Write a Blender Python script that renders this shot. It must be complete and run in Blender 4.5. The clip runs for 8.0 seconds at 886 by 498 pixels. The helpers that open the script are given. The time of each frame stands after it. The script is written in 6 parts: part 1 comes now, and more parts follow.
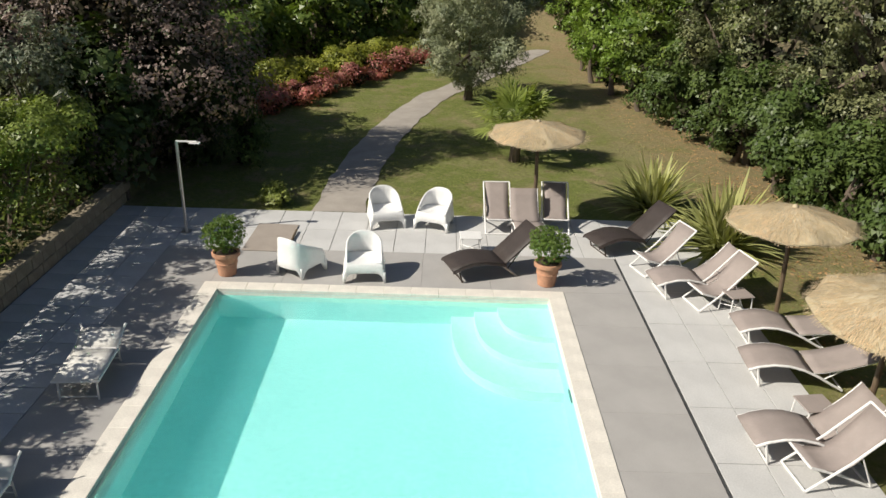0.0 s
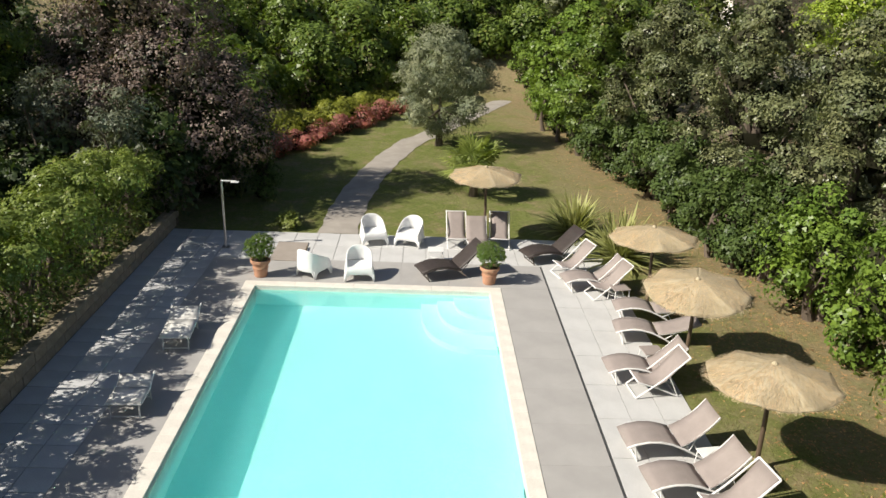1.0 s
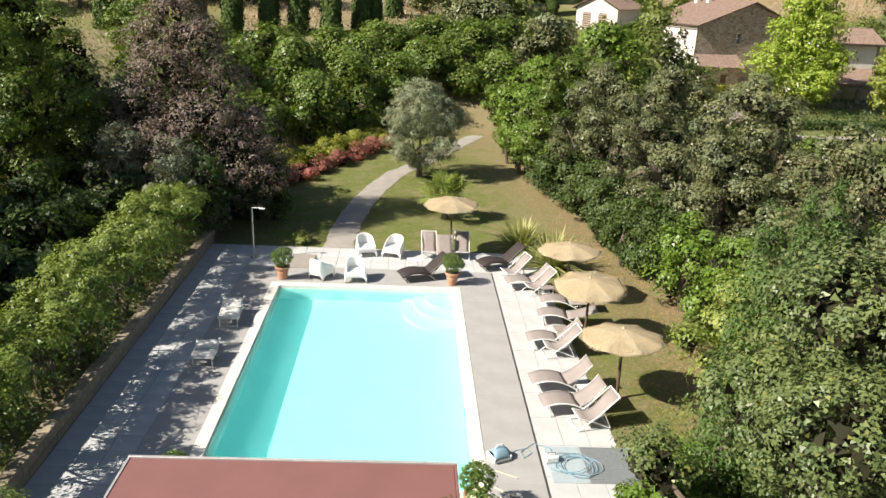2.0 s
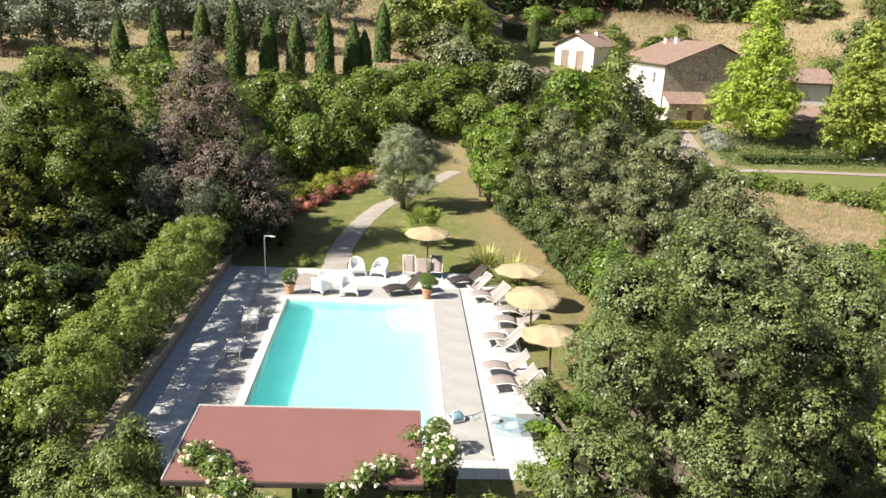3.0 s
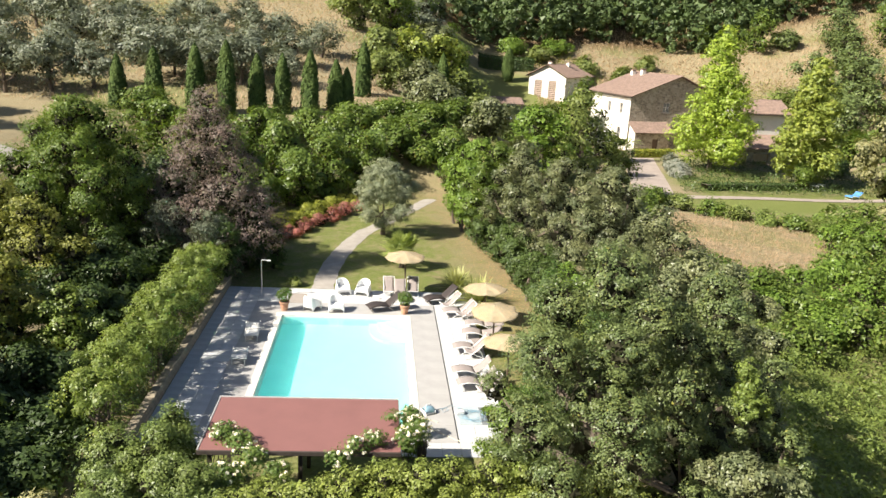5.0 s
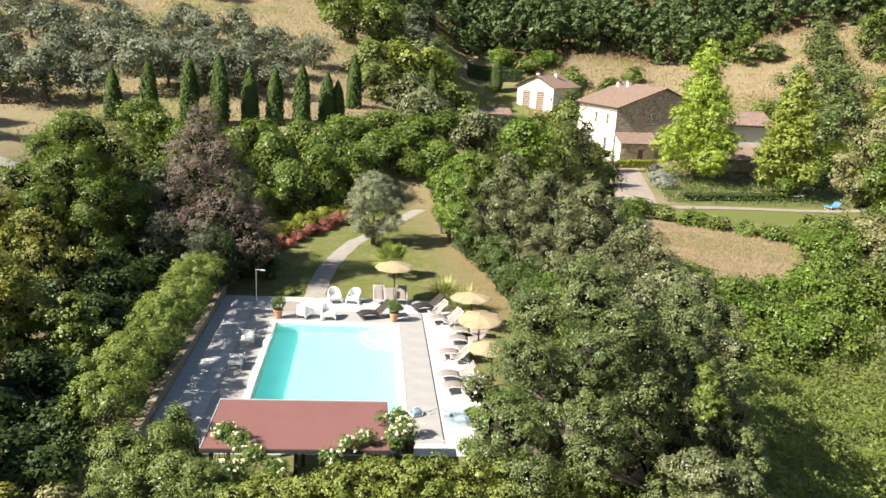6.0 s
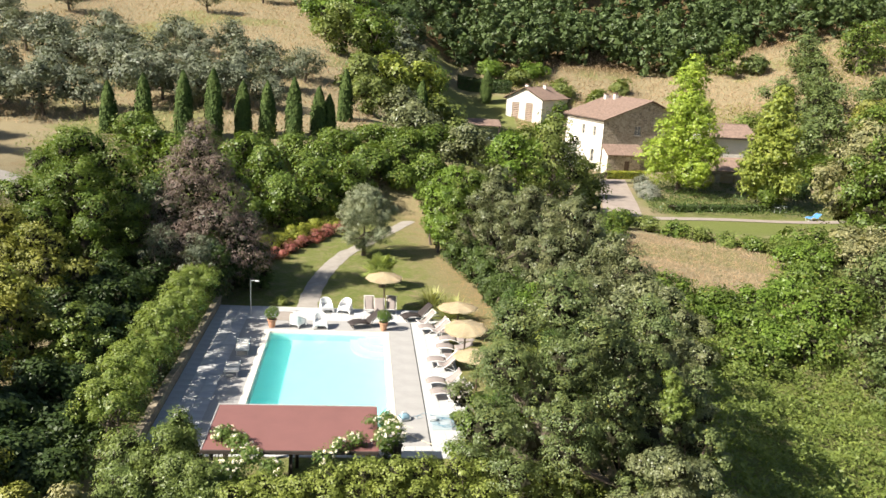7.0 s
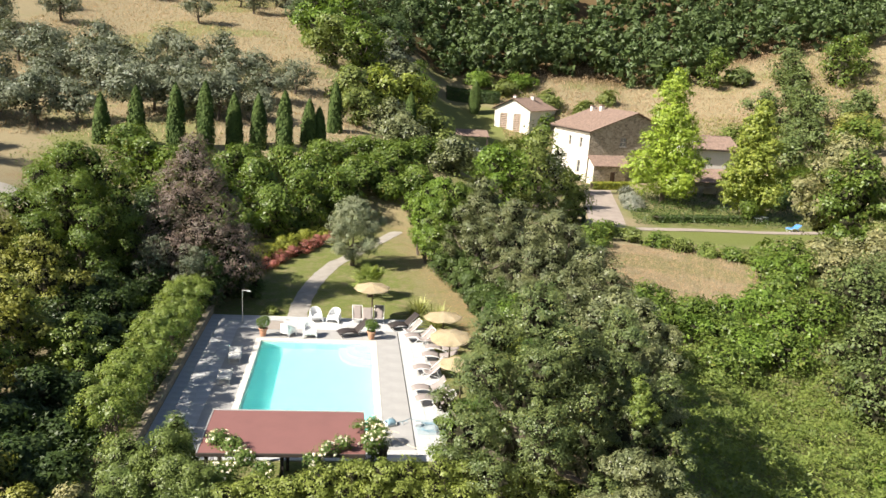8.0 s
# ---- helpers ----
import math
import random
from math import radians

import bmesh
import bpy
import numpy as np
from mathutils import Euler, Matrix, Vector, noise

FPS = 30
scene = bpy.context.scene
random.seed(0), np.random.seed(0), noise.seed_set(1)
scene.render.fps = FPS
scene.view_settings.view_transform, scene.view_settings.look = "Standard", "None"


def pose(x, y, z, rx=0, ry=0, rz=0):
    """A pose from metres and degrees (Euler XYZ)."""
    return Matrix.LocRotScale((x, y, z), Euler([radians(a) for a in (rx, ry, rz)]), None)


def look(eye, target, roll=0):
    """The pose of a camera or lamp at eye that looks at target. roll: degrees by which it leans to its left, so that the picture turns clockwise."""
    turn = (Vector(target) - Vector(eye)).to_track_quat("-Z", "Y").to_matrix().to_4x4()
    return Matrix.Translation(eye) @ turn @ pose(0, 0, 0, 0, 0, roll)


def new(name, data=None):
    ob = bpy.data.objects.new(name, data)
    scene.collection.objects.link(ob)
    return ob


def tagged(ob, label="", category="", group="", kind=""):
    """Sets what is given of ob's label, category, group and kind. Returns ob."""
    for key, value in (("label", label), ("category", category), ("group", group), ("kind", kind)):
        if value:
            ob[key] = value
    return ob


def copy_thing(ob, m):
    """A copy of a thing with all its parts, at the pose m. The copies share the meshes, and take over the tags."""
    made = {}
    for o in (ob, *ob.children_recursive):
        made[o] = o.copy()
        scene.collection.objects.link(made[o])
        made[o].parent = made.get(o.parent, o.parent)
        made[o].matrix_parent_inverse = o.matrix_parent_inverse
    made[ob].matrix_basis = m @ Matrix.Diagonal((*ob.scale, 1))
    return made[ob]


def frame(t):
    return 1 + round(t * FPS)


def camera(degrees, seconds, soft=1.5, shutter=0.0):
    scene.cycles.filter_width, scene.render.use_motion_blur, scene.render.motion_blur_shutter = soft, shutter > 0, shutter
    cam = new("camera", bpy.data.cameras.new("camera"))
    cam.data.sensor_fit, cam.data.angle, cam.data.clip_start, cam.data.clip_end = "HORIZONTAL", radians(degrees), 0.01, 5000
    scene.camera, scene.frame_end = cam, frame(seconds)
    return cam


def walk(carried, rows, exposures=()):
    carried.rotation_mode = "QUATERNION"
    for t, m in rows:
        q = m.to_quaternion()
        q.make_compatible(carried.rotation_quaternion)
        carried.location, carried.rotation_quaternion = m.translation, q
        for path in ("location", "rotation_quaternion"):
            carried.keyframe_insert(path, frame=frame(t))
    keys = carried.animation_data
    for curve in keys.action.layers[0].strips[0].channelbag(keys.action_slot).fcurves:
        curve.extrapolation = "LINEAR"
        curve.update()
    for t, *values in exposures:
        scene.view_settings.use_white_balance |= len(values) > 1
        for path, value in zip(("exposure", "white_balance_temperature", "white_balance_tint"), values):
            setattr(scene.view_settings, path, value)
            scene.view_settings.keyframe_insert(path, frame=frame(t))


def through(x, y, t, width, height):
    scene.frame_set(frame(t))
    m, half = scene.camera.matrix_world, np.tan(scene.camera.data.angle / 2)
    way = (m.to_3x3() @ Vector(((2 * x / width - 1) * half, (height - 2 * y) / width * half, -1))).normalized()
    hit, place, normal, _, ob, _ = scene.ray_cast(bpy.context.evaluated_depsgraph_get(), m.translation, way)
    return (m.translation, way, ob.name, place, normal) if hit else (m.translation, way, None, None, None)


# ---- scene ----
cam = camera(59.5, 8.0)

PATH = [
    (0, (4.272, -12.863, 6.278), (4.284, -11.024, 5.494), 1.9),
    (0.5, (4.351, -15.422, 7.036), (4.391, -13.561, 6.306), 2.2),
    (1, (4.413, -18.559, 7.958), (4.478, -16.686, 7.26), 2.5),
    (2.5, (4.757, -28.807, 11.225), (4.866, -26.908, 10.607), 3.1),
    (3, (4.834, -31.763, 12.086), (4.958, -29.854, 11.503), 3.2),
    (3.5, (4.834, -33.667, 12.64), (4.974, -31.752, 12.079), 3.3),
    (4, (4.842, -34.884, 13.02), (4.993, -32.967, 12.472), 3.3),
    (4.5, (4.785, -35.78, 13.257), (4.947, -33.86, 12.722), 3.3),
    (6, (4.701, -38.26, 14.111), (4.9, -36.335, 13.608), 3.6),
    (6.5, (4.684, -39.018, 14.398), (4.895, -37.091, 13.906), 3.7),
    (7, (4.683, -39.847, 14.707), (4.905, -37.918, 14.227), 3.8),
    (7.5, (4.691, -40.534, 14.988), (4.925, -38.604, 14.518), 3.9),
    (8, (4.701, -41.267, 15.265), (4.949, -39.336, 14.807), 4.1),
]
walk(cam, [(t, look(eye, target, roll)) for t, eye, target, roll in PATH],
     exposures=[(0, 0.2), (1, 0.42), (2.5, 0.95), (3.5, 1.12), (6, 1.1), (8, 1.05)])

# ---- world and sun ----
SUN_TO = Vector((-1.12, -0.42, 1.0)).normalized()
world = bpy.data.worlds.new("sky")
scene.world = world
world.use_nodes = True
wn = world.node_tree
sky = wn.nodes.new("ShaderNodeTexSky")
sky.sky_type = "NISHITA"
sky.sun_disc = False
sky.sun_elevation = math.asin(SUN_TO.z)
sky.sun_rotation = math.atan2(SUN_TO.x, SUN_TO.y)
sky.air_density, sky.dust_density, sky.ozone_density = 1.0, 1.5, 1.0
wn.links.new(sky.outputs[0], wn.nodes["Background"].inputs[0])
wn.nodes["Background"].inputs[1].default_value = 0.052
sun = new("sun", bpy.data.lights.new("sun", "SUN"))
sun.data.energy, sun.data.angle, sun.data.color = 5.0, radians(0.53), (1.0, 0.935, 0.82)
sun.matrix_basis = look(SUN_TO * 60, (0, 0, 0))


# ---- materials ----
def material(name):
    m = bpy.data.materials.new(name)
    m.use_nodes = True
    return m, m.node_tree, m.node_tree.nodes["Principled BSDF"]


def node(tree, kind, **inputs):
    n = tree.nodes.new(kind)
    for key, value in inputs.items():
        n.inputs[key.replace("_", " ")].default_value = value
    return n


def ramp(tree, source, stops):
    r = tree.nodes.new("ShaderNodeValToRGB")
    while len(r.color_ramp.elements) < len(stops):
        r.color_ramp.elements.new(0.5)
    for e, (p, c) in zip(r.color_ramp.elements, stops):
        e.position, e.color = p, (*c, 1)
    tree.links.new(source, r.inputs[0])
    return r


def mixed(tree, factor, a, b, mode="MIX"):
    m = tree.nodes.new("ShaderNodeMix")
    m.data_type, m.blend_type = "RGBA", mode
    for slot, value in ((m.inputs[0], factor), (m.inputs[6], a), (m.inputs[7], b)):
        if isinstance(value, bpy.types.NodeSocket):
            tree.links.new(value, slot)
        elif isinstance(value, (int, float)):
            slot.default_value = value
        else:
            slot.default_value = (*value, 1)
    return m.outputs[2]


def coarse(tree, scale, detail=4, rough=0.55, stretch=None, coords="Object"):
    """A noise texture's factor in real-world metres."""
    tc = tree.nodes.new("ShaderNodeTexCoord")
    n = node(tree, "ShaderNodeTexNoise", Scale=scale, Detail=detail, Roughness=rough)
    if stretch:
        mp = tree.nodes.new("ShaderNodeMapping")
        mp.inputs["Scale"].default_value = stretch
        tree.links.new(tc.outputs[coords], mp.inputs[0])
        tree.links.new(mp.outputs[0], n.inputs[0])
    else:
        tree.links.new(tc.outputs[coords], n.inputs[0])
    return n.outputs[0]


def bumped(tree, bsdf, height, strength, distance=0.01):
    b = node(tree, "ShaderNodeBump", Strength=strength, Distance=distance)
    tree.links.new(height, b.inputs["Height"])
    tree.links.new(b.outputs[0], bsdf.inputs["Normal"])


def plain(name, colour, rough=0.6, metal=0.0, spread=0.12, scale=6.0, grain=60.0, bump=0.15, stretch=None, spec=0.5):
    """A surface with stains at one scale and grain at another."""
    m, t, b = material(name)
    c = Vector(colour)
    big = ramp(t, coarse(t, scale, 5, 0.6, stretch), [(0.3, c * (1 - spread)), (0.7, c * (1 + spread))])
    fine = coarse(t, grain, 3, 0.6, stretch)
    tint = ramp(t, fine, [(0.3, (0.88, 0.88, 0.88)), (0.7, (1.06, 1.06, 1.06))])
    t.links.new(mixed(t, 1.0, big.outputs[0], tint.outputs[0], "MULTIPLY"), b.inputs["Base Color"])
    b.inputs["Roughness"].default_value, b.inputs["Metallic"].default_value = rough, metal
    b.inputs["Specular IOR Level"].default_value = spec
    bumped(t, b, fine, bump, 0.004)
    return m


def leaf_material(name, dark, mid, light, rough=0.5, through=0.3, odd=None, spec=0.35):
    """Foliage: each leaf takes its own tint, and the light comes partly through."""
    m, t, b = material(name)
    g = t.nodes.new("ShaderNodeNewGeometry")
    mid = Vector((mid[0] * 1.47, mid[1] * 1.33, mid[2] * 1.66))
    dark, light = Vector(dark), Vector(light)
    stops = [(0.0, mid.lerp(dark, 0.6)), (0.5, mid), (0.95, mid.lerp(light, 0.65))] + ([(0.985, odd)] if odd else [])
    r = ramp(t, g.outputs["Random Per Island"], stops)
    patch = ramp(t, coarse(t, 0.9, 3), [(0.35, (0.78, 0.84, 0.8)), (0.66, (1.22, 1.16, 1.04))])
    col = mixed(t, 1.0, r.outputs[0], patch.outputs[0], "MULTIPLY")
    t.links.new(col, b.inputs["Base Color"])
    b.inputs["Roughness"].default_value = rough
    b.inputs["Specular IOR Level"].default_value = spec
    tr = t.nodes.new("ShaderNodeBsdfTranslucent")
    t.links.new(mixed(t, 1.0, col, (1.25, 1.3, 0.6), "MULTIPLY"), tr.inputs[0])
    mix = node(t, "ShaderNodeMixShader", Fac=through)
    t.links.new(b.outputs[0], mix.inputs[1])
    t.links.new(tr.outputs[0], mix.inputs[2])
    t.links.new(mix.outputs[0], t.nodes["Material Output"].inputs[0])
    return m


BARK = plain("bark", (0.13, 0.1, 0.075), 0.9, spread=0.35, scale=3, grain=25, bump=0.8, stretch=(1, 1, 0.3))
# near-black fill that puts shade into the gaps of the crowns
CROWN_SHADE_DARK = plain("crown_shade_dark", (0.036, 0.035, 0.02), 0.95, spread=0.35, scale=2, grain=14, bump=0.6, spec=0.1)
L_OAK = leaf_material("holm_oak_leaf", (0.052, 0.068, 0.026), (0.112, 0.135, 0.055), (0.22, 0.235, 0.115), 0.38, 0.16)
L_BIG = leaf_material("big_oak_leaf", (0.044, 0.066, 0.02), (0.086, 0.122, 0.037), (0.17, 0.21, 0.075), 0.42, 0.1, (0.2, 0.2, 0.05))
L_LAUREL = leaf_material("laurel_leaf", (0.055, 0.1, 0.016), (0.115, 0.19, 0.028), (0.2, 0.29, 0.05), 0.38, 0.3)
L_BAY = leaf_material("bay_leaf", (0.045, 0.078, 0.014), (0.095, 0.15, 0.024), (0.175, 0.235, 0.046), 0.42, 0.28, (0.2, 0.19, 0.05))
# leaf green kept low so its colour holds the western shade
L_SHADED = leaf_material("shaded_leaf", (0.018, 0.032, 0.01), (0.04, 0.068, 0.017), (0.08, 0.12, 0.03), 0.45, 0.25)
L_OLIVE = leaf_material("olive_leaf", (0.08, 0.098, 0.058), (0.12, 0.145, 0.086), (0.2, 0.225, 0.145), 0.5, 0.15)
L_PLUM = leaf_material("plum_leaf", (0.075, 0.062, 0.048), (0.142, 0.115, 0.088), (0.22, 0.17, 0.135), 0.5, 0.2, (0.2, 0.21, 0.13))
L_CYPRESS = leaf_material("cypress_leaf", (0.035, 0.06, 0.015), (0.055, 0.092, 0.022), (0.1, 0.14, 0.04), 0.75, 0.04, spec=0.15)
L_LAWN_OLIVE = leaf_material("lawn_olive_leaf", (0.11, 0.135, 0.072), (0.19, 0.225, 0.122), (0.32, 0.355, 0.21), 0.45, 0.15)
L_ACACIA = leaf_material("acacia_leaf", (0.05, 0.08, 0.024), (0.1, 0.142, 0.04), (0.17, 0.22, 0.075), 0.5, 0.2)
L_YOLIVE = leaf_material("broom_leaf", (0.08, 0.095, 0.018), (0.17, 0.19, 0.035), (0.28, 0.29, 0.07), 0.5, 0.25)
L_THUJA = leaf_material("bright_cypress_leaf", (0.03, 0.06, 0.014), (0.06, 0.11, 0.022), (0.1, 0.16, 0.035), 0.6, 0.2)
L_MAPLE = leaf_material("maple_leaf", (0.1, 0.16, 0.02), (0.215, 0.305, 0.036), (0.33, 0.41, 0.06), 0.45, 0.26)
L_YELLOW = leaf_material("yellow_leaf", (0.1, 0.135, 0.02), (0.185, 0.24, 0.042), (0.32, 0.34, 0.07), 0.45, 0.3)
L_PALE = leaf_material("chestnut_leaf", (0.075, 0.095, 0.035), (0.19, 0.2, 0.085), (0.36, 0.34, 0.17), 0.5, 0.3)
L_WOOD = leaf_material("woodland_leaf", (0.032, 0.054, 0.018), (0.066, 0.104, 0.032), (0.115, 0.165, 0.055), 0.5, 0.15)
L_SCRUB = leaf_material("scrub_leaf", (0.06, 0.085, 0.02), (0.125, 0.165, 0.038), (0.22, 0.26, 0.07), 0.5, 0.25)
L_BRAMBLE = leaf_material("bramble_leaf", (0.065, 0.1, 0.02), (0.128, 0.178, 0.038), (0.24, 0.3, 0.07), 0.5, 0.3)


def ground_material():
    """Dry and green grass, bare earth under the trees, and the mown lawns."""
    m, t, b = material("grass_ground")
    tc = t.nodes.new("ShaderNodeTexCoord")
    sep = t.nodes.new("ShaderNodeSeparateXYZ")
    t.links.new(tc.outputs["Object"], sep.inputs[0])
    x, y = sep.outputs[0], sep.outputs[1]

    def calc(op, a, b2=0.0):
        n = t.nodes.new("ShaderNodeMath")
        n.operation = op
        for slot, value in zip(n.inputs, (a, b2)):
            if isinstance(value, bpy.types.NodeSocket):
                t.links.new(value, slot)
            else:
                slot.default_value = value
        return n.outputs[0]

    def span(v, lo, hi):
        r = node(t, "ShaderNodeMapRange", From_Min=lo, From_Max=hi)
        r.interpolation_type = "SMOOTHSTEP"
        t.links.new(v, r.inputs[0])
        return r.outputs[0]

    wob = calc("MULTIPLY", calc("SUBTRACT", coarse(t, 0.35, 3), 0.5), 5.0)
    xw, yw = calc("ADD", x, wob), calc("ADD", y, wob)
    mottle = coarse(t, 0.55, 6, 0.7)
    fine = coarse(t, 9.0, 5, 0.75)
    straw = ramp(t, fine, [(0.25, (0.19, 0.155, 0.09)), (0.6, (0.295, 0.247, 0.15)), (0.85, (0.41, 0.345, 0.225))]).outputs[0]
    green = ramp(t, fine, [(0.25, (0.1, 0.122, 0.03)), (0.6, (0.175, 0.198, 0.06)), (0.85, (0.26, 0.27, 0.1))]).outputs[0]
    earth = ramp(t, fine, [(0.25, (0.18, 0.12, 0.06)), (0.7, (0.33, 0.23, 0.12))]).outputs[0]
    # the garden lawn: greener beside the path, worn and dry towards the trees on the east
    dry = span(calc("ADD", calc("MULTIPLY", calc("ADD", x, calc("MULTIPLY", y, 0.12)), 0.16), calc("MULTIPLY", mottle, 2.2)), 2.45, 3.3)
    lawn = mixed(t, dry, green, mixed(t, 0.45, earth, straw))
    lawn = mixed(t, span(mottle, 0.44, 0.66), lawn, mixed(t, 0.5, straw, green))
    tufts = coarse(t, 1.9, 6, 0.72)
    lawn = mixed(t, calc("MULTIPLY", span(tufts, 0.5, 0.62), 0.7), lawn, mixed(t, 0.35, green, straw))
    lawn = mixed(t, calc("MULTIPLY", span(coarse(t, 1.1, 5, 0.7), 0.52, 0.66), 0.6), lawn, mixed(t, 0.6, earth, straw))
    in_lawn = calc("MULTIPLY", calc("MULTIPLY", span(xw, -4.5, -2.5), calc("SUBTRACT", 1.0, span(xw, 13.0, 16.0))),
                   calc("MULTIPLY", span(yw, -26.0, -19.0), calc("SUBTRACT", 1.0, span(yw, 30.0, 36.0))))
    far_lawn = calc("MULTIPLY", calc("MULTIPLY", span(xw, 30, 36), span(calc("SUBTRACT", yw, calc("MULTIPLY", x, 0.0)), 36, 40)),
                    calc("SUBTRACT", 1.0, span(calc("SUBTRACT", y, calc("MULTIPLY", x, 0.19)), 40.6, 42.2)))
    house_lawn = calc("MULTIPLY", calc("MULTIPLY", span(xw, 14, 22), calc("SUBTRACT", 1.0, span(xw, 42, 50))),
                      calc("MULTIPLY", span(yw, 108, 116), calc("SUBTRACT", 1.0, span(yw, 140, 150))))
    big = coarse(t, 0.06, 5, 0.65)
    wild = mixed(t, span(mottle, 0.5, 0.66), straw, mixed(t, 0.4, straw, earth))
    wild = mixed(t, span(big, 0.52, 0.62), wild, mixed(t, 0.6, straw, green))
    slope = calc("MULTIPLY", span(xw, 17, 22), calc("SUBTRACT", 1.0, calc("MULTIPLY", span(yw, 4, 12), calc("SUBTRACT", 1.0, span(xw, 40, 44)))))
    slope = calc("MULTIPLY", slope, calc("SUBTRACT", 1.0, span(yw, 60, 70)))
    col = mixed(t, slope, wild, mixed(t, span(mottle, 0.4, 0.7), green, mixed(t, 0.6, green, straw)))
    col = mixed(t, calc("MULTIPLY", calc("MAXIMUM", far_lawn, house_lawn), 0.85), col, green)
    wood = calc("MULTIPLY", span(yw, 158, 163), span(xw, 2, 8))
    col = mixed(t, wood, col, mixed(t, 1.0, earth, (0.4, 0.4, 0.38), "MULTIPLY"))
    col = mixed(t, in_lawn, col, lawn)
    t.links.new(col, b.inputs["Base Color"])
    b.inputs["Roughness"].default_value = 0.95
    b.inputs["Specular IOR Level"].default_value = 0.1
    bumped(t, b, coarse(t, 30, 4, 0.8), 0.9, 0.03)
    return m


GROUND = ground_material()
SLAB = plain("pale_concrete", (0.53, 0.525, 0.515), 0.8, spread=0.1, scale=1.3, grain=45, bump=0.25)
# same slabs as SLAB, toned down for the shaded west strip
SLAB_SHADED = plain("shaded_pale_concrete", (0.51, 0.51, 0.515), 0.85, spread=0.14, scale=1.1, grain=40, bump=0.3)
DRAIN_DARK = plain("drain_shadow", (0.05, 0.05, 0.05), 0.9)
STEEL_DARK = plain("dark_grate_metal", (0.1, 0.1, 0.1), 0.5, 0.4)
RESIN = plain("grey_resin_deck", (0.385, 0.37, 0.355), 0.75, spread=0.1, scale=1.1, grain=70, bump=0.15)
COPING = plain("cream_coping_stone", (0.71, 0.67, 0.6), 0.7, spread=0.1, scale=2.5, grain=55, bump=0.2)
STONE = plain("wall_stone", (0.3, 0.25, 0.18), 0.9, spread=0.3, scale=3, grain=30, bump=0.7)
GRAVEL = plain("path_gravel", (0.35, 0.315, 0.275), 0.9, spread=0.14, scale=1.5, grain=40, bump=0.5)
LINER = plain("turquoise_pool_liner", (0.59, 0.7, 0.685), 0.5, spread=0.04, scale=1.2, grain=12, bump=0.03)
ROOF_RED = plain("red_roof_membrane", (0.225, 0.1, 0.09), 0.75, spread=0.07, scale=1.0, grain=70, bump=0.25)
DARK_WOOD = plain("dark_wood", (0.055, 0.042, 0.034), 0.7, spread=0.3, scale=3, grain=30, bump=0.4, stretch=(1, 1, 0.2))
RENDER_WHITE = plain("white_plaster", (0.78, 0.73, 0.65), 0.9, spread=0.06, scale=0.6, grain=8, bump=0.3)
ROOF_TILE = plain("terracotta_tile", (0.235, 0.16, 0.125), 0.85, spread=0.28, scale=2.0, grain=9, bump=0.4)


def water_material():
    m, t, b = material("pool_water")
    clear = node(t, "ShaderNodeBsdfRefraction", Roughness=0.0, IOR=1.33)
    clear.inputs[0].default_value = (0.58, 0.97, 0.97, 1)
    gloss = node(t, "ShaderNodeBsdfGlossy", Roughness=0.12)
    f = node(t, "ShaderNodeFresnel", IOR=1.33)
    bump = node(t, "ShaderNodeBump", Strength=0.2, Distance=0.02)
    t.links.new(coarse(t, 2.2, 4, 0.6), bump.inputs["Height"])
    t.links.new(bump.outputs[0], gloss.inputs["Normal"])
    t.links.new(bump.outputs[0], f.inputs["Normal"])
    t.links.new(bump.outputs[0], clear.inputs["Normal"])
    haze = t.nodes.new("ShaderNodeBsdfDiffuse")
    haze.inputs[0].default_value = (0.02, 0.5, 0.5, 1)
    body = node(t, "ShaderNodeMixShader", Fac=0.3)
    t.links.new(clear.outputs[0], body.inputs[1])
    t.links.new(haze.outputs[0], body.inputs[2])
    mix = t.nodes.new("ShaderNodeMixShader")
    t.links.new(f.outputs[0], mix.inputs[0])
    t.links.new(body.outputs[0], mix.inputs[1])
    t.links.new(gloss.outputs[0], mix.inputs[2])
    t.links.new(mix.outputs[0], t.nodes["Material Output"].inputs[0])
    return m


WATER = water_material()
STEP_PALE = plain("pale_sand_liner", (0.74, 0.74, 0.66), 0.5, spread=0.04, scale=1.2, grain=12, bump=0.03)


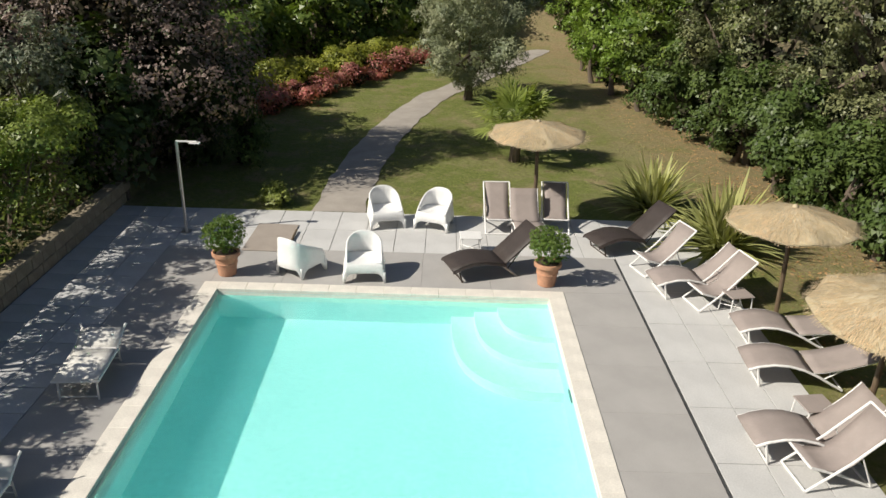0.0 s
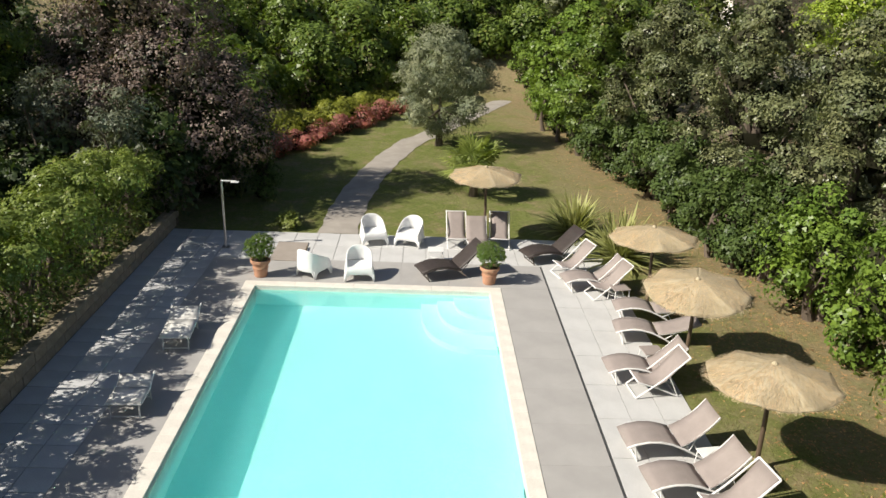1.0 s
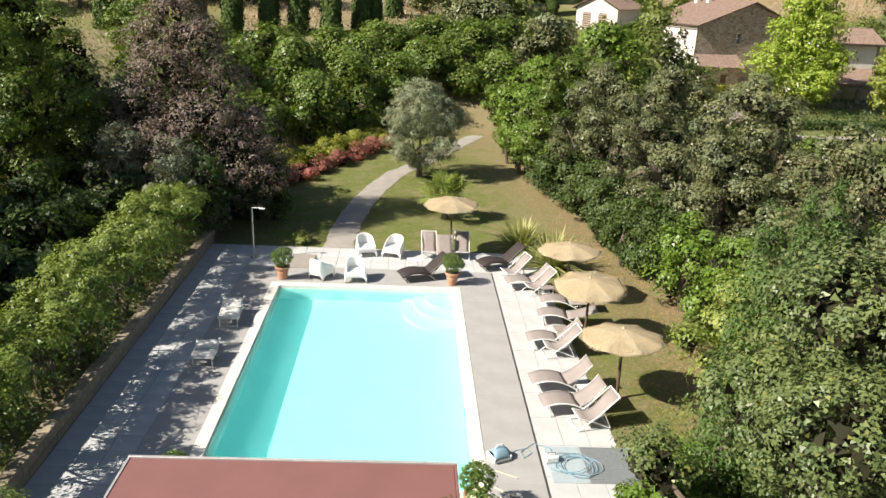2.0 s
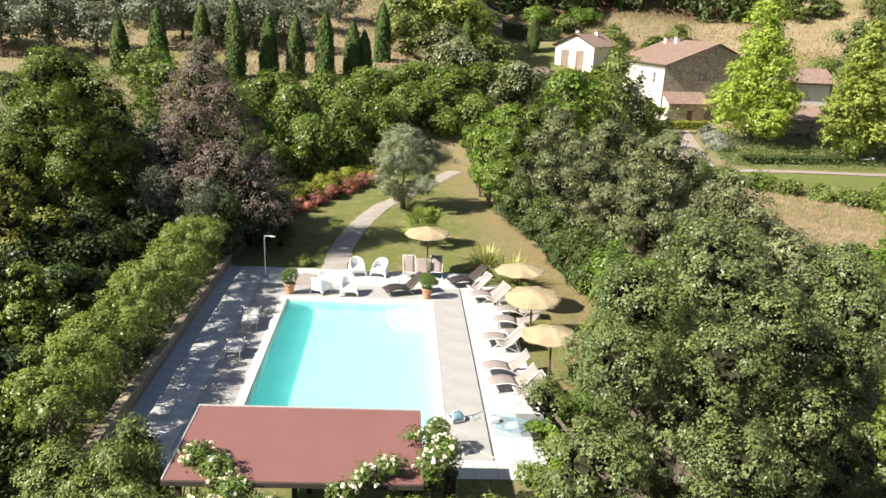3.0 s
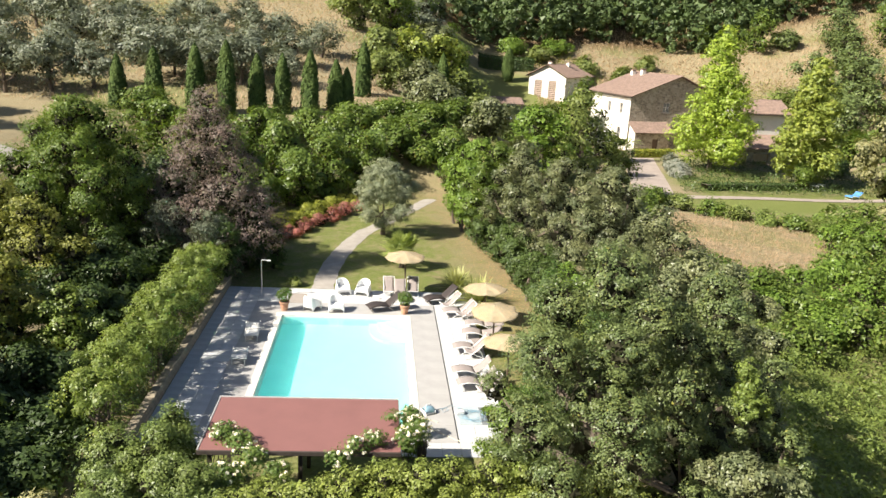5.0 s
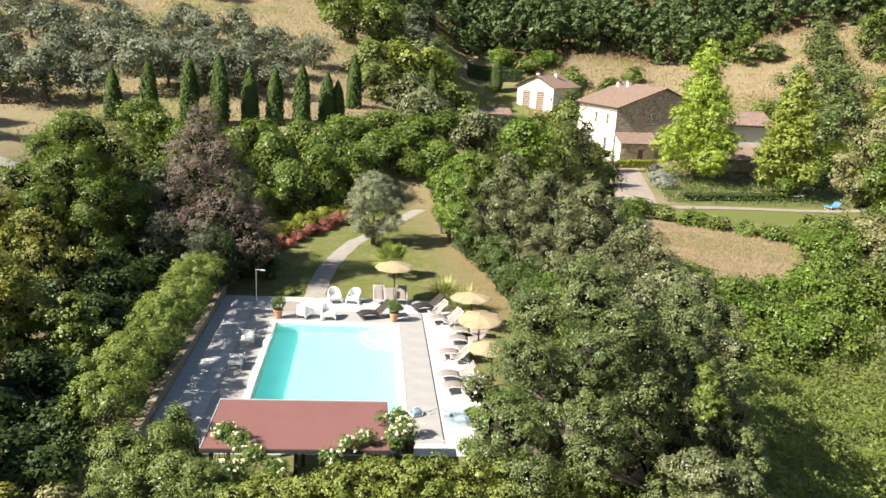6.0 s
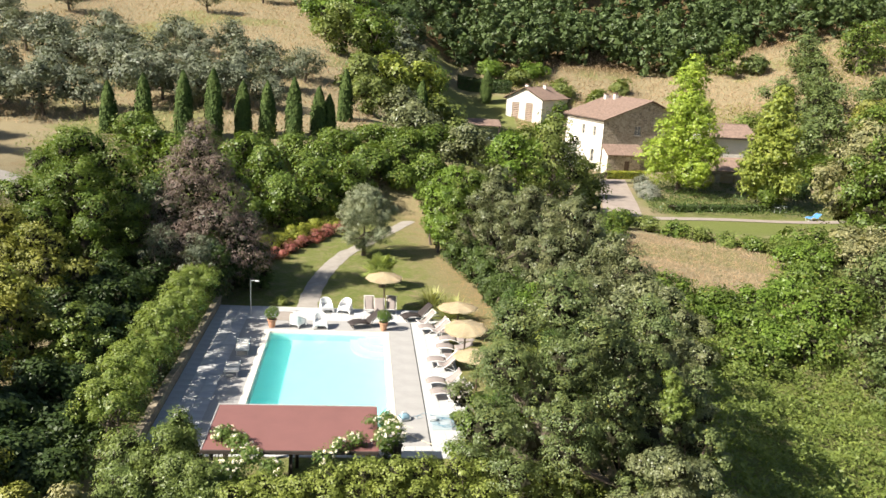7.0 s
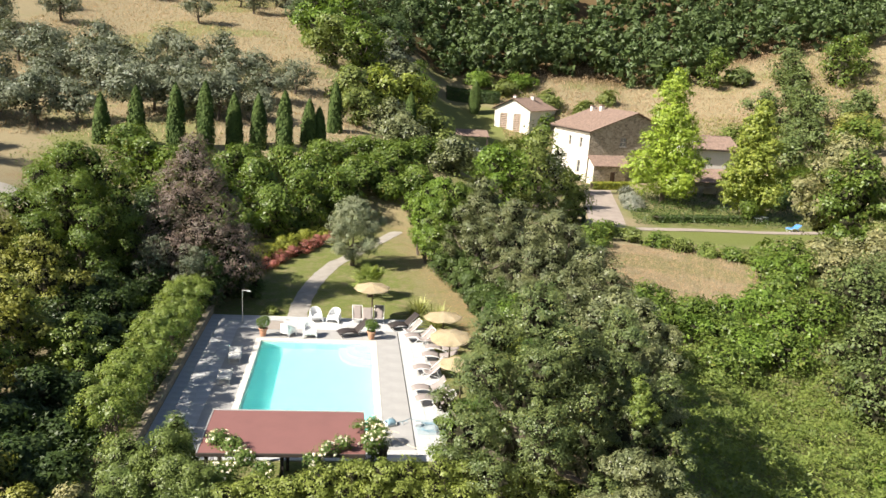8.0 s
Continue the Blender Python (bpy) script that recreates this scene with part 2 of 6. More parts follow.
# ---- building helpers ----
class Shape:
    """Gathers vertices and faces for one mesh."""

    def __init__(self):
        self.v, self.f, self.n = [], [], 0

    def add(self, verts, faces):
        verts = np.asarray(verts, dtype=float).reshape(-1, 3)
        self.v.append(verts)
        self.f.extend([tuple(int(i) + self.n for i in f) for f in faces])
        self.n += len(verts)
        return self

    def box(self, x0, x1, y0, y1, z0, z1, bevel=0.0, m=None):
        if bevel:
            b = min(bevel, (x1 - x0) / 2.1, (y1 - y0) / 2.1, (z1 - z0) / 2.1)
            bm = bmesh.new()
            bmesh.ops.create_cube(bm, size=1)
            for v in bm.verts:
                v.co = ((x0, x1)[v.co.x > 0], (y0, y1)[v.co.y > 0], (z0, z1)[v.co.z > 0])
            bmesh.ops.bevel(bm, geom=list(bm.edges), offset=b, segments=1, affect="EDGES")
            bm.verts.index_update()
            vs = [v.co.copy() for v in bm.verts]
            fs = [[v.index for v in f.verts] for f in bm.faces]
            bm.free()
        else:
            vs = [Vector((x, y, z)) for z in (z0, z1) for y in (y0, y1) for x in (x0, x1)]
            fs = [(0, 2, 3, 1), (4, 5, 7, 6), (0, 1, 5, 4), (2, 6, 7, 3), (0, 4, 6, 2), (1, 3, 7, 5)]
        if m is not None:
            vs = [m @ v for v in vs]
        return self.add([tuple(v) for v in vs], fs)

    def tube(self, points, radii, seg=8, caps=True):
        pts = [Vector(p) for p in points]
        if not isinstance(radii, (list, tuple)):
            radii = [radii] * len(pts)
        vs, fs = [], []
        side = None
        for i, p in enumerate(pts):
            d = (pts[min(i + 1, len(pts) - 1)] - pts[max(i - 1, 0)]).normalized()
            if side is None:
                side = d.orthogonal().normalized()
            side = (side - d * side.dot(d)).normalized()
            other = d.cross(side)
            for k in range(seg):
                a = 2 * math.pi * (k + 0.5) / seg
                vs.append(tuple(p + (side * math.cos(a) + other * math.sin(a)) * radii[i]))
        for i in range(len(pts) - 1):
            for k in range(seg):
                k2 = (k + 1) % seg
                fs.append((i * seg + k, i * seg + k2, (i + 1) * seg + k2, (i + 1) * seg + k))
        if caps:
            fs.append(tuple(range(seg))[::-1])
            fs.append(tuple(range((len(pts) - 1) * seg, len(pts) * seg)))
        return self.add(vs, fs)

    def lathe(self, profile, seg=24, centre=(0, 0, 0), wobble=None):
        """profile: (radius, z) from bottom to top."""
        vs, fs = [], []
        for r, z in profile:
            for k in range(seg):
                a = 2 * math.pi * k / seg
                w = wobble(a, r, z) if wobble else 1.0
                vs.append((centre[0] + r * w * math.cos(a), centre[1] + r * w * math.sin(a), centre[2] + z))
        for i in range(len(profile) - 1):
            for k in range(seg):
                k2 = (k + 1) % seg
                fs.append((i * seg + k, i * seg + k2, (i + 1) * seg + k2, (i + 1) * seg + k))
        fs.append(tuple(range(seg))[::-1])
        fs.append(tuple(range((len(profile) - 1) * seg, len(profile) * seg)))
        return self.add(vs, fs)

    def strip(self, section, sweep, closed=False):
        """A sheet through rows of points: sweep(i) is a row; section rows joined in order."""
        rows = [sweep(s) for s in section]
        n = len(rows[0])
        vs = [p for r in rows for p in r]
        fs = [(i * n + k, i * n + k + 1, (i + 1) * n + k + 1, (i + 1) * n + k) for i in range(len(rows) - 1) for k in range(n - 1)]
        return self.add(vs, fs)

    def mesh(self, name, mat, smooth=False):
        me = bpy.data.meshes.new(name)
        me.from_pydata(np.concatenate(self.v).tolist(), [], self.f)
        me.materials.append(mat)
        if smooth:
            me.shade_smooth()
        me.update()
        return me


def part(name, shape, mat, parent=None, label="", smooth=False):
    me = shape if isinstance(shape, bpy.types.Mesh) else shape.mesh(name, mat, smooth)
    ob = new(name, me)
    if parent is not None:
        ob.parent = parent
    if label:
        tagged(ob, label)
    return ob


def thing(name, label, category, m=None, group="", kind=""):
    ob = new(name)
    ob.empty_display_size = 0.2
    if m is not None:
        ob.matrix_basis = m
    return tagged(ob, label, category, group, kind)


def solid(ob, thickness, bevel=0.0):
    s = ob.modifiers.new("thickness", "SOLIDIFY")
    s.thickness, s.offset = thickness, 0
    if bevel:
        b = ob.modifiers.new("edges", "BEVEL")
        b.width, b.segments, b.limit_method = bevel, 1, "ANGLE"
    return ob


# ---- foliage ----
def leaf_mesh(name, mat, centres, normals, size, aspect, rng, fold=0.15, droop=0.0, corners=3):
    """Single leaves, each a three-cornered or a folded four-cornered blade."""
    n = len(centres)
    nrm = normals / (np.linalg.norm(normals, axis=1, keepdims=True) + 1e-9)
    tan = rng.normal(size=(n, 3))
    tan[:, 2] -= droop
    tan -= nrm * np.sum(tan * nrm, axis=1, keepdims=True)
    tan /= np.linalg.norm(tan, axis=1, keepdims=True) + 1e-9
    bi = np.cross(nrm, tan)
    ln = (size * rng.uniform(0.6, 1.35, n))[:, None] if np.isscalar(size) else (size * rng.uniform(0.6, 1.35, n))[:, None]
    wd = ln * aspect
    v = np.empty((n, corners, 3))
    if corners == 3:
        v[:, 0] = centres - tan * ln * 0.5 + bi * wd * 0.5
        v[:, 1] = centres + tan * ln * 0.5
        v[:, 2] = centres - tan * ln * 0.5 - bi * wd * 0.5
    else:
        v[:, 0] = centres - tan * ln * 0.5
        v[:, 1] = centres + bi * wd * 0.5 + nrm * ln * fold - tan * ln * 0.05
        v[:, 2] = centres + tan * ln * 0.5
        v[:, 3] = centres - bi * wd * 0.5 + nrm * ln * fold - tan * ln * 0.05
    me = bpy.data.meshes.new(name)
    me.from_pydata(v.reshape(-1, 3), [], np.arange(n * corners).reshape(-1, corners))
    me.materials.append(mat)
    me.update()
    return me


def crown_points(lobes, n, rng, per=22, clump=0.22, shell=0.3, low=0.33, core=0.12, up=0.2):
    """Clumps of leaves over a heap of lobes (x, y, z, rx, ry, rz), and a sparse heart of larger leaves."""
    lobes = np.asarray(lobes, float)
    c, r = lobes[:, :3], lobes[:, 3:]
    area = (r[:, 0] * r[:, 1] + r[:, 1] * r[:, 2] + r[:, 0] * r[:, 2])
    area = area / area.sum()
    k = max(8, n // per)
    pick = rng.choice(len(lobes), size=int(k * 1.7), p=area)
    d = rng.normal(size=(len(pick), 3))
    d[:, 2] += low * 2
    d /= np.linalg.norm(d, axis=1, keepdims=True)
    p = c[pick] + r[pick] * d * (1 - shell * rng.random(len(pick))[:, None] ** 1.6 + 0.06 * rng.normal(size=(len(pick), 1)))
    inside = np.zeros(len(p), bool)
    for i in range(len(lobes)):
        q = (p - c[i]) / r[i]
        inside |= (np.einsum("ij,ij->i", q, q) < 0.55) & (pick != i)
    p, d = p[~inside][:k], d[~inside][:k]
    sz = clump * rng.uniform(0.6, 1.4, len(p))
    q = rng.normal(size=(len(p) * per, 3))
    q[:, 2] += 0.5
    q /= np.linalg.norm(q, axis=1, keepdims=True)
    pts = np.repeat(p, per, 0) + q * np.repeat(sz, per)[:, None] * rng.uniform(0.55, 1.05, (len(q), 1)) * (1, 1, 0.8)
    nr = q * 0.55 + np.repeat(d, per, 0) * 0.62 + rng.normal(size=q.shape) * 0.27
    nr[:, 2] += up
    m = int(n * core)
    pick = rng.choice(len(lobes), size=m, p=area)
    d2 = rng.normal(size=(m, 3))
    d2 /= np.linalg.norm(d2, axis=1, keepdims=True)
    pts2 = c[pick] + r[pick] * d2 * rng.uniform(0.3, 0.7, (m, 1))
    return pts, nr, pts2, d2 + rng.normal(size=d2.shape) * 0.4


def foliage(name, mat, lobes, n, leaf, rng, aspect=0.5, per=None, clump=None, shell=0.3, low=0.33, core=0.12, up=0.2, droop=0.0, heart=1.7, corners=3):
    clump = clump or leaf * 3.6
    if corners == 3:
        n, leaf = int(n * 1.18), leaf * 0.95
    if per is None:
        # as many clumps as cover the crown about once, with dark gaps between them
        area = 0.5 * sum(4 * math.pi * (a[3] * a[4] + a[4] * a[5] + a[3] * a[5]) / 3 for a in lobes)
        per = int(np.clip(n * math.pi * clump ** 2 / (1.45 * area), 12, 160))
    pts, nr, pts2, nr2 = crown_points(lobes, n, rng, per, clump, shell, low, core, up)
    size = np.concatenate([np.full(len(pts), leaf), np.full(len(pts2), leaf * heart)])
    return leaf_mesh(name, mat, np.concatenate([pts, pts2]), np.concatenate([nr, nr2]), size, aspect * (1.8 if corners == 3 else 1), rng, droop=droop, corners=corners)


def round_lobes(h0, h1, radius, count, rng, top=0.75, size=(0.3, 0.46), squash=0.85, heart=0.55):
    """Lobes that fill a rounded crown between the heights h0 and h1."""
    out = []
    mid, half = (h0 + h1) / 2, (h1 - h0) / 2
    for i in range(count):
        z = -1 + 2 * (i + 0.5) / count
        a = i * 2.39996 + rng.uniform(-0.4, 0.4)
        w = math.sqrt(max(0.0, 1 - abs(z) ** 2.2)) * (1.0 if z < 0.1 else 1 - (1 - top) * z)
        rr = radius * rng.uniform(*size)
        reach = max(0.0, radius * w - rr * 0.75) * rng.uniform(0.7, 1.16)
        zz = mid + z * max(0.1, half - rr * squash * 0.7)
        out.append((math.cos(a) * reach, math.sin(a) * reach, zz, rr, rr, rr * squash))
    if heart:
        out.append((0, 0, mid, radius * heart, radius * heart, half * (heart + 0.1)))
    return out


def cone_lobes(h0, h1, radius, count, rng, power=0.8):
    out = []
    for i in range(count):
        u = (i + 0.5) / count
        w = (1 - u) ** power * min(1, u * 5 + 0.45)
        a = i * 2.39996 + rng.uniform(-0.5, 0.5)
        rr = radius * (0.2 + 0.34 * w) * rng.uniform(0.8, 1.2)
        reach = max(0, radius * w - rr * 0.5) * rng.uniform(0.7, 1.1)
        out.append((math.cos(a) * reach, math.sin(a) * reach, h0 + (h1 - h0) * u * 0.97, rr, rr, rr * 0.75))
        out.append((0, 0, h0 + (h1 - h0) * u * 0.95, radius * w * 0.55 + 0.05, radius * w * 0.55 + 0.05, (h1 - h0) / count * 1.3))
    return out


def trunk_shape(lobes, height, radius, rng, limbs=7, lean=(0, 0), stems=1):
    made = []
    for st in range(stems):
        s = Shape()
        made.append(s)
        ox, oy = (0, 0) if stems == 1 else (rng.uniform(-0.5, 0.5), rng.uniform(-0.5, 0.5))
        bend = rng.uniform(-0.25, 0.25, 2)
        pts = [(ox + lean[0] * u + bend[0] * math.sin(u * 3), oy + lean[1] * u + bend[1] * math.sin(u * 2.4), -0.3 + (height + 0.3) * u) for u in np.linspace(0, 1, 6)]
        s.tube(pts, [radius * (1.3 - 1.0 * u) if i else radius * 1.5 for i, u in enumerate(np.linspace(0, 1, 6))], 8)
        for l in sorted(range(len(lobes)), key=lambda q: rng.random())[:limbs]:
            tip = Vector(lobes[l][:3])
            start = Vector(pts[2 + int(rng.integers(0, 3))])
            mid = start.lerp(tip, 0.5) + Vector((0, 0, -0.12 * (tip - start).length))
            s.tube([start, mid, tip], [radius * 0.45, radius * 0.28, radius * 0.1], 5)
    return made


def crown_shade_mesh(lobes, rng, per):
    """Near-black leaf shapes inside a crown that paint the shade between its leaves."""
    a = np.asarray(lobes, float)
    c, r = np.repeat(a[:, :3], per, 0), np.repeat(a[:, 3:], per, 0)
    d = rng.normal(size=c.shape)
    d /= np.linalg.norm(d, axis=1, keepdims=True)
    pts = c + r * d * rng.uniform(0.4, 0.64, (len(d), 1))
    return leaf_mesh("crown_shade", CROWN_SHADE_DARK, pts, d + rng.normal(size=d.shape) * 0.3, r.mean(1) * 0.33, 0.75, rng)


def tree(name, label, category, at, lobes, mat, n, leaf, rng, trunk=(2.0, 0.15), limbs=7, stems=1, group="", bark=None, crown_shade=60, **leafing):
    ob = thing(name, label, category, pose(*at), group)
    for s in trunk_shape(lobes, trunk[0], trunk[1], rng, limbs if stems == 1 else 4, stems=stems):
        part("trunk", s, bark or BARK, ob)
    if crown_shade:
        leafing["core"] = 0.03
        tagged(part("crown_shade", crown_shade_mesh(lobes, rng, crown_shade), CROWN_SHADE_DARK, ob), kind="stuff")
    part("crown", foliage("crown", mat, lobes, n, leaf, rng, **leafing), mat, ob)
    return ob


# ---- the lie of the land ----
def ease(a, b, v):
    t = np.clip((v - a) / (b - a), 0, 1)
    return t * t * (3 - 2 * t)


def land(x, y):
    """Height of the ground: the pool terrace is level, a bank and a hill rise behind, a dell drops away to the east."""
    x, y = np.asarray(x, float), np.asarray(y, float)
    bank = 1 - (1 - 0.85 * ease(-6, -26, x) * ease(-22, 12, y)) * (1 - ease(29, 42, y))
    west = 0.42 * ease(-3.12, -3.3, x) * (1 - ease(3.9, 6.0, y)) * ease(-21, -15, y) + 5.6 * bank + 0.2 * np.maximum(0, y - 42)
    rise = np.minimum(np.maximum(0, y - 110), 110)
    east = -1.2 * ease(16, 28, x) - 3.8 * ease(14, 23, x) * (1 - ease(2, 17, y)) - 1.2 * ease(34, 44, y) + 0.16 * rise + 0.003 * rise ** 2
    back = ease(38, 62, y)
    w = ease(9 - 10 * back, 36 - 6 * back, x)
    side = 0.25 * np.maximum(0, x - 75) + 0.1 * np.maximum(0, -x - 35)
    south = -0.22 * np.maximum(0, -24 - y)
    swell = 0.35 * np.sin(x * 0.11 + 1) * np.sin(y * 0.09) * ease(38, 60, np.maximum(y, np.abs(x)))
    return west * (1 - w) + east * w + np.minimum(side, 40) + south * (1 - ease(-40, -100, y)) - 0.03 + swell


def land_z(x, y):
    return float(land(x, y))


def build_ground():
    inner_x, inner_y = np.arange(-12, 16.01, 1.0), np.arange(-20, 36.01, 1.0)
    xs = np.unique(np.concatenate([inner_x, [-3.2, -3.1, 0.3, 6.3], np.arange(-60, 110, 2.0), np.arange(-700, 701, 20.0)]).round(3))
    ys = np.unique(np.concatenate([inner_y, [-11.6, -0.3], np.arange(-50, 230, 2.0), np.arange(-300, 1001, 20.0)]).round(3))
    gx, gy = np.meshgrid(xs, ys)
    z = land(gx, gy)
    n = len(xs)
    faces = []
    for j in range(len(ys) - 1):
        for i in range(n - 1):
            cx, cy = (xs[i] + xs[i + 1]) / 2, (ys[j] + ys[j + 1]) / 2
            if not (0.3 < cx < 6.3 and -11.6 < cy < -0.3):
                a = j * n + i
                faces.append((a, a + 1, a + n + 1, a + n))
    me = bpy.data.meshes.new("ground")
    me.from_pydata(np.stack([gx.ravel(), gy.ravel(), z.ravel()], 1).tolist(), [], faces)
    me.materials.append(GROUND)
    me.shade_smooth()
    me.update()
    tagged(new("ground", me), "dry and green grass over sloping land", "ground", kind="structure")


build_ground()

# ---- pool ----
PX0, PX1, PY0, PY1 = 0.0, 6.6, -11.9, 0.0
RIM = 0.3
ix0, ix1, iy0, iy1 = PX0 + RIM, PX1 - RIM, PY0 + RIM, PY1 - RIM
DEPTH = -1.08


def build_pool():
    pool = tagged(new("swimming_pool"), "rectangular swimming pool with pale turquoise liner and clear water", "pool", kind="structure")
    s = Shape()
    th = 0.2
    s.box(ix0 - th, ix1 + th, iy0 - th, iy1 + th, DEPTH - th, DEPTH)
    s.box(ix0 - th, ix0, iy0 - th, iy1 + th, DEPTH, -0.05)
    s.box(ix1, ix1 + th, iy0 - th, iy1 + th, DEPTH, -0.05)
    s.box(ix0, ix1, iy0 - th, iy0, DEPTH, -0.05)
    s.box(ix0, ix1, iy1, iy1 + th, DEPTH, -0.05)
    part("basin", s, LINER, pool)
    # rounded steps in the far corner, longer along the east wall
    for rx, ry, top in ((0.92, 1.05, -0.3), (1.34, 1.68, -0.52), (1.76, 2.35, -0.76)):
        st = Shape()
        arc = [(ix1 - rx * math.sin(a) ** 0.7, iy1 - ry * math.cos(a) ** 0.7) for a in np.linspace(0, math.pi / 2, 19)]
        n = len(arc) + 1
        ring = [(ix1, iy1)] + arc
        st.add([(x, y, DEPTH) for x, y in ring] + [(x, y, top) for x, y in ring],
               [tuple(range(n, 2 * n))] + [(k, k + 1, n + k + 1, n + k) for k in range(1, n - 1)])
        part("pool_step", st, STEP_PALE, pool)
    # cream band at the waterline, and the fittings in the walls
    for x0, x1, y0, y1 in ((ix0, ix1, iy1 - 0.008, iy1 - 0.004), (ix0, ix1, iy0 + 0.004, iy0 + 0.008), (ix0 + 0.004, ix0 + 0.008, iy0 + 0.01, iy1 - 0.01), (ix1 - 0.008, ix1 - 0.004, iy0 + 0.01, iy1 - 0.01)):
        part("waterline_band", Shape().box(x0, x1, y0, y1, -0.3 if y0 > -1 else -0.2, -0.055), STEP_PALE, pool, "cream band at the waterline")
    part("inlet", Shape().box(ix1 - 0.03, ix1 - 0.009, -3.35, -3.05, -0.2, -0.12, 0.004), DRAIN_DARK, pool, "dark inlet grille")
    part("inlet", Shape().box(ix1 - 0.03, ix1 - 0.009, -8.35, -8.05, -0.2, -0.12, 0.004), DRAIN_DARK, pool, "dark inlet grille")
    w = Shape().add([(ix0, iy0, -0.11), (ix1, iy0, -0.11), (ix1, iy1, -0.11), (ix0, iy1, -0.11)], [(0, 1, 2, 3)])
    water = part("water", w, WATER, pool)
    water.visible_shadow = False
    return pool


pool = build_pool()


def block_mesh(name, w, d, h, mat, bevel=0.006):
    return Shape().box(-w / 2, w / 2, -d / 2, d / 2, -h, 0, bevel).mesh(name, mat)


def terrace_base():
    """The bed under the slabs, with the pool left open."""
    s = Shape()
    for x0, x1, y0, y1 in ((-3.0, 9.8, 0.02, 3.85), (-3.0, 9.8, -13.5, PY0 - 0.02), (-3.0, PX0 - 0.02, PY0 - 0.02, 0.02), (PX1 + 0.02, 9.8, PY0 - 0.02, 0.02)):
        s.box(x0, x1, y0, y1, -0.16, -0.016)
    return tagged(part("pavement", s, GROUT), "pale slab and grey resin paving round the pool", "paving", kind="structure")


GROUT = plain("joint_mortar", (0.3, 0.29, 0.28), 0.9)
pavement = terrace_base()



# ---- path across the lawn ----
def path_x(y):
    """Middle of the path at y."""
    y = np.asarray(y, float)
    return 1.95 + 0.012 * np.clip(y - 4, 0, 14) ** 2 + 0.43 * np.maximum(0, y - 17.5)


def build_path():
    s = Shape()
    rows = []
    r = np.random.default_rng(3)
    for y in np.linspace(3.86, 31, 110):
        c, w = float(path_x(y)), 0.6 + 0.025 * math.sin(y * 2.3) + 0.02 * math.sin(y * 5.1)
        rows.append([(c - w + r.uniform(-0.014, 0.014), y, -0.012), (c - w * 0.4, y, 0.004), (c + w * 0.4, y, 0.004), (c + w + r.uniform(-0.014, 0.014), y, -0.012)])
    s.strip(rows, lambda q: q)
    tagged(part("path", s, GRAVEL, smooth=True), "pale gravel path curving across the lawn", "path", kind="structure")


build_path()
PINK_GRAVEL = plain("pinkish_drive_gravel", (0.34, 0.28, 0.24), 0.9, spread=0.14, scale=0.8, grain=20, bump=0.5)
s = Shape()
s.strip(np.linspace(0, 1, 24), lambda u: [(36 + 8.5 * u + w, 47.5 + 32 * u, land_z(36 + 8.5 * u + w, 47.5 + 32 * u) + 0.05) for w in (-2.4, -0.8, 0.8, 2.4)])
tagged(part("driveway", s, PINK_GRAVEL), "pale gravel drive to the farmhouse", "driveway", kind="structure")
s = Shape()
s.strip(np.linspace(0, 1, 30), lambda u: [(38.3 + 32 * u, 47.3 + 6 * u + w, land_z(38.3 + 32 * u, 47.3 + 6 * u + w) + 0.06) for w in (-0.8, 0.8)])
tagged(part("path", s, PINK_GRAVEL), "narrow gravel path along the house lawn", "path", kind="structure")
s = Shape()
s.strip(np.linspace(0, 1, 24), lambda u: [(-42 + 24.5 * u, 22.5 - 3.5 * u + w, land_z(-42 + 24.5 * u, 22.5 - 3.5 * u + w) + 0.08) for w in (-1.6, 1.6)])
tagged(part("road", s, GRAVEL), "pale gravel lane on the western bank", "lane", kind="structure")

# ---- things round the pool ----
TERRACOTTA = plain("terracotta_pot", (0.47, 0.25, 0.155), 0.8, spread=0.18, scale=7, grain=40, bump=0.3)
SOIL = plain("soil", (0.07, 0.05, 0.035), 0.95)
WHITE_PLASTIC = plain("white_plastic", (0.8, 0.8, 0.79), 0.38, spread=0.03, scale=4, grain=60, bump=0.03)
WHITE_METAL = plain("white_painted_metal", (0.78, 0.77, 0.75), 0.4, spread=0.05, scale=5, grain=60, bump=0.05)
SLING = plain("taupe_sling_fabric", (0.3, 0.255, 0.235), 0.8, spread=0.07, scale=5, grain=180, bump=0.3)
WHITE_SLING = plain("white_sling_fabric", (0.74, 0.72, 0.67), 0.75, spread=0.07, scale=5, grain=180, bump=0.25)
RATTAN = plain("dark_brown_rattan", (0.045, 0.034, 0.03), 0.55, spread=0.2, scale=8, grain=110, bump=0.9)
STRAW = plain("straw_thatch", (0.475, 0.4, 0.268), 0.9, spread=0.18, scale=3.0, grain=70, bump=0.9)
POLE_WOOD = plain("brown_pole_wood", (0.13, 0.09, 0.055), 0.75, spread=0.25, scale=5, grain=60, bump=0.4, stretch=(1, 1, 0.15))
MAT_GREY = plain("grey_rubber_mat", (0.2, 0.215, 0.22), 0.7, spread=0.08, grain=90)
STEEL = plain("brushed_steel", (0.55, 0.55, 0.55), 0.3, 0.9, spread=0.05)
L_BALL = leaf_material("box_ball_leaf", (0.05, 0.09, 0.016), (0.1, 0.165, 0.03), (0.17, 0.25, 0.06), 0.5, 0.3)
L_YUCCA = leaf_material("sword_leaf", (0.12, 0.16, 0.04), (0.24, 0.27, 0.09), (0.42, 0.42, 0.18), 0.45, 0.25)
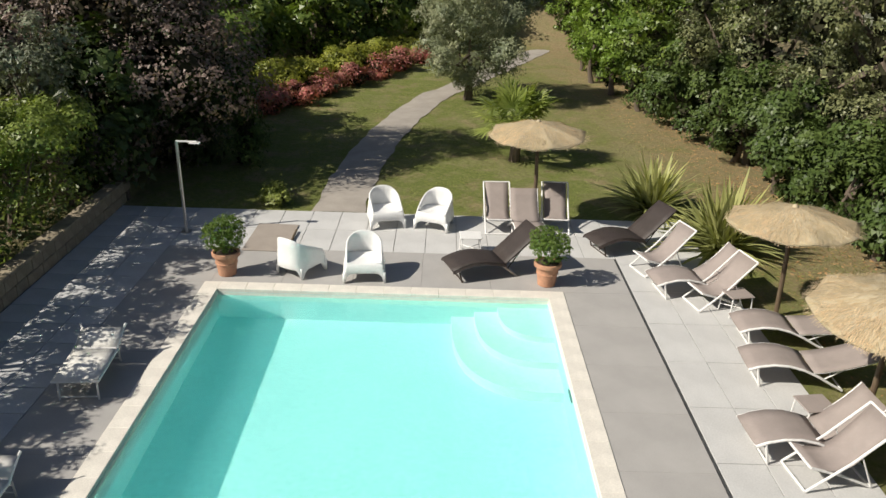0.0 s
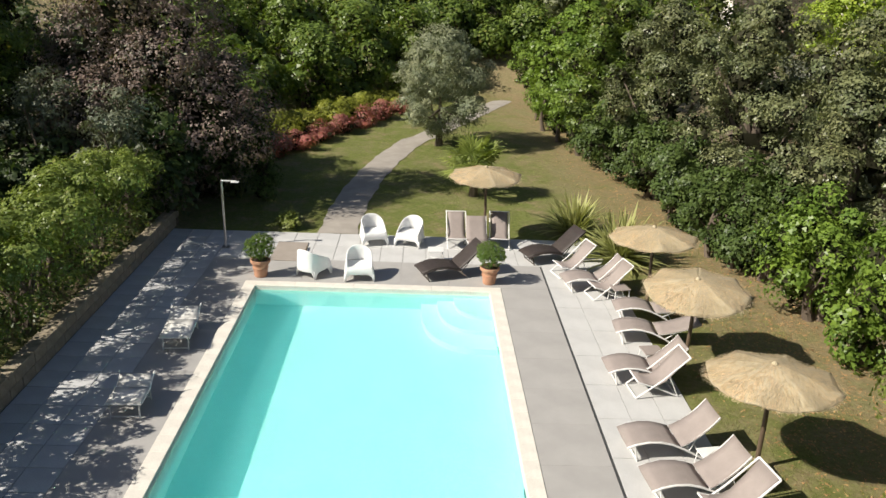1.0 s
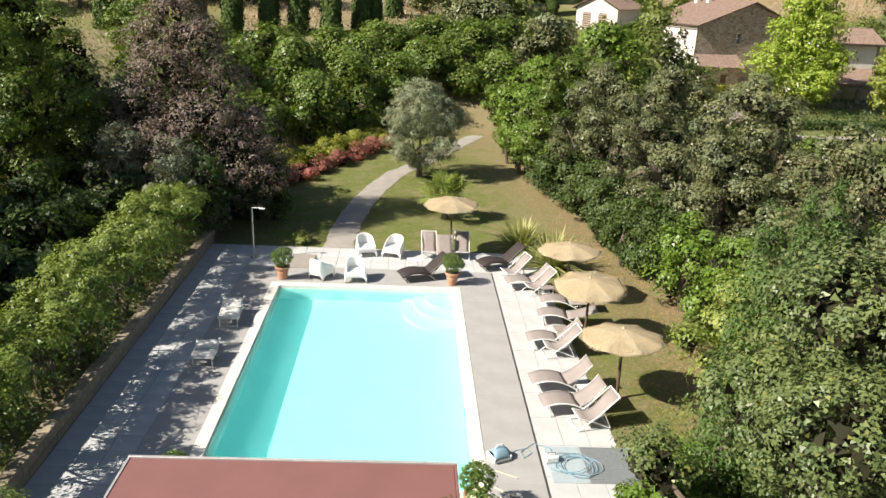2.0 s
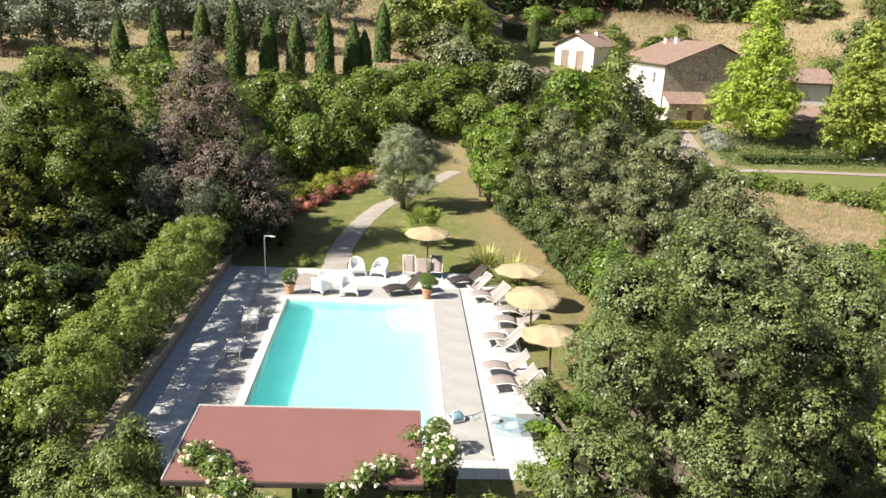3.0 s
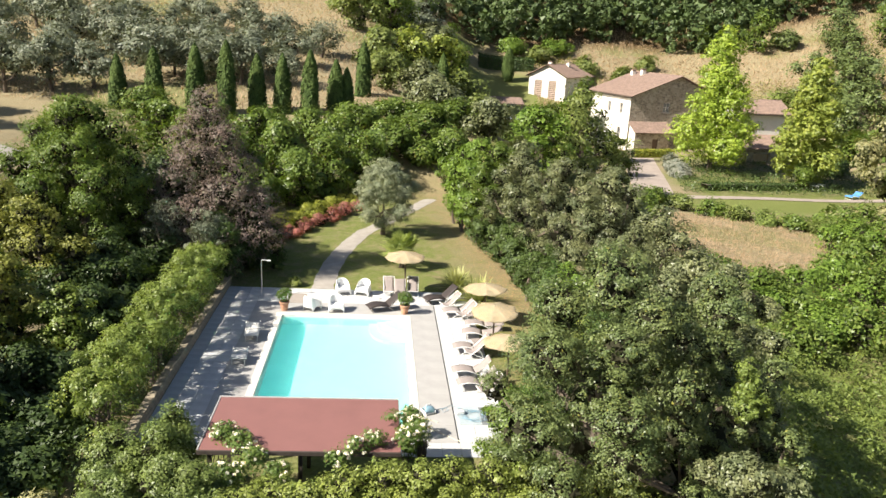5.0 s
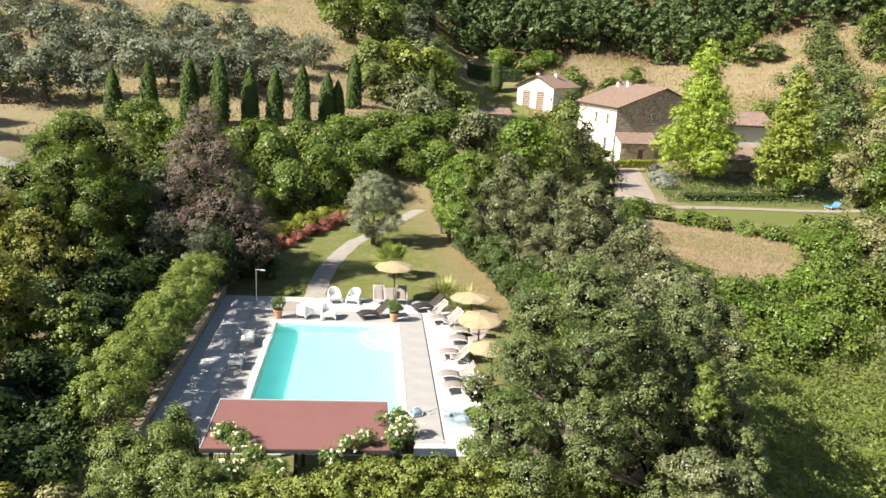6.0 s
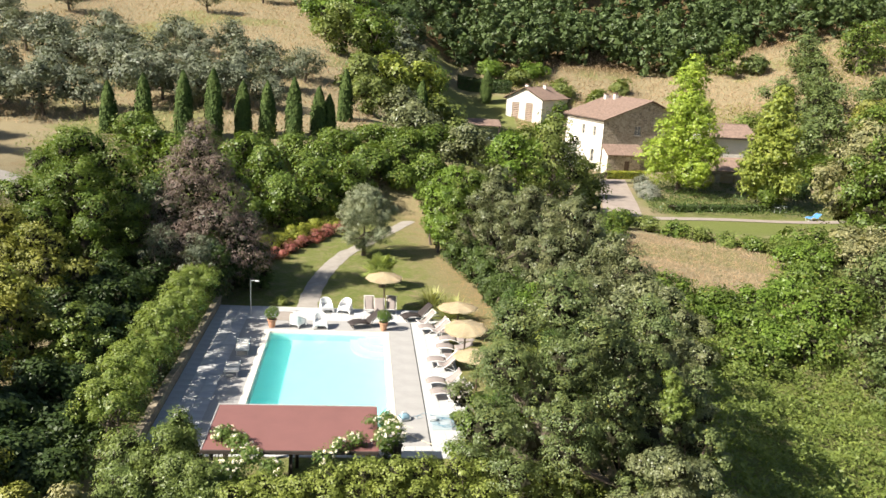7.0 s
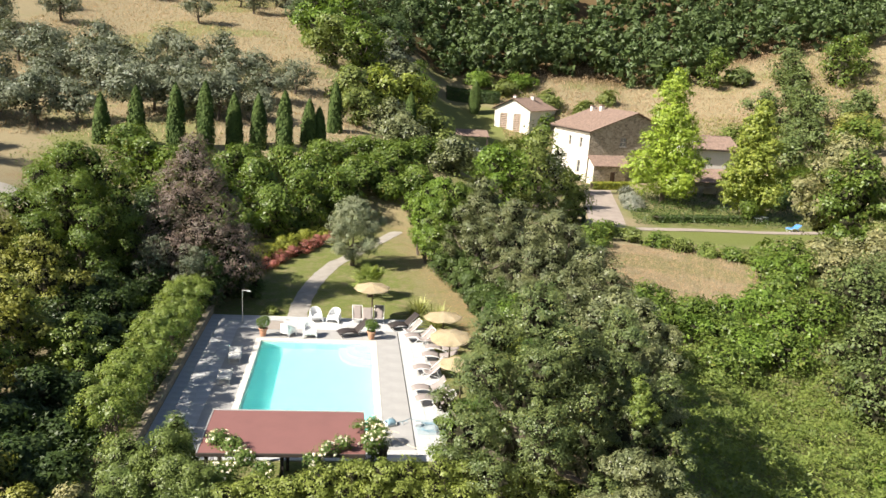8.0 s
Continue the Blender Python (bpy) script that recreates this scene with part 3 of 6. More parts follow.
L_PALM = leaf_material("palm_leaf", (0.11, 0.15, 0.03), (0.21, 0.27, 0.06), (0.33, 0.38, 0.12), 0.45, 0.25)


def straw_leaf():
    return leaf_material("loose_straw", (0.38, 0.315, 0.2), (0.4, 0.345, 0.21), (0.58, 0.49, 0.34), 0.9, 0.2)


L_STRAW = straw_leaf()


def copies(ob, poses):
    """The thing stands at the first pose, copies at the rest."""
    ob.matrix_basis = poses[0]
    return [ob] + [copy_thing(ob, m) for m in poses[1:]]


def potted_ball():
    ob = thing("potted_plant", "clipped round green shrub in a terracotta pot", "potted plant", group="pots at the pool corners")
    pot = Shape().lathe([(0.15, 0), (0.165, 0.01), (0.21, 0.38), (0.215, 0.385), (0.255, 0.39), (0.26, 0.4), (0.26, 0.46), (0.25, 0.47), (0.225, 0.47), (0.215, 0.4)], 28)
    part("pot", pot, TERRACOTTA, ob, smooth=False)
    part("band", Shape().lathe([(0.197, 0.235), (0.206, 0.24), (0.208, 0.262), (0.201, 0.267)], 28), TERRACOTTA, ob)
    part("soil", Shape().lathe([(0.2, 0.40), (0.215, 0.43)], 20), SOIL, ob)
    part("stem", Shape().tube([(0, 0, 0.4), (0.01, 0, 0.6)], [0.025, 0.015], 6), BARK, ob)
    r = np.random.default_rng(11)
    part("crown", foliage("crown", L_BALL, [(0, 0, 0.8, 0.36, 0.36, 0.33), (0.08, 0.05, 0.86, 0.3, 0.3, 0.28), (-0.1, -0.05, 0.78, 0.3, 0.3, 0.27)], 3200, 0.05, r, aspect=0.4, per=8, clump=0.035, shell=0.16, low=0.1, core=0.1, corners=4), L_BALL, ob)
    return ob


copies(potted_ball(), [pose(0.32, 0.36, 0), pose(6.32, 0.32, 0, 0, 0, 130), pose(0.2, -12.22, 0, 0, 0, 70), pose(6.22, -12.28, 0, 0, 0, 220)])


def armchair():
    """A one-piece tub chair: sloping arms run into the rounded back, the sides run down into four legs."""
    ob = thing("armchair", "white moulded plastic tub armchair on the terrace", "chair", group="white armchairs by the pool")
    hw, hd = 0.34, 0.33

    def plan(a):
        # a from -1 (front of one arm) round the back to 1
        ang = a * math.radians(140)
        if abs(ang) > math.pi / 2:
            return math.copysign(hw, ang), -hd * 1.05 * (abs(ang) - math.pi / 2) / math.radians(50)
        return hw * math.copysign(abs(math.sin(ang)) ** 0.8, ang), hd * math.cos(ang) ** 0.8

    rows = []
    for a in np.linspace(-1, 1, 41):
        x, y = plan(a)
        top = 0.79 - 0.06 * min(1, abs(a) / 0.3) ** 2 - 0.3 * max(0.0, (abs(a) - 0.3) / 0.7) ** 1.15
        leg = max(math.exp(-((abs(a) - 0.96) / 0.07) ** 2), math.exp(-((abs(a) - 0.36) / 0.08) ** 2))
        low = 0.2 * (1 - leg)
        rows.append([(x * k, y * k2, low + (top - low) * u) for u, k, k2 in ((0, 1.1, 1.1), (0.25, 1.05, 1.05), (0.5, 1.0, 1.0), (0.75, 0.965, 0.98), (1, 0.94, 0.98))])
    solid(part("shell", Shape().strip(rows, lambda r: r), WHITE_PLASTIC, ob, smooth=True), 0.04, 0.012)
    seat = Shape()
    seat.strip(np.linspace(-1, 1, 9), lambda u: [(u * 0.335, v, 0.375 + 0.012 * u * u + 0.05 * max(0, -v - 0.2) - 0.02 * (1 - u * u)) for v in np.linspace(-0.35, 0.3 - 0.1 * u * u, 9)])
    solid(part("seat", seat, WHITE_PLASTIC, ob, smooth=True), 0.03, 0.008)
    apron = Shape().strip(np.linspace(-1, 1, 17), lambda u: [(u * 0.365, -0.375, 0.2 - 0.18 * abs(u) ** 7), (u * 0.355, -0.37, 0.29), (u * 0.345, -0.352, 0.375)])
    solid(part("apron", apron, WHITE_PLASTIC, ob, smooth=True), 0.035, 0.008)
    for x, y in ((-0.372, -0.365), (0.372, -0.365), (-0.29, 0.25), (0.29, 0.25)):
        part("leg", Shape().tube([(x, y, 0), (x * 0.985, y * 0.985, 0.22)], [0.024, 0.036], 8), WHITE_PLASTIC, ob, smooth=True)
    return ob


copies(armchair(), [pose(2.88, 0.5, 0, 0, 0, 6), pose(1.62, 0.56, 0, 0, 0, 150), pose(3.06, 3.22, 0, 0, 0, 16), pose(4.2, 3.2, 0, 0, 0, -18)])


def bar(points, r, seg=7):
    return Shape().tube(points, r, seg)


def s_lounger(name, label, rise, fabric, frame_mat, width=0.64, group=""):
    """A lounger with arched side rails; the back is raised by 'rise' metres. The foot end lies at x = 0."""
    ob = thing(name, label, "sun lounger", group=group)
    hw = width / 2
    arch = [(0.0, 0.27), (0.16, 0.335), (0.36, 0.375), (0.58, 0.372), (0.8, 0.32), (1.02, 0.225), (1.22, 0.115), (1.4, 0.02)]
    hinge = (0.95, 0.275)
    reach = 0.92 if rise < 0.4 else 0.62
    back = [(hinge[0] + reach * u, hinge[1] + rise * (0.45 * u + 0.55 * u * u)) for u in np.linspace(0, 1, 7)]
    for sy in (-1, 1):
        part("rail", bar([(x, sy * hw, z) for x, z in arch], 0.02), frame_mat, ob)
        part("back_rail", bar([(x, sy * (hw - 0.015), z) for x, z in back], 0.017), frame_mat, ob)
        part("leg", bar([(0.13, sy * hw, 0.31), (0.2, sy * hw, 0.0)], 0.017), frame_mat, ob)
        part("strut", bar([(1.12, sy * (hw - 0.03), 0.175), (back[3][0] - 0.03, sy * (hw - 0.03), back[3][1] - 0.02)], 0.012), frame_mat, ob)
    part("crossbar", bar([(0.2, -hw, 0.015), (0.2, hw, 0.015)], 0.015), frame_mat, ob)
    part("crossbar", bar([(1.4, -hw, 0.02), (1.4, hw, 0.02)], 0.015), frame_mat, ob)
    seat_rows = [(x, z + 0.012) for x, z in arch[:5]] + [(0.93, 0.285)]
    solid(part("seat", Shape().strip(seat_rows, lambda p: [(p[0], y, p[1] - 0.012 * (1 - (y / hw) ** 2)) for y in np.linspace(-hw, hw, 5)]), fabric, ob, smooth=True), 0.014)
    solid(part("backrest", Shape().strip(back, lambda p: [(p[0], y, p[1] + 0.012 - 0.012 * (1 - (y / hw) ** 2)) for y in np.linspace(-hw, hw, 5)]), fabric, ob, smooth=True), 0.014)
    return ob


LOUNGERS = "taupe loungers along the lawn edge"
for rise, places in ((0.1, [(9.2, -1.52, -2)]), (0.3, [(8.94, -2.66, -4)]),
                     (0.56, [(8.22, 0.12, 8), (8.34, -4.5, 2), (8.08, -7.08, 4), (8.18, -8.24, 6), (6.2, 1.9, 93)])):
    lie = {0.1: "flat", 0.3: "half raised"}.get(rise, "raised")
    copies(s_lounger("sun_lounger", "taupe sling sun lounger, white curved frame, back " + lie, rise, SLING, WHITE_METAL, group=LOUNGERS), [pose(x, y, 0, 0, 0, a) for x, y, a in places])


def rattan_lounger():
    ob = thing("rattan_lounger", "dark brown woven rattan lounger with raised back", "sun lounger", group="dark rattan loungers")
    hw = 0.33
    seat = [(0.0, 0.25), (0.2, 0.325), (0.42, 0.37), (0.64, 0.365), (0.86, 0.32), (1.08, 0.27)]
    back = [(1.06, 0.285), (1.3, 0.48), (1.55, 0.7), (1.76, 0.88)]
    s = Shape().strip(seat, lambda p: [(p[0], y, p[1]) for y in np.linspace(-hw, hw, 6)])
    solid(part("seat", s, RATTAN, ob, smooth=True), 0.05, 0.012)
    b = Shape().strip(back, lambda p: [(p[0], y, p[1]) for y in np.linspace(-hw, hw, 6)])
    solid(part("backrest", b, RATTAN, ob, smooth=True), 0.045, 0.012)
    for sy in (-1, 1):
        part("side_rail", bar([(x, sy * hw, z - 0.03) for x, z in seat], 0.022), RATTAN, ob)
        part("front_leg", bar([(0.12, sy * (hw - 0.03), 0.27), (0.2, sy * (hw - 0.03), 0.0)], 0.016), DARK_WOOD, ob)
        part("rear_leg", bar([(0.98, sy * (hw - 0.03), 0.27), (1.3, sy * (hw - 0.03), 0.0)], 0.016), STEEL, ob, "thin steel leg")
        part("strut", bar([(1.12, sy * (hw - 0.05), 0.16), (1.45, sy * (hw - 0.05), 0.6)], 0.012), DARK_WOOD, ob)
    part("crossbar", bar([(0.2, -hw, 0.02), (0.2, hw, 0.02)], 0.014), DARK_WOOD, ob)
    part("crossbar", bar([(1.3, -hw, 0.02), (1.3, hw, 0.02)], 0.014), STEEL, ob)
    return ob


copies(rattan_lounger(), [pose(4.45, 0.5, 0, 0, 0, 20), pose(7.42, 1.92, 0, 0, 0, 20)])


def deck_chair():
    """A folding chair: two crossed frames and a hung sling; it faces -x."""
    ob = thing("deck_chair", "folding deck chair with white crossed frame and taupe sling", "deck chair", group="folding deck chairs")
    hw = 0.29
    for sy in (-1, 1):
        part("long_rail", bar([(0.0, sy * hw, 0.015), (0.5, sy * hw, 0.4), (1.0, sy * hw, 0.88)], 0.018), WHITE_METAL, ob)
        part("short_rail", bar([(0.02, sy * (hw - 0.04), 0.34), (0.45, sy * (hw - 0.04), 0.2), (0.86, sy * (hw - 0.04), 0.015)], 0.018), WHITE_METAL, ob)
        part("stay", bar([(0.62, sy * (hw + 0.0), 0.5), (0.86, sy * (hw - 0.02), 0.03)], 0.012), WHITE_METAL, ob)
    for x, z, w in ((0.0, 0.015, hw), (1.0, 0.88, hw), (0.02, 0.34, hw - 0.04), (0.86, 0.015, hw - 0.04)):
        part("crossbar", bar([(x, -w, z), (x, w, z)], 0.017), WHITE_METAL, ob)
    prof = [(0.02, 0.345), (0.2, 0.285), (0.42, 0.27), (0.58, 0.36), (0.78, 0.6), (1.0, 0.885)]
    s = Shape().strip(prof, lambda p: [(p[0], y, p[1]) for y in np.linspace(-0.255, 0.255, 5)])
    solid(part("sling", s, SLING, ob, smooth=True), 0.012)
    return ob


copies(deck_chair(), [pose(5.58, 2.74, 0, 0, 0, 93), pose(6.82, 2.84, 0, 0, 0, 88), pose(8.2, 1.02, 0, 0, 0, 18),
                      pose(8.86, -0.36, 0, 0, 0, 14), pose(8.78, -5.05, 0, 0, 0, 6), pose(8.92, -8.9, 0, 0, 0, 10)])


def side_table(label, top=None):
    ob = thing("side_table", label, "side table", group="small side tables")
    part("tabletop", Shape().box(-0.22, 0.22, -0.2, 0.2, 0.37, 0.395, 0.008), top or WHITE_METAL, ob)
    for x in (-0.19, 0.19):
        for y in (-0.17, 0.17):
            part("leg", bar([(x * 1.08, y * 1.08, 0), (x * 0.95, y, 0.37)], 0.013), WHITE_METAL, ob)
    part("stretcher", bar([(-0.19, -0.17, 0.12), (0.19, 0.17, 0.12)], 0.009), WHITE_METAL, ob)
    part("stretcher", bar([(-0.19, 0.17, 0.12), (0.19, -0.17, 0.12)], 0.009), WHITE_METAL, ob)
    return ob


side_table("small white metal side table on the paving").matrix_basis = pose(4.92, 1.72, 0, 0, 0, 3)
copies(side_table("small taupe-topped side table beside the loungers", SLING), [pose(9.55, -0.62, 0, 0, 0, 12), pose(9.45, -3.98, 0, 0, 0, 8)])
copy_thing(bpy.data.objects["side_table"], pose(9.47, -7.68, 0, 0, 0, 10))


def sunbed():
    """A flat bed with a low raised head end, in the shade on the west side."""
    ob = thing("sunbed", "white folding sunbed with slatted sling and low headrest", "sun lounger", group="white sunbeds on the shaded side")
    w = 0.3
    for sx in (-1, 1):
        part("rail", Shape().box(sx * w - 0.02, sx * w + 0.02, 0.0, 1.32, 0.3, 0.34, 0.008), WHITE_METAL, ob)
        part("head_rail", bar([(sx * w, 1.3, 0.32), (sx * w, 1.9, 0.46), (sx * (w + 0.03), 1.96, 0.52)], 0.018), WHITE_METAL, ob)
        for y0, y1 in ((0.1, 0.08), (1.5, 1.62)):
            part("leg", bar([(sx * (w - 0.04), y0, 0.31 if y0 < 1 else 0.36), (sx * (w - 0.04), y1, 0.0)], 0.016), WHITE_METAL, ob)
        part("strut", bar([(sx * (w - 0.05), 1.2, 0.3), (sx * (w - 0.05), 1.56, 0.18)], 0.01), WHITE_METAL, ob)
    part("foot_bar", bar([(-w, 0.01, 0.32), (w, 0.01, 0.32)], 0.02), WHITE_METAL, ob)
    part("low_bar", bar([(-w + 0.04, 0.08, 0.05), (w - 0.04, 0.08, 0.05)], 0.012), WHITE_METAL, ob)
    part("low_bar", bar([(-w + 0.04, 1.62, 0.05), (w - 0.04, 1.62, 0.05)], 0.012), WHITE_METAL, ob)
    part("fold_bar", bar([(-w, 1.3, 0.345), (w, 1.3, 0.345)], 0.016), WHITE_METAL, ob)
    s = Shape().strip((0.0, 0.4, 0.8, 1.28), lambda y: [(x, y, 0.345 - 0.012 * (1 - (x / w) ** 2)) for x in np.linspace(-w, w, 5)])
    solid(part("bed", s, WHITE_SLING, ob, smooth=True), 0.012)
    h = Shape().strip((1.33, 1.6, 1.9), lambda y: [(x, y, 0.335 + (y - 1.3) * 0.235) for x in np.linspace(-w, w, 5)])
    solid(part("headrest", h, WHITE_SLING, ob, smooth=True), 0.012)
    return ob


TAUPE_MAT = plain("taupe_mat", (0.34, 0.295, 0.255), 0.85, spread=0.08, scale=3, grain=120, bump=0.3)
ob = thing("floor_mat", "flat taupe mat lying on the paving behind the chairs", "mat", pose(0.76, 2.2, 0.004, 0, 0, -1))
part("sheet", Shape().box(-0.44, 0.44, -0.74, 0.74, 0.0, 0.018, 0.006), TAUPE_MAT, ob)
part("bar", Shape().tube([(0.47, -0.2, 0.03), (0.46, 0.35, 0.05)], 0.025, 8), POLE_WOOD, ob, "dark brown wooden bar")

copies(sunbed(), [pose(-0.62, -3.9, 0, 0, 0, 5) @ Matrix.Diagonal((1, 0.66, 1, 1)), pose(-0.74, -6.5, 0, 0, 0, 2) @ Matrix.Diagonal((1, 0.66, 1, 1))])


def straw_umbrella(seed, tilt):
    r = np.random.default_rng(seed)
    ob = thing("beach_umbrella", "straw-thatched umbrella on a brown wooden pole", "umbrella", group="straw umbrellas")
    part("pole", Shape().tube([(0, 0, -0.05), (0.01, 0, 1.1), (0.0, 0, 2.3)], [0.045, 0.042, 0.036], 10), POLE_WOOD, ob)
    radius, top, low = 1.08, 2.31, 2.06
    k = Matrix.Translation((0, 0, 2.2)) @ pose(0, 0, 0, *tilt) @ Matrix.Translation((0, 0, -2.2))
    rows = []
    for u in np.linspace(0.03, 1, 12):
        row = []
        for j in range(65):
            a = 2 * math.pi * j / 64
            sag = 0.06 * abs(math.sin(a * 4)) * u * u
            rr = radius * u * (1 - 0.07 * abs(math.sin(a * 4)) * u)
            row.append(tuple(k @ Vector((rr * math.cos(a), rr * math.sin(a), top - (top - low) * u ** 1.25 - sag + r.uniform(-0.006, 0.006)))))
        rows.append(row)
    canopy = part("canopy", Shape().strip(rows, lambda q: q), STRAW, ob, smooth=True)
    solid(canopy, 0.03)
    # loose straw over the canopy and along its edge
    n = 5500
    u = np.sqrt(r.random(n)) * 1.0
    a = r.random(n) * 2 * np.pi
    pts = np.stack([radius * u * np.cos(a), radius * u * np.sin(a), top - (top - low) * u ** 1.25 - 0.06 * np.abs(np.sin(a * 4)) * u * u + 0.016], 1)
    out = np.stack([np.cos(a), np.sin(a), -0.45 * u ** 0.3], 1) + r.normal(size=(n, 3)) * (0.35, 0.35, 0.1)
    out /= np.linalg.norm(out, axis=1, keepdims=True)
    side = np.cross(out, [0, 0, 1.0])
    side /= np.linalg.norm(side, axis=1, keepdims=True) + 1e-9
    ln = (r.uniform(0.05, 0.17, n))[:, None]
    wd = 0.002
    v = np.empty((n, 4, 3))
    lift = np.array([0, 0, 0.004])
    v[:, 0], v[:, 1] = pts - out * ln / 2 - side * wd, pts - out * ln / 2 + side * wd
    v[:, 2], v[:, 3] = pts + out * ln / 2 + side * wd + lift, pts + out * ln / 2 - side * wd + lift
    v = v.reshape(-1, 3)
    m = np.array(k)
    v = v @ m[:3, :3].T + m[:3, 3]
    me = bpy.data.meshes.new("thatch")
    me.from_pydata(v, [], np.arange(n * 4).reshape(-1, 4))
    me.materials.append(L_STRAW)
    part("thatch", me, None, ob)
    cap = Shape().lathe([(0.05, top - 0.02), (0.055, top + 0.02), (0.035, top + 0.05), (0.015, top + 0.065)], 12)
    c = part("cap", cap, STRAW, ob, "small bound straw cap")
    c.matrix_basis = k
    for i in range(8):
        a = math.pi * i / 4
        p0, p1 = k @ Vector((0.05 * math.cos(a), 0.05 * math.sin(a), top - 0.08)), k @ Vector((1.05 * math.cos(a), 1.05 * math.sin(a), low - 0.01))
        part("rib", bar([p0, p1], 0.012, 5), POLE_WOOD, ob)
    return ob


for (x, y, lx, ly), seed, tilt in (((6.42, 3.66, -2, 0), 1, (2, 0, 10)), ((10.3, -0.62, -3.5, -3), 2, (-2, 3, 40)), ((10.22, -3.9, -1, -3), 3, (-1, -4, 70)), ((10.36, -7.45, -3, -4), 4, (2, 5, 100))):
    ob = straw_umbrella(seed, tilt)
    ob.matrix_basis = pose(x, y, -0.03 if seed == 1 else -0.28, ly * -0.6, lx * 0.8, 0)


def shower():
    ob = thing("outdoor_shower", "slim white garden shower post with flat head", "shower", pose(-1.08, 2.38, 0, 0, -0.5, 0))
    part("base_plate", Shape().box(-0.1, 0.1, -0.1, 0.1, 0.0, 0.012, 0.004), STEEL, ob)
    part("post", Shape().tube([(0, 0, 0.01), (0, 0, 0.95), (0, 0, 1.98)], [0.032, 0.032, 0.03], 10), STEEL, ob)
    part("arm", Shape().box(-0.02, 0.42, -0.02, 0.02, 1.955, 1.985, 0.006), WHITE_METAL, ob)
    part("shower_head", Shape().box(0.26, 0.48, -0.06, 0.06, 1.93, 1.955, 0.006), WHITE_METAL, ob)
    part("tap", bar([(0.0, -0.02, 0.98), (0.0, -0.09, 0.98)], 0.014), STEEL, ob)
    part("foot_tap", bar([(0.0, -0.02, 0.42), (0.07, -0.05, 0.42)], 0.012), STEEL, ob)
    return ob


shower()


def blade_mesh(rise, length):
    rows = []
    for u in (0, 0.35, 0.7, 1.0):
        w = 0.03 * (1 - u) ** 0.5 * (0.6 + u) + 0.002
        p = (length * math.cos(rise) * u, length * (math.sin(rise) * u - 0.32 * u * u * math.cos(rise)))
        rows.append([(p[0], -w, p[1]), (p[0], 0, p[1] - 0.3 * w), (p[0], w, p[1])])
    return Shape().strip(rows, lambda q: q).mesh("blade", L_YUCCA)


BLADES = [blade_mesh(e, 1.0) for e in np.linspace(0.32, 1.3, 9)]


def sword_plant(at, seed, count, length, name, label):
    """A tuft of long arching blades."""
    r = np.random.default_rng(seed)
    ob = thing(name, label, "plant", pose(*at), group="sword-leaved tufts")
    for i in range(count):
        b = part("blade", BLADES[i % len(BLADES)], None, ob)
        b.matrix_basis = pose(r.normal() * 0.1, r.normal() * 0.1, r.uniform(0, 0.15), 0, 0, r.uniform(0, 360)) @ Matrix.Scale(length * r.uniform(0.65, 1.15), 4)
    part("stump", Shape().lathe([(0.16, -0.05), (0.14, 0.1), (0.07, 0.22)], 10), BARK, ob)
    return ob


sword_plant((9.3, 4.5, -0.03), 21, 190, 1.5, "phormium", "large tuft of yellow-green sword leaves on the lawn")
sword_plant((10.25, 2.3, -0.03), 22, 220, 1.65, "phormium", "large tuft of yellow-green sword leaves beside the paving")


def fan_palm():
    r = np.random.default_rng(31)
    ob = thing("palm_tree", "small fan palm on the lawn", "palm", pose(6.35, 8.5, -0.03))
    part("trunk", Shape().tube([(0, 0, -0.1), (0.03, 0, 0.5), (0, 0.02, 1.05)], [0.17, 0.14, 0.12], 10), BARK, ob)
    for i in range(30):
        a = i * 2.39996
        el = r.uniform(-0.25, 1.3)
        d = Vector((math.cos(a) * math.cos(el), math.sin(a) * math.cos(el), math.sin(el)))
        sd = Vector((-math.sin(a), math.cos(a), 0))
        up = sd.cross(d)
        root, hub = Vector((0, 0, 1.0)), Vector((0, 0, 1.0)) + d * r.uniform(0.5, 0.85)
        f = Shape().tube([root, hub], 0.012, 4)
        for j in range(15):
            b = math.radians(-105 + 210 * j / 14)
            w = d * math.cos(b) + sd * math.sin(b)
            ln = r.uniform(0.6, 0.8)
            m = hub + w * ln * 0.55
            e = hub + w * ln + Vector((0, 0, -0.09))
            q = w.cross(up) * 0.042
            f.add([tuple(hub), tuple(m + q), tuple(e), tuple(m - q)], [(0, 1, 2, 3)])
        part("frond", f, L_PALM, ob)
    return ob


fan_palm()


# ---- pool cleaning gear and mats ----
MAT_BLUE = plain("pale_blue_grey_mat", (0.4, 0.46, 0.48), 0.6, spread=0.08, grain=90)
HOSE_BLUE = plain("pale_blue_hose", (0.24, 0.38, 0.47), 0.5)
HOSE_CREAM = plain("cream_hose", (0.62, 0.56, 0.42), 0.6)
for label, x0, x1, mt in (("pale blue-grey mat lying on the paving", 8.02, 8.84, MAT_BLUE), ("dark grey ribbed mat lying on the paving", 8.86, 10.0, MAT_GREY)):
    ob = thing("floor_mat", label, "mat", pose((x0 + x1) / 2, -10.55, 0), group="mats on the paving")
    h = (x1 - x0) / 2
    part("mat", Shape().box(-h, h, -0.7, 0.7, 0.001, 0.014, 0.004), mt, ob)
    for k in range(14):
        part("rib", Shape().box(-h + 0.03, h - 0.03, -0.66 + k * 0.1, -0.64 + k * 0.1, 0.014, 0.018), mt, ob)


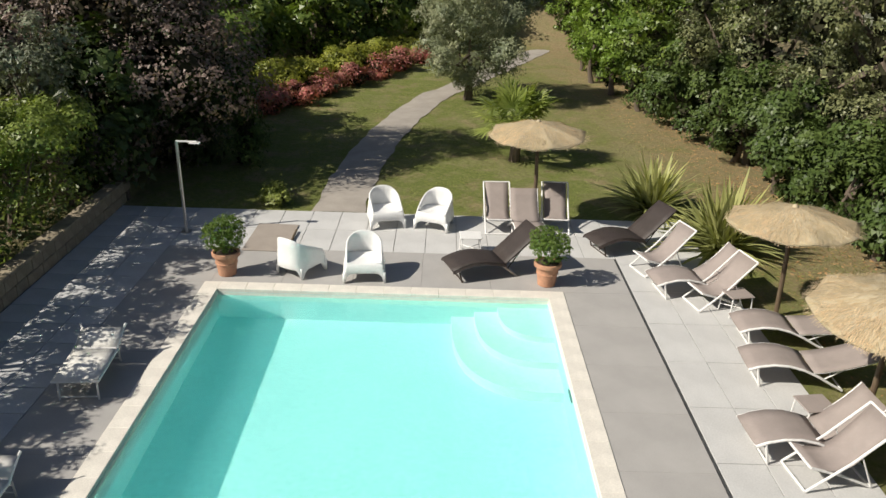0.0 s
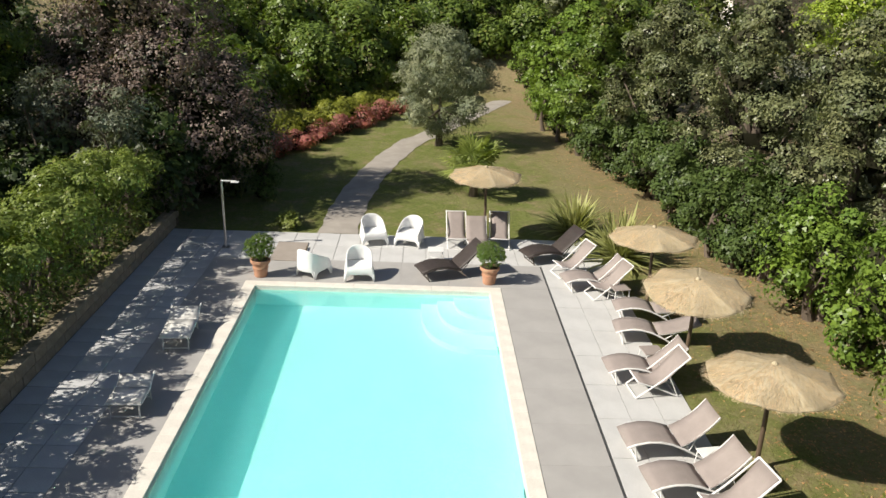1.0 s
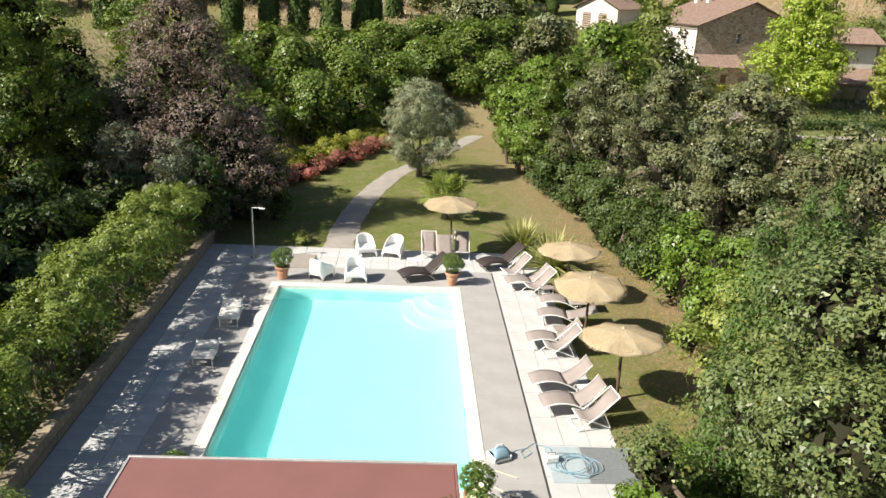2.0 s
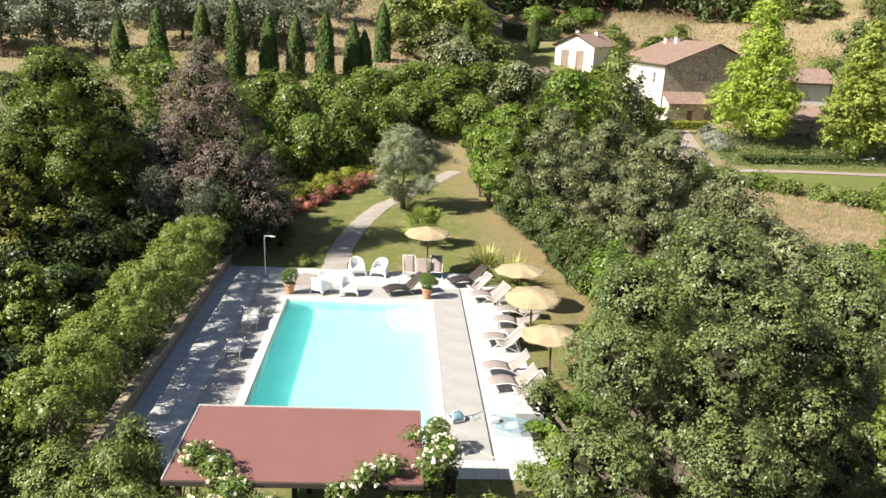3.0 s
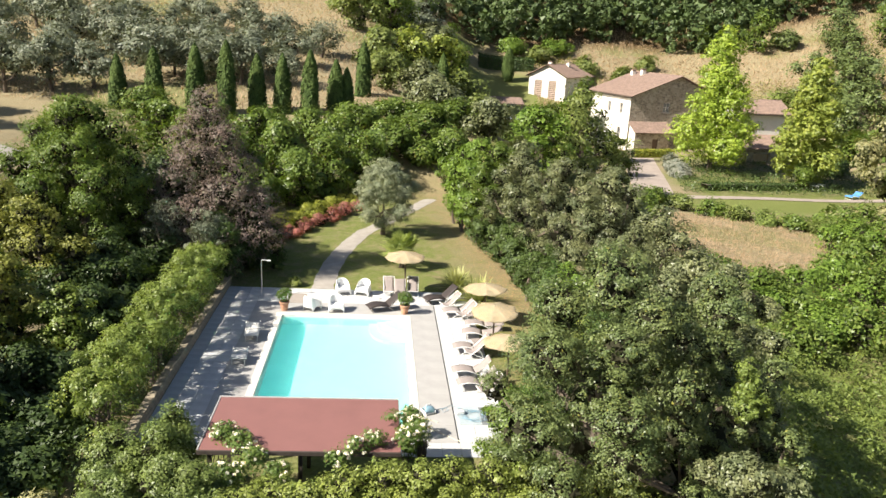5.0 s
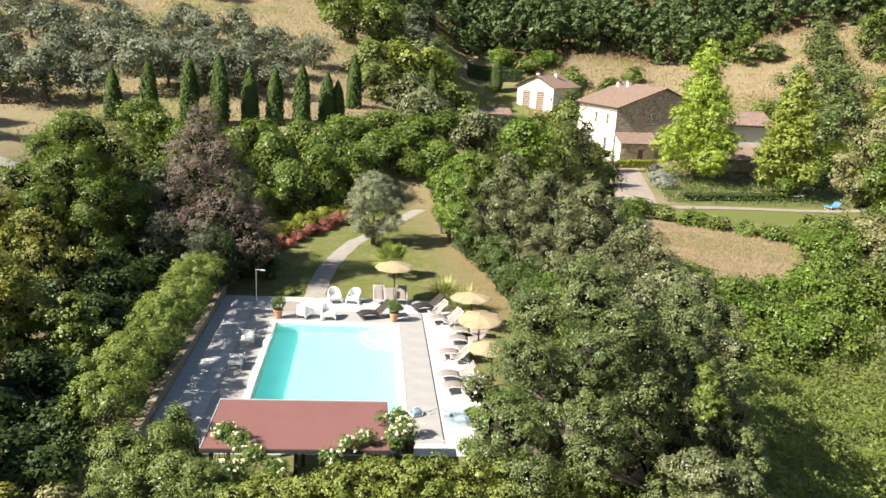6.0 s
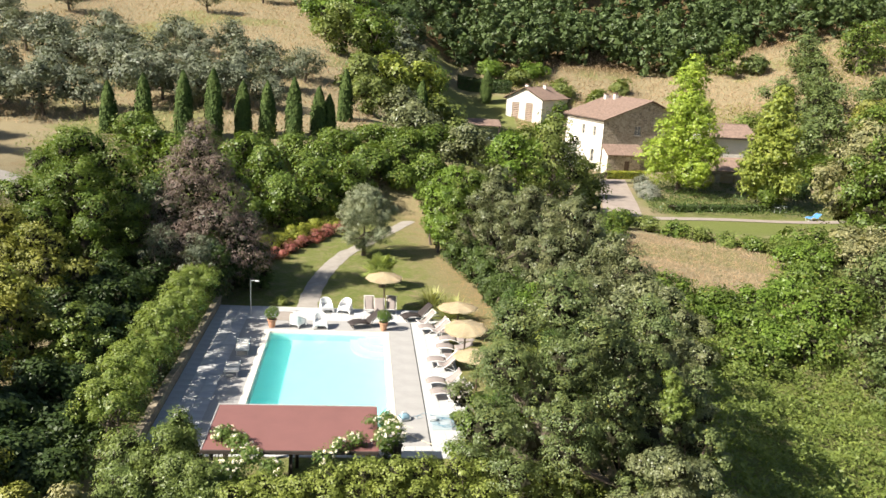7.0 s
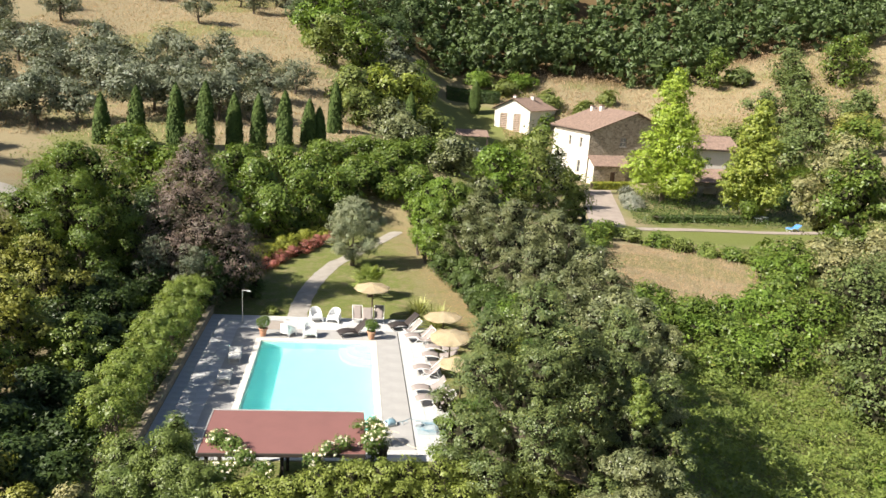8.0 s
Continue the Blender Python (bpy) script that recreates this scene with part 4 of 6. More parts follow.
def pool_robot():
    ob = thing("pool_robot", "pale blue and white pool cleaning robot beside the pool", "pool cleaner", pose(6.92, -10.35, 0.06, 0, 0, 25))
    body = Shape().strip(np.linspace(-1, 1, 7), lambda u: [(0.2 * u, 0.17 * math.cos(t), 0.02 + 0.2 * (1 - 0.35 * u * u) * math.sin(t)) for t in np.linspace(0, math.pi, 11)])
    solid(part("body", body, HOSE_BLUE, ob, smooth=True), 0.02)
    for x in (-0.21, 0.21):
        part("track", Shape().box(x - 0.03, x + 0.03, -0.19, 0.19, -0.06, 0.08, 0.02), WHITE_PLASTIC, ob)
    for y in (-0.19, 0.19):
        part("brush", bar([(-0.18, y, -0.02), (0.18, y, -0.02)], 0.035, 10), MAT_GREY, ob)
    part("handle", bar([(-0.12, 0, 0.21), (-0.08, 0, 0.29), (0.08, 0, 0.29), (0.12, 0, 0.21)], 0.014), WHITE_PLASTIC, ob)
    return ob


pool_robot()
r = np.random.default_rng(41)
coil = [(8.6 + 0.42 * math.cos(t) * (1 + 0.18 * math.sin(t * 0.37)) + 0.16 * math.sin(t * 0.23), -10.62 + 0.38 * math.sin(t) + 0.1 * math.cos(t * 0.31), 0.035 + 0.012 * (t / 6.28 % 3)) for t in np.linspace(0, 34, 190)]
tagged(part("coiled_cable", Shape().tube(coil, 0.008, 5), HOSE_BLUE), "coiled pale blue floating cable on the mats", "cable")
lead = [(7.05, -10.3, 0.015), (7.35, -10.05, 0.015), (7.62, -9.95, 0.015), (7.7, -10.15, 0.015), (7.5, -10.35, 0.015), (7.45, -10.1, 0.015), (7.8, -9.75, 0.02), (8.15, -9.95, 0.03), (8.2, -10.35, 0.03)]
tagged(part("cable", Shape().tube(lead, 0.009, 5), HOSE_BLUE), "thin pale blue cable across the grey deck", "cable")
hose = [(6.55, -11.35, 0.015), (7.1, -11.75, 0.015), (7.75, -12.35, 0.015), (8.3, -12.75, 0.015), (8.9, -12.8, 0.015), (9.5, -12.45, 0.015)]
tagged(part("garden_hose", Shape().tube(hose, 0.016, 6), HOSE_CREAM), "cream garden hose lying across the paving", "hose")
stick = [(6.75, -10.85, 0.018), (7.25, -11.12, 0.018)]
tagged(part("pole", Shape().tube(stick, 0.014, 6), HOSE_CREAM), "cream telescopic pole lying on the deck", "pole")
ob = thing("power_unit", "white power box of the pool cleaner on the paving", "power box", pose(8.1, -10.45, 0.015, 0, 0, 10))
part("box", Shape().box(-0.16, 0.16, -0.1, 0.1, 0.0, 0.16, 0.025), WHITE_PLASTIC, ob)
part("handle", bar([(-0.1, 0, 0.16), (-0.08, 0, 0.22), (0.08, 0, 0.22), (0.1, 0, 0.16)], 0.012), MAT_GREY, ob)


# ---- poolside roof with its posts, and the climbing roses ----
def canopy_roof():
    ob = thing("pergola", "poolside shelter with red membrane roof on dark posts", "pergola", pose(2.85, -15.6, 0))
    hx, hy = 2.75, 1.6
    part("roof", Shape().box(-hx, hx, -hy, hy, 2.22, 2.3, 0.01), ROOF_RED, ob)
    for x0, x1, y0, y1 in ((-hx - 0.05, hx + 0.05, hy + 0.002, hy + 0.06), (-hx - 0.05, hx + 0.05, -hy - 0.05, -hy - 0.002)):
        part("edge_trim", Shape().box(x0, x1, y0, y1, 2.16, 2.325 if y0 > 0 else 2.29, 0.008), PALE_TRIM if y0 > 0 else DARK_WOOD, ob, "pale metal roof edge" if y0 > 0 else "dark wooden fascia")
    for sx in (-1, 1):
        part("edge_trim", Shape().box(min(sx * hx, sx * (hx + 0.05)) + 0.002 * (sx > 0), max(sx * hx, sx * (hx + 0.05)) - 0.002 * (sx < 0), -hy, hy, 2.2, 2.315, 0.008), PALE_TRIM if sx < 0 else ROOF_RED, ob)
    for x in (-2.5, 0.0, 2.5):
        for y in (-1.4, 1.4):
            part("post", Shape().box(x - 0.06, x + 0.06, y - 0.06, y + 0.06, -0.05, 2.1, 0.01), DARK_WOOD, ob)
    for y in (-1.4, 1.4):
        part("beam", Shape().box(-2.65, 2.65, y - 0.05, y + 0.05, 2.06, 2.215, 0.01), DARK_WOOD, ob)
    for x in np.linspace(-2.4, 2.4, 7):
        part("rafter", Shape().box(x - 0.035, x + 0.035, -1.34, 1.34, 2.1, 2.215), DARK_WOOD, ob)
    return ob


PALE_TRIM = plain("pale_metal_trim", (0.5, 0.47, 0.45), 0.5, 0.3)
canopy_roof()

# ---- vegetation ----
L_ROSE = leaf_material("rose_leaf", (0.04, 0.075, 0.015), (0.09, 0.15, 0.03), (0.17, 0.24, 0.06), 0.45, 0.3, (0.2, 0.15, 0.06))
PETAL = leaf_material("white_rose_petal", (0.7, 0.68, 0.6), (0.8, 0.79, 0.74), (0.86, 0.85, 0.8), 0.6, 0.3)
L_GOLD = leaf_material("golden_shrub_leaf", (0.1, 0.12, 0.016), (0.2, 0.23, 0.03), (0.34, 0.35, 0.06), 0.5, 0.3)
L_RED = leaf_material("red_flower", (0.1, 0.12, 0.03), (0.32, 0.12, 0.1), (0.5, 0.24, 0.2), 0.6, 0.3, (0.2, 0.22, 0.06))
L_HEDGE = leaf_material("hedge_leaf", (0.068, 0.105, 0.02), (0.138, 0.195, 0.04), (0.25, 0.31, 0.075), 0.4, 0.3, (0.3, 0.3, 0.1))
L_GRASS = leaf_material("lawn_blade", (0.09, 0.12, 0.025), (0.15, 0.178, 0.045), (0.27, 0.265, 0.1), 0.7, 0.3)
L_OLEANDER = leaf_material("oleander_leaf", (0.055, 0.085, 0.02), (0.105, 0.15, 0.036), (0.2, 0.255, 0.07), 0.42, 0.22)
L_FRONT = leaf_material("front_hedge_leaf", (0.085, 0.12, 0.02), (0.162, 0.21, 0.042), (0.29, 0.34, 0.085), 0.45, 0.25)
# dark laurel green, lowered further to hold the shadow under the trees
L_DIM = leaf_material("glossy_shaded_laurel_leaf", (0.026, 0.045, 0.012), (0.05, 0.082, 0.018), (0.1, 0.145, 0.04), 0.45, 0.16, spec=0.3)
rng = np.random.default_rng(7)


def rounded(name, label, x, y, top, radius, mat, n, leaf, low=0.3, lobes=16, group="", trunk=None, base=None, **k):
    """A rounded tree or shrub whose top reaches the world height given."""
    z = land_z(x, y) if base is None else base
    h = top - z
    lb = round_lobes(low, h, radius, lobes, rng, size=k.pop("size", (0.24, 0.4)), heart=k.pop("hollow", 0.55))
    return tree(name, label, k.pop("category", "tree"), (x, y, z), lb, mat, n, leaf, rng, trunk=trunk or (h * 0.6, 0.035 * h), group=group, **k)


# beside the near end of the terrace
OAK = dict(size=(0.17, 0.3), clump=0.2, shell=0.4, hollow=0.5, core=0.16)
rounded("oak_tree", "large dense holm oak with grey-green leaves", 11.0, -17.9, 8.5, 3.4, L_BIG, 112000, 0.058, low=-0.5, lobes=44, trunk=(6, 0.28), limbs=14, stems=3, base=-1.0, **OAK)
oak = rounded("oak_tree", "grey-green holm oak grown against a larger oak", 14.1, -17.3, 7.9, 2.6, L_BIG, 60000, 0.06, low=-0.5, lobes=34, trunk=(5, 0.22), limbs=12, stems=2, base=-2.0, **OAK)
part("new_growth", foliage("new_growth", L_HEDGE, [(0.0, -2.2, 7.6, 0.3, 0.3, 0.55), (0.15, -2.3, 7.0, 0.4, 0.35, 0.5), (-0.15, -2.25, 8.0, 0.2, 0.2, 0.35)], 2600, 0.06, rng, clump=0.15), None, oak, "yellow-green young shoots")
rounded("oak_tree", "grey-green holm oak at the head of the dell", 16.4, -13.4, 7.0, 2.4, L_OAK, 30000, 0.078, low=-0.5, lobes=26, stems=2, **OAK)
rounded("oak_tree", "pale grey-green holm oak lower down the slope", 13.6, -21.6, 4.7, 2.4, L_OAK, 26000, 0.075, low=-0.5, lobes=24, stems=2, **OAK)
rounded("oak_tree", "holm oak sapling crown leaning beside a larger oak", 15.4, -19.4, 4.4, 1.8, L_BIG, 17000, 0.075, base=-2.0, stems=2, **OAK)
rounded("laurel_shrub", "bright green laurel shrub beside the paving", 10.5, -13.7, 3.0, 1.35, L_LAUREL, 12000, 0.08, lobes=14, category="shrub")
rounded("laurel_shrub", "bright green laurel shrub against the large oak", 9.1, -15.3, 3.3, 1.05, L_LAUREL, 9000, 0.08, lobes=14, category="shrub", stems=2)
rounded("laurel_shrub", "yellow-green bay shrub between the oaks and the lawn", 12.2, -10.2, 4.6, 1.5, L_FRONT, 13000, 0.08, lobes=16, category="shrub", stems=2)
rounded("oak_tree", "young holm oak between the loungers and the slope", 12.3, -12.4, 4.2, 1.4, L_OAK, 16000, 0.065, low=0.0, lobes=20, stems=2, **OAK)
for x, y, top, r in ((10.0, -14.7, 7.2, 0.62), (12.4, -12.2, 7.0, 0.55), (14.0, -8.4, 6.0, 0.5)):
    z = land_z(x, y)
    h = top - z
    lb = [(0.05 * math.sin(i * 2.2), 0.05 * math.cos(i * 1.7), h * u, r * min(1, 0.7 + u) * (1 - u ** 2) ** 0.7 + 0.05, r * min(1, 0.7 + u) * (1 - u ** 2) ** 0.7 + 0.05, h * 0.06) for i, u in enumerate(np.linspace(0.03, 0.97, 18))]
    tree("slim_cypress", "slim bright green cypress among the oaks", "tree", (x, y, z), lb, L_THUJA, 9000, 0.075, rng, crown_shade=0, trunk=(h * 0.5, 0.07), aspect=0.28, group="slim bright cypresses", up=0.3, per=10, clump=0.12, shell=0.16, droop=-1.6)

# trees and laurels that line the lawn on the east
EAST = "trees lining the lawn"
for x, y, top, r, mat, n, leaf, nm, lab in (
        (12.6, 26.0, 5.6, 2.3, L_LAUREL, 9000, 0.16, "laurel_tree", "bright green laurel tree at the lawn edge"),
        (12.5, 21.0, 6.3, 2.4, L_LAUREL, 11000, 0.15, "laurel_tree", "bright green laurel tree at the lawn edge"),
        (12.8, 15.6, 6.9, 2.5, L_BAY, 17000, 0.12, "laurel_tree", "tall dark bay laurel at the lawn edge"),
        (13.8, 11.2, 7.0, 2.4, L_OAK, 22000, 0.09, "oak_tree", "grey-green holm oak at the lawn edge"),
        (15.4, 6.4, 7.4, 2.7, L_OAK, 28000, 0.088, "oak_tree", "grey-green holm oak at the lawn edge"),
        (16.6, 1.4, 7.6, 2.9, L_OAK, 31000, 0.088, "oak_tree", "broad grey-green holm oak at the lawn edge"),
        (17.2, -4.2, 6.8, 2.7, L_OAK, 22000, 0.105, "oak_tree", "broad grey-green holm oak at the lawn edge"),
        (16.8, -9.6, 6.2, 2.6, L_OAK, 16000, 0.12, "oak_tree", "grey-green holm oak above the dell")):
    rounded(nm, lab, x, y, top, r, mat, n, leaf, low=0.1, lobes=30, group=EAST, size=(0.18, 0.32), stems=2, clump=0.34, shell=0.4)
for x, y, top, r in ((11.3, 31.6, 3.6, 1.5), (11.5, 27.6, 3.2, 1.3), (11.2, 23.6, 3.0, 1.3), (11.1, 21.0, 3.0, 1.2), (11.5, 18.2, 3.2, 1.3), (11.9, 15.4, 2.6, 1.2), (12.3, 13.2, 2.8, 1.3), (12.7, 11.0, 2.6, 1.3), (13.2, 8.8, 2.7, 1.4), (13.4, 6.2, 2.8, 1.4), (13.5, 4.9, 2.4, 1.2), (13.6, 2.4, 2.5, 1.2), (14.0, 3.6, 2.9, 1.4), (14.2, 1.2, 2.8, 1.4), (14.3, -1.2, 3.2, 1.5), (14.6, -3.9, 3.4, 1.5), (15.0, -7.4, 3.3, 1.5)):
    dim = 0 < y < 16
    rounded("laurel_shrub", "dark glossy laurel shrub, deepened for the shade under the trees" if dim else "bright green laurel shrub under the trees", x, y, top, r, L_DIM if dim else L_LAUREL, 5800, 0.11, low=-0.1, lobes=12, group="laurels under the trees", category="shrub", stems=2)

x, y = -1.0, 7.4
lb = [(0, 0, 0.2 + 2.3 * u, 0.42 * (1 - u) ** 0.4 + 0.06, 0.42 * (1 - u) ** 0.4 + 0.06, 0.4) for u in np.linspace(0.02, 0.95, 8)]
tree("conifer", "narrow dark conifer at the border of the lawn", "tree", (x, y, land_z(x, y)), lb, L_CYPRESS, 3500, 0.09, rng, trunk=(1.4, 0.06), aspect=0.4)
rounded("fern", "small bright green fern at the paving edge", 0.45, 4.4, 0.3, 0.34, L_FRONT, 500, 0.09, low=0.0, lobes=7, aspect=0.25, category="fern", trunk=(0.15, 0.02))

# the hedge on the low wall, west of the pool
for i, y in enumerate(np.arange(-13.5, 3.3, 1.6)):
    x, z = -3.9 + 0.12 * math.sin(i * 2.1), land_z(-3.9, y)
    h = 2.78 + 0.16 * math.sin(i * 1.7) - z
    ob = thing("hedge_shrub", "dense green shrub of the hedge on the wall", "shrub", pose(x, y, z), "hedge on the wall")
    dense, loose = round_lobes(1.4, h, 1.24, 11, rng, size=(0.26, 0.4), heart=0), round_lobes(0.2, 1.8, 1.3, 7, rng, size=(0.16, 0.26), heart=0)
    for st in trunk_shape(dense, h * 0.6, 0.09, rng, 5, stems=2):
        part("trunk", st, BARK, ob)
    part("crown", foliage("crown", L_HEDGE, dense, 5000, 0.092, rng, aspect=0.36, core=0.0, clump=0.26), L_HEDGE, ob)
    part("crown", foliage("crown", L_HEDGE, loose, 900, 0.088, rng, aspect=0.4, core=0.0, per=16), L_HEDGE, ob)
WILD = ((-6.9, -8.0, 3.8, 1.6, L_HEDGE), (-9.4, -8.2, 5.6, 1.8, L_YOLIVE), (-9.2, -13.6, 4.7, 2.0, L_YOLIVE), (-10.2, -6.2, 4.6, 1.8, L_BAY), (-10.2, -11.4, 5.0, 2.2, L_BAY),
        (-10.7, -1.6, 5.6, 2.4, L_YOLIVE), (-13.8, 1.0, 6.4, 2.4, L_YOLIVE), (-13.5, -7.6, 5.6, 2.4, L_BAY), (-7.2, -17.6, 2.8, 1.3, L_YOLIVE), (-16.5, -5.5, 6.4, 2.6, L_SCRUB), (-11.8, -15.0, 4.8, 2.2, L_SCRUB), (-2.9, -19.8, 2.5, 0.8, L_PALE), (-4.5, -19.4, 2.2, 0.9, L_YOLIVE))
for x, y, top, r, mat in WILD:
    rounded("wild_shrub", "dense green wild shrub on the bank", x, y, top, r, mat, 7600, 0.112, low=-0.2, lobes=16, size=(0.26, 0.42), group="shrubs on the western bank", category="shrub", stems=2, clump=0.32, shell=0.4)
# the shade of the hollows is put into these leaves' colour
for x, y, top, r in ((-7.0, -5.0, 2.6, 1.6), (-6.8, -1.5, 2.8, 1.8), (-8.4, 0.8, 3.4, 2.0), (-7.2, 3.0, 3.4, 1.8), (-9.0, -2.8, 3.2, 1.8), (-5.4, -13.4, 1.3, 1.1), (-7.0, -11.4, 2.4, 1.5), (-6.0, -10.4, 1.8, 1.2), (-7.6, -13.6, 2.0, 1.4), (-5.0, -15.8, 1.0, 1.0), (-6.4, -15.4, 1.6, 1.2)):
    rounded("dark_shrub", "shrub with leaf green darkened for the shade of the trees", x, y, top, r, L_SHADED, 4200, 0.16, low=-0.2, lobes=12, group="dark undergrowth", category="shrub", stems=2)
rounded("bay_tree", "large rounded bay tree on the bank", -10.9, 5.4, 9.5, 4.1, L_BAY, 60000, 0.098, low=-0.2, lobes=40, size=(0.18, 0.31), clump=0.4, shell=0.4)
rounded("bay_tree", "dark rounded bay tree on the bank", -13.6, 11.5, 8.0, 3.0, L_BAY, 15000, 0.2, low=0, lobes=22, size=(0.24, 0.4))
z = land_z(-4.6, 6.6)
tree("plum_tree", "tall purple-leaved plum tree", "tree", (-4.6, 6.8, z), cone_lobes(0.3, 10.1 - z, 4.0, 24, rng, 0.66), L_PLUM, 62000, 0.082, rng, crown_shade=18, trunk=(7, 0.2), limbs=12, clump=0.3, shell=0.42)
# laurels in a darkened green for the deep shade round the plum
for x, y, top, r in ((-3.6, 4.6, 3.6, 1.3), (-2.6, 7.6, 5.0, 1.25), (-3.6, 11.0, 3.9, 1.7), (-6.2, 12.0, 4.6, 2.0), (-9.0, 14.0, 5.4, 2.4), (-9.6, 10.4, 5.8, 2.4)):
    rounded("dark_laurel", "laurel tree behind the terrace, green darkened for shade", x, y, top, r, L_SHADED, 5000, 0.18, low=0.0, lobes=16, group="dark laurels", stems=2)
for x, y, top, r in ((-3.9, 2.9, 4.4, 1.1), (-6.2, 3.4, 5.0, 1.3)):
    rounded("olive_shrub", "silvery wild olive shoot under the plum", x, y, top, r, L_OLIVE, 4000, 0.1, low=0.6, lobes=10, crown_shade=0, aspect=0.25, group="silvery shoots", category="shrub")
rounded("olive_tree", "silvery olive tree on the lawn", 5.2, 16.5, 5.2, 2.35, L_LAWN_OLIVE, 42000, 0.085, crown_shade=0, low=0.3, lobes=34, size=(0.15, 0.34), aspect=0.26, trunk=(2.2, 0.16), droop=0.5)

# out of view; added to throw shade on the bank by the lane
for x, y, top, r in ((-33.5, 26.0, 13.0, 3.4), (-36.5, 32.0, 13.5, 3.6), (-32.5, 14.0, 12.0, 3.2)):
    rounded("bay_tree", "tall tree out of view, added to shade the lane bank", x, y, top, r, L_BAY, 7000, 0.24, low=0.5, lobes=20, size=(0.24, 0.4), group="trees beside the lane")

# flowering border west of the path
for i, (x, y) in enumerate(((-1.9, 13.6), (-1.2, 15.2), (-0.4, 16.9), (0.5, 18.7), (1.3, 20.5), (2.1, 22.4), (3.0, 24.4))):
    rounded("golden_shrub", "low golden-green border shrub", x - 0.7, y + 0.5, 1.15 + 0.1 * math.sin(i * 2), 1.15, L_GOLD, 3200, 0.1, low=-0.1, lobes=10, group="golden border shrubs", category="shrub", trunk=(0.5, 0.03))
    rounded("flower_bush", "low bush with red flowers in the border", x + 0.15, y - 0.25, 0.72 + 0.1 * math.sin(i * 3), 0.85, L_RED, 2200, 0.09, low=-0.1, lobes=9, group="red flowering bushes", category="flowers", trunk=(0.3, 0.02))
for x, y, top, r in ((-4.4, 17.0, 2.9, 1.7), (-6.8, 19.0, 4.0, 2.1), (-4.2, 21.0, 3.6, 2.0), (-1.8, 25.0, 4.4, 2.2), (-6.5, 24.5, 5.6, 2.4), (0.5, 28.0, 5.4, 2.4), (-3.4, 29.0, 6.0, 2.6), (3.4, 30.5, 5.4, 2.4), (1.0, 34.0, 5.8, 2.8), (5.2, 34.5, 5.6, 2.6), (-6.0, 33.0, 6.6, 2.8), (7.8, 37.0, 6.0, 2.6), (9.6, 39.5, 7.0, 2.4), (8.6, 34.6, 4.2, 1.7), (11.4, 36.0, 5.2, 2.0), (12.5, 41.5, 7.4, 2.4), (-10, 35.0, 6.2, 2.4), (-5.5, 36.5, 6.2, 2.1), (-1.5, 37.0, 6.2, 2.2), (2.5, 39.0, 6.6, 2.4), (6.5, 41.5, 7.2, 2.6), (-13.5, 31, 7.0, 2.8), (-10.5, 27, 6.6, 2.8), (-16, 36, 7.6, 2.4)):
    rounded("green_shrub", "dense dark green shrub beyond the lawn", x, y, top, r, L_BAY, 4000, 0.22, low=-0.2, lobes=18, crown_shade=36, group="shrubs beyond the lawn", stems=2)

# oleander and clipped hedge in front, roses on the shelter
for x, y, top, r in ((-2.2, -16.7, 2.5, 1.2), (-1.0, -16.9, 2.8, 1.25), (-0.5, -18.2, 2.5, 1.2), (-2.0, -18.6, 2.2, 1.2), (-0.75, -16.3, 3.05, 0.85), (0.3, -18.3, 2.5, 0.9)):
    rounded("oleander", "tall green oleander bush before the shelter", x, y, top, r, L_OLEANDER, 11000, 0.09, low=-0.1, lobes=24, size=(0.2, 0.34), group="oleanders", category="shrub", aspect=0.3, stems=3)
for i, x in enumerate(np.arange(1.3, 12.4, 0.95)):
    rounded("hedge_plant", "yellow-green hedge plant before the terrace", x, -18.75 + 0.12 * math.sin(i * 2.3), 1.95 + min(1.0, (x - 1.0) * 0.21) + 0.06 * math.sin(i * 1.9), 1.2, L_FRONT, 7000, 0.07, low=-0.1, lobes=20, group="front hedge", category="shrub", stems=2, clump=0.2, shell=0.45)


def bloom(seed):
    r = np.random.default_rng(seed)
    d = r.normal(size=(14, 3))
    d[:, 2] = np.abs(d[:, 2])
    d /= np.linalg.norm(d, axis=1, keepdims=True)
    return leaf_mesh("flower", PETAL, d * 0.035, d + r.normal(size=d.shape) * 0.3, 0.07, 0.9, r, corners=4)


BLOOMS = [bloom(i) for i in range(3)]


def rose(at, lobes, n, flowers, seed):
    r = np.random.default_rng(seed)
    ob = thing("climbing_rose", "climbing rose with many white flowers", "rose", pose(*at), group="climbing roses")
    for s in trunk_shape(lobes, 2.2, 0.03, r, 4, stems=3):
        part("stem", s, BARK, ob)
    part("foliage", foliage("foliage", L_ROSE, lobes, n, 0.065, r, per=14, clump=0.13, shell=0.5, core=0.04), L_ROSE, ob)
    pts, nr, _, _ = crown_points(lobes, flowers, r, 1, 0.02, 0.08, 0.35, 0.0)
    for p in pts:
        f = part("flower", BLOOMS[int(r.integers(0, 3))], None, ob)
        f.matrix_basis = pose(*p, r.uniform(-40, 40), r.uniform(-40, 40), r.uniform(0, 360)) @ Matrix.Scale(r.uniform(0.7, 1.25), 4)
    return ob


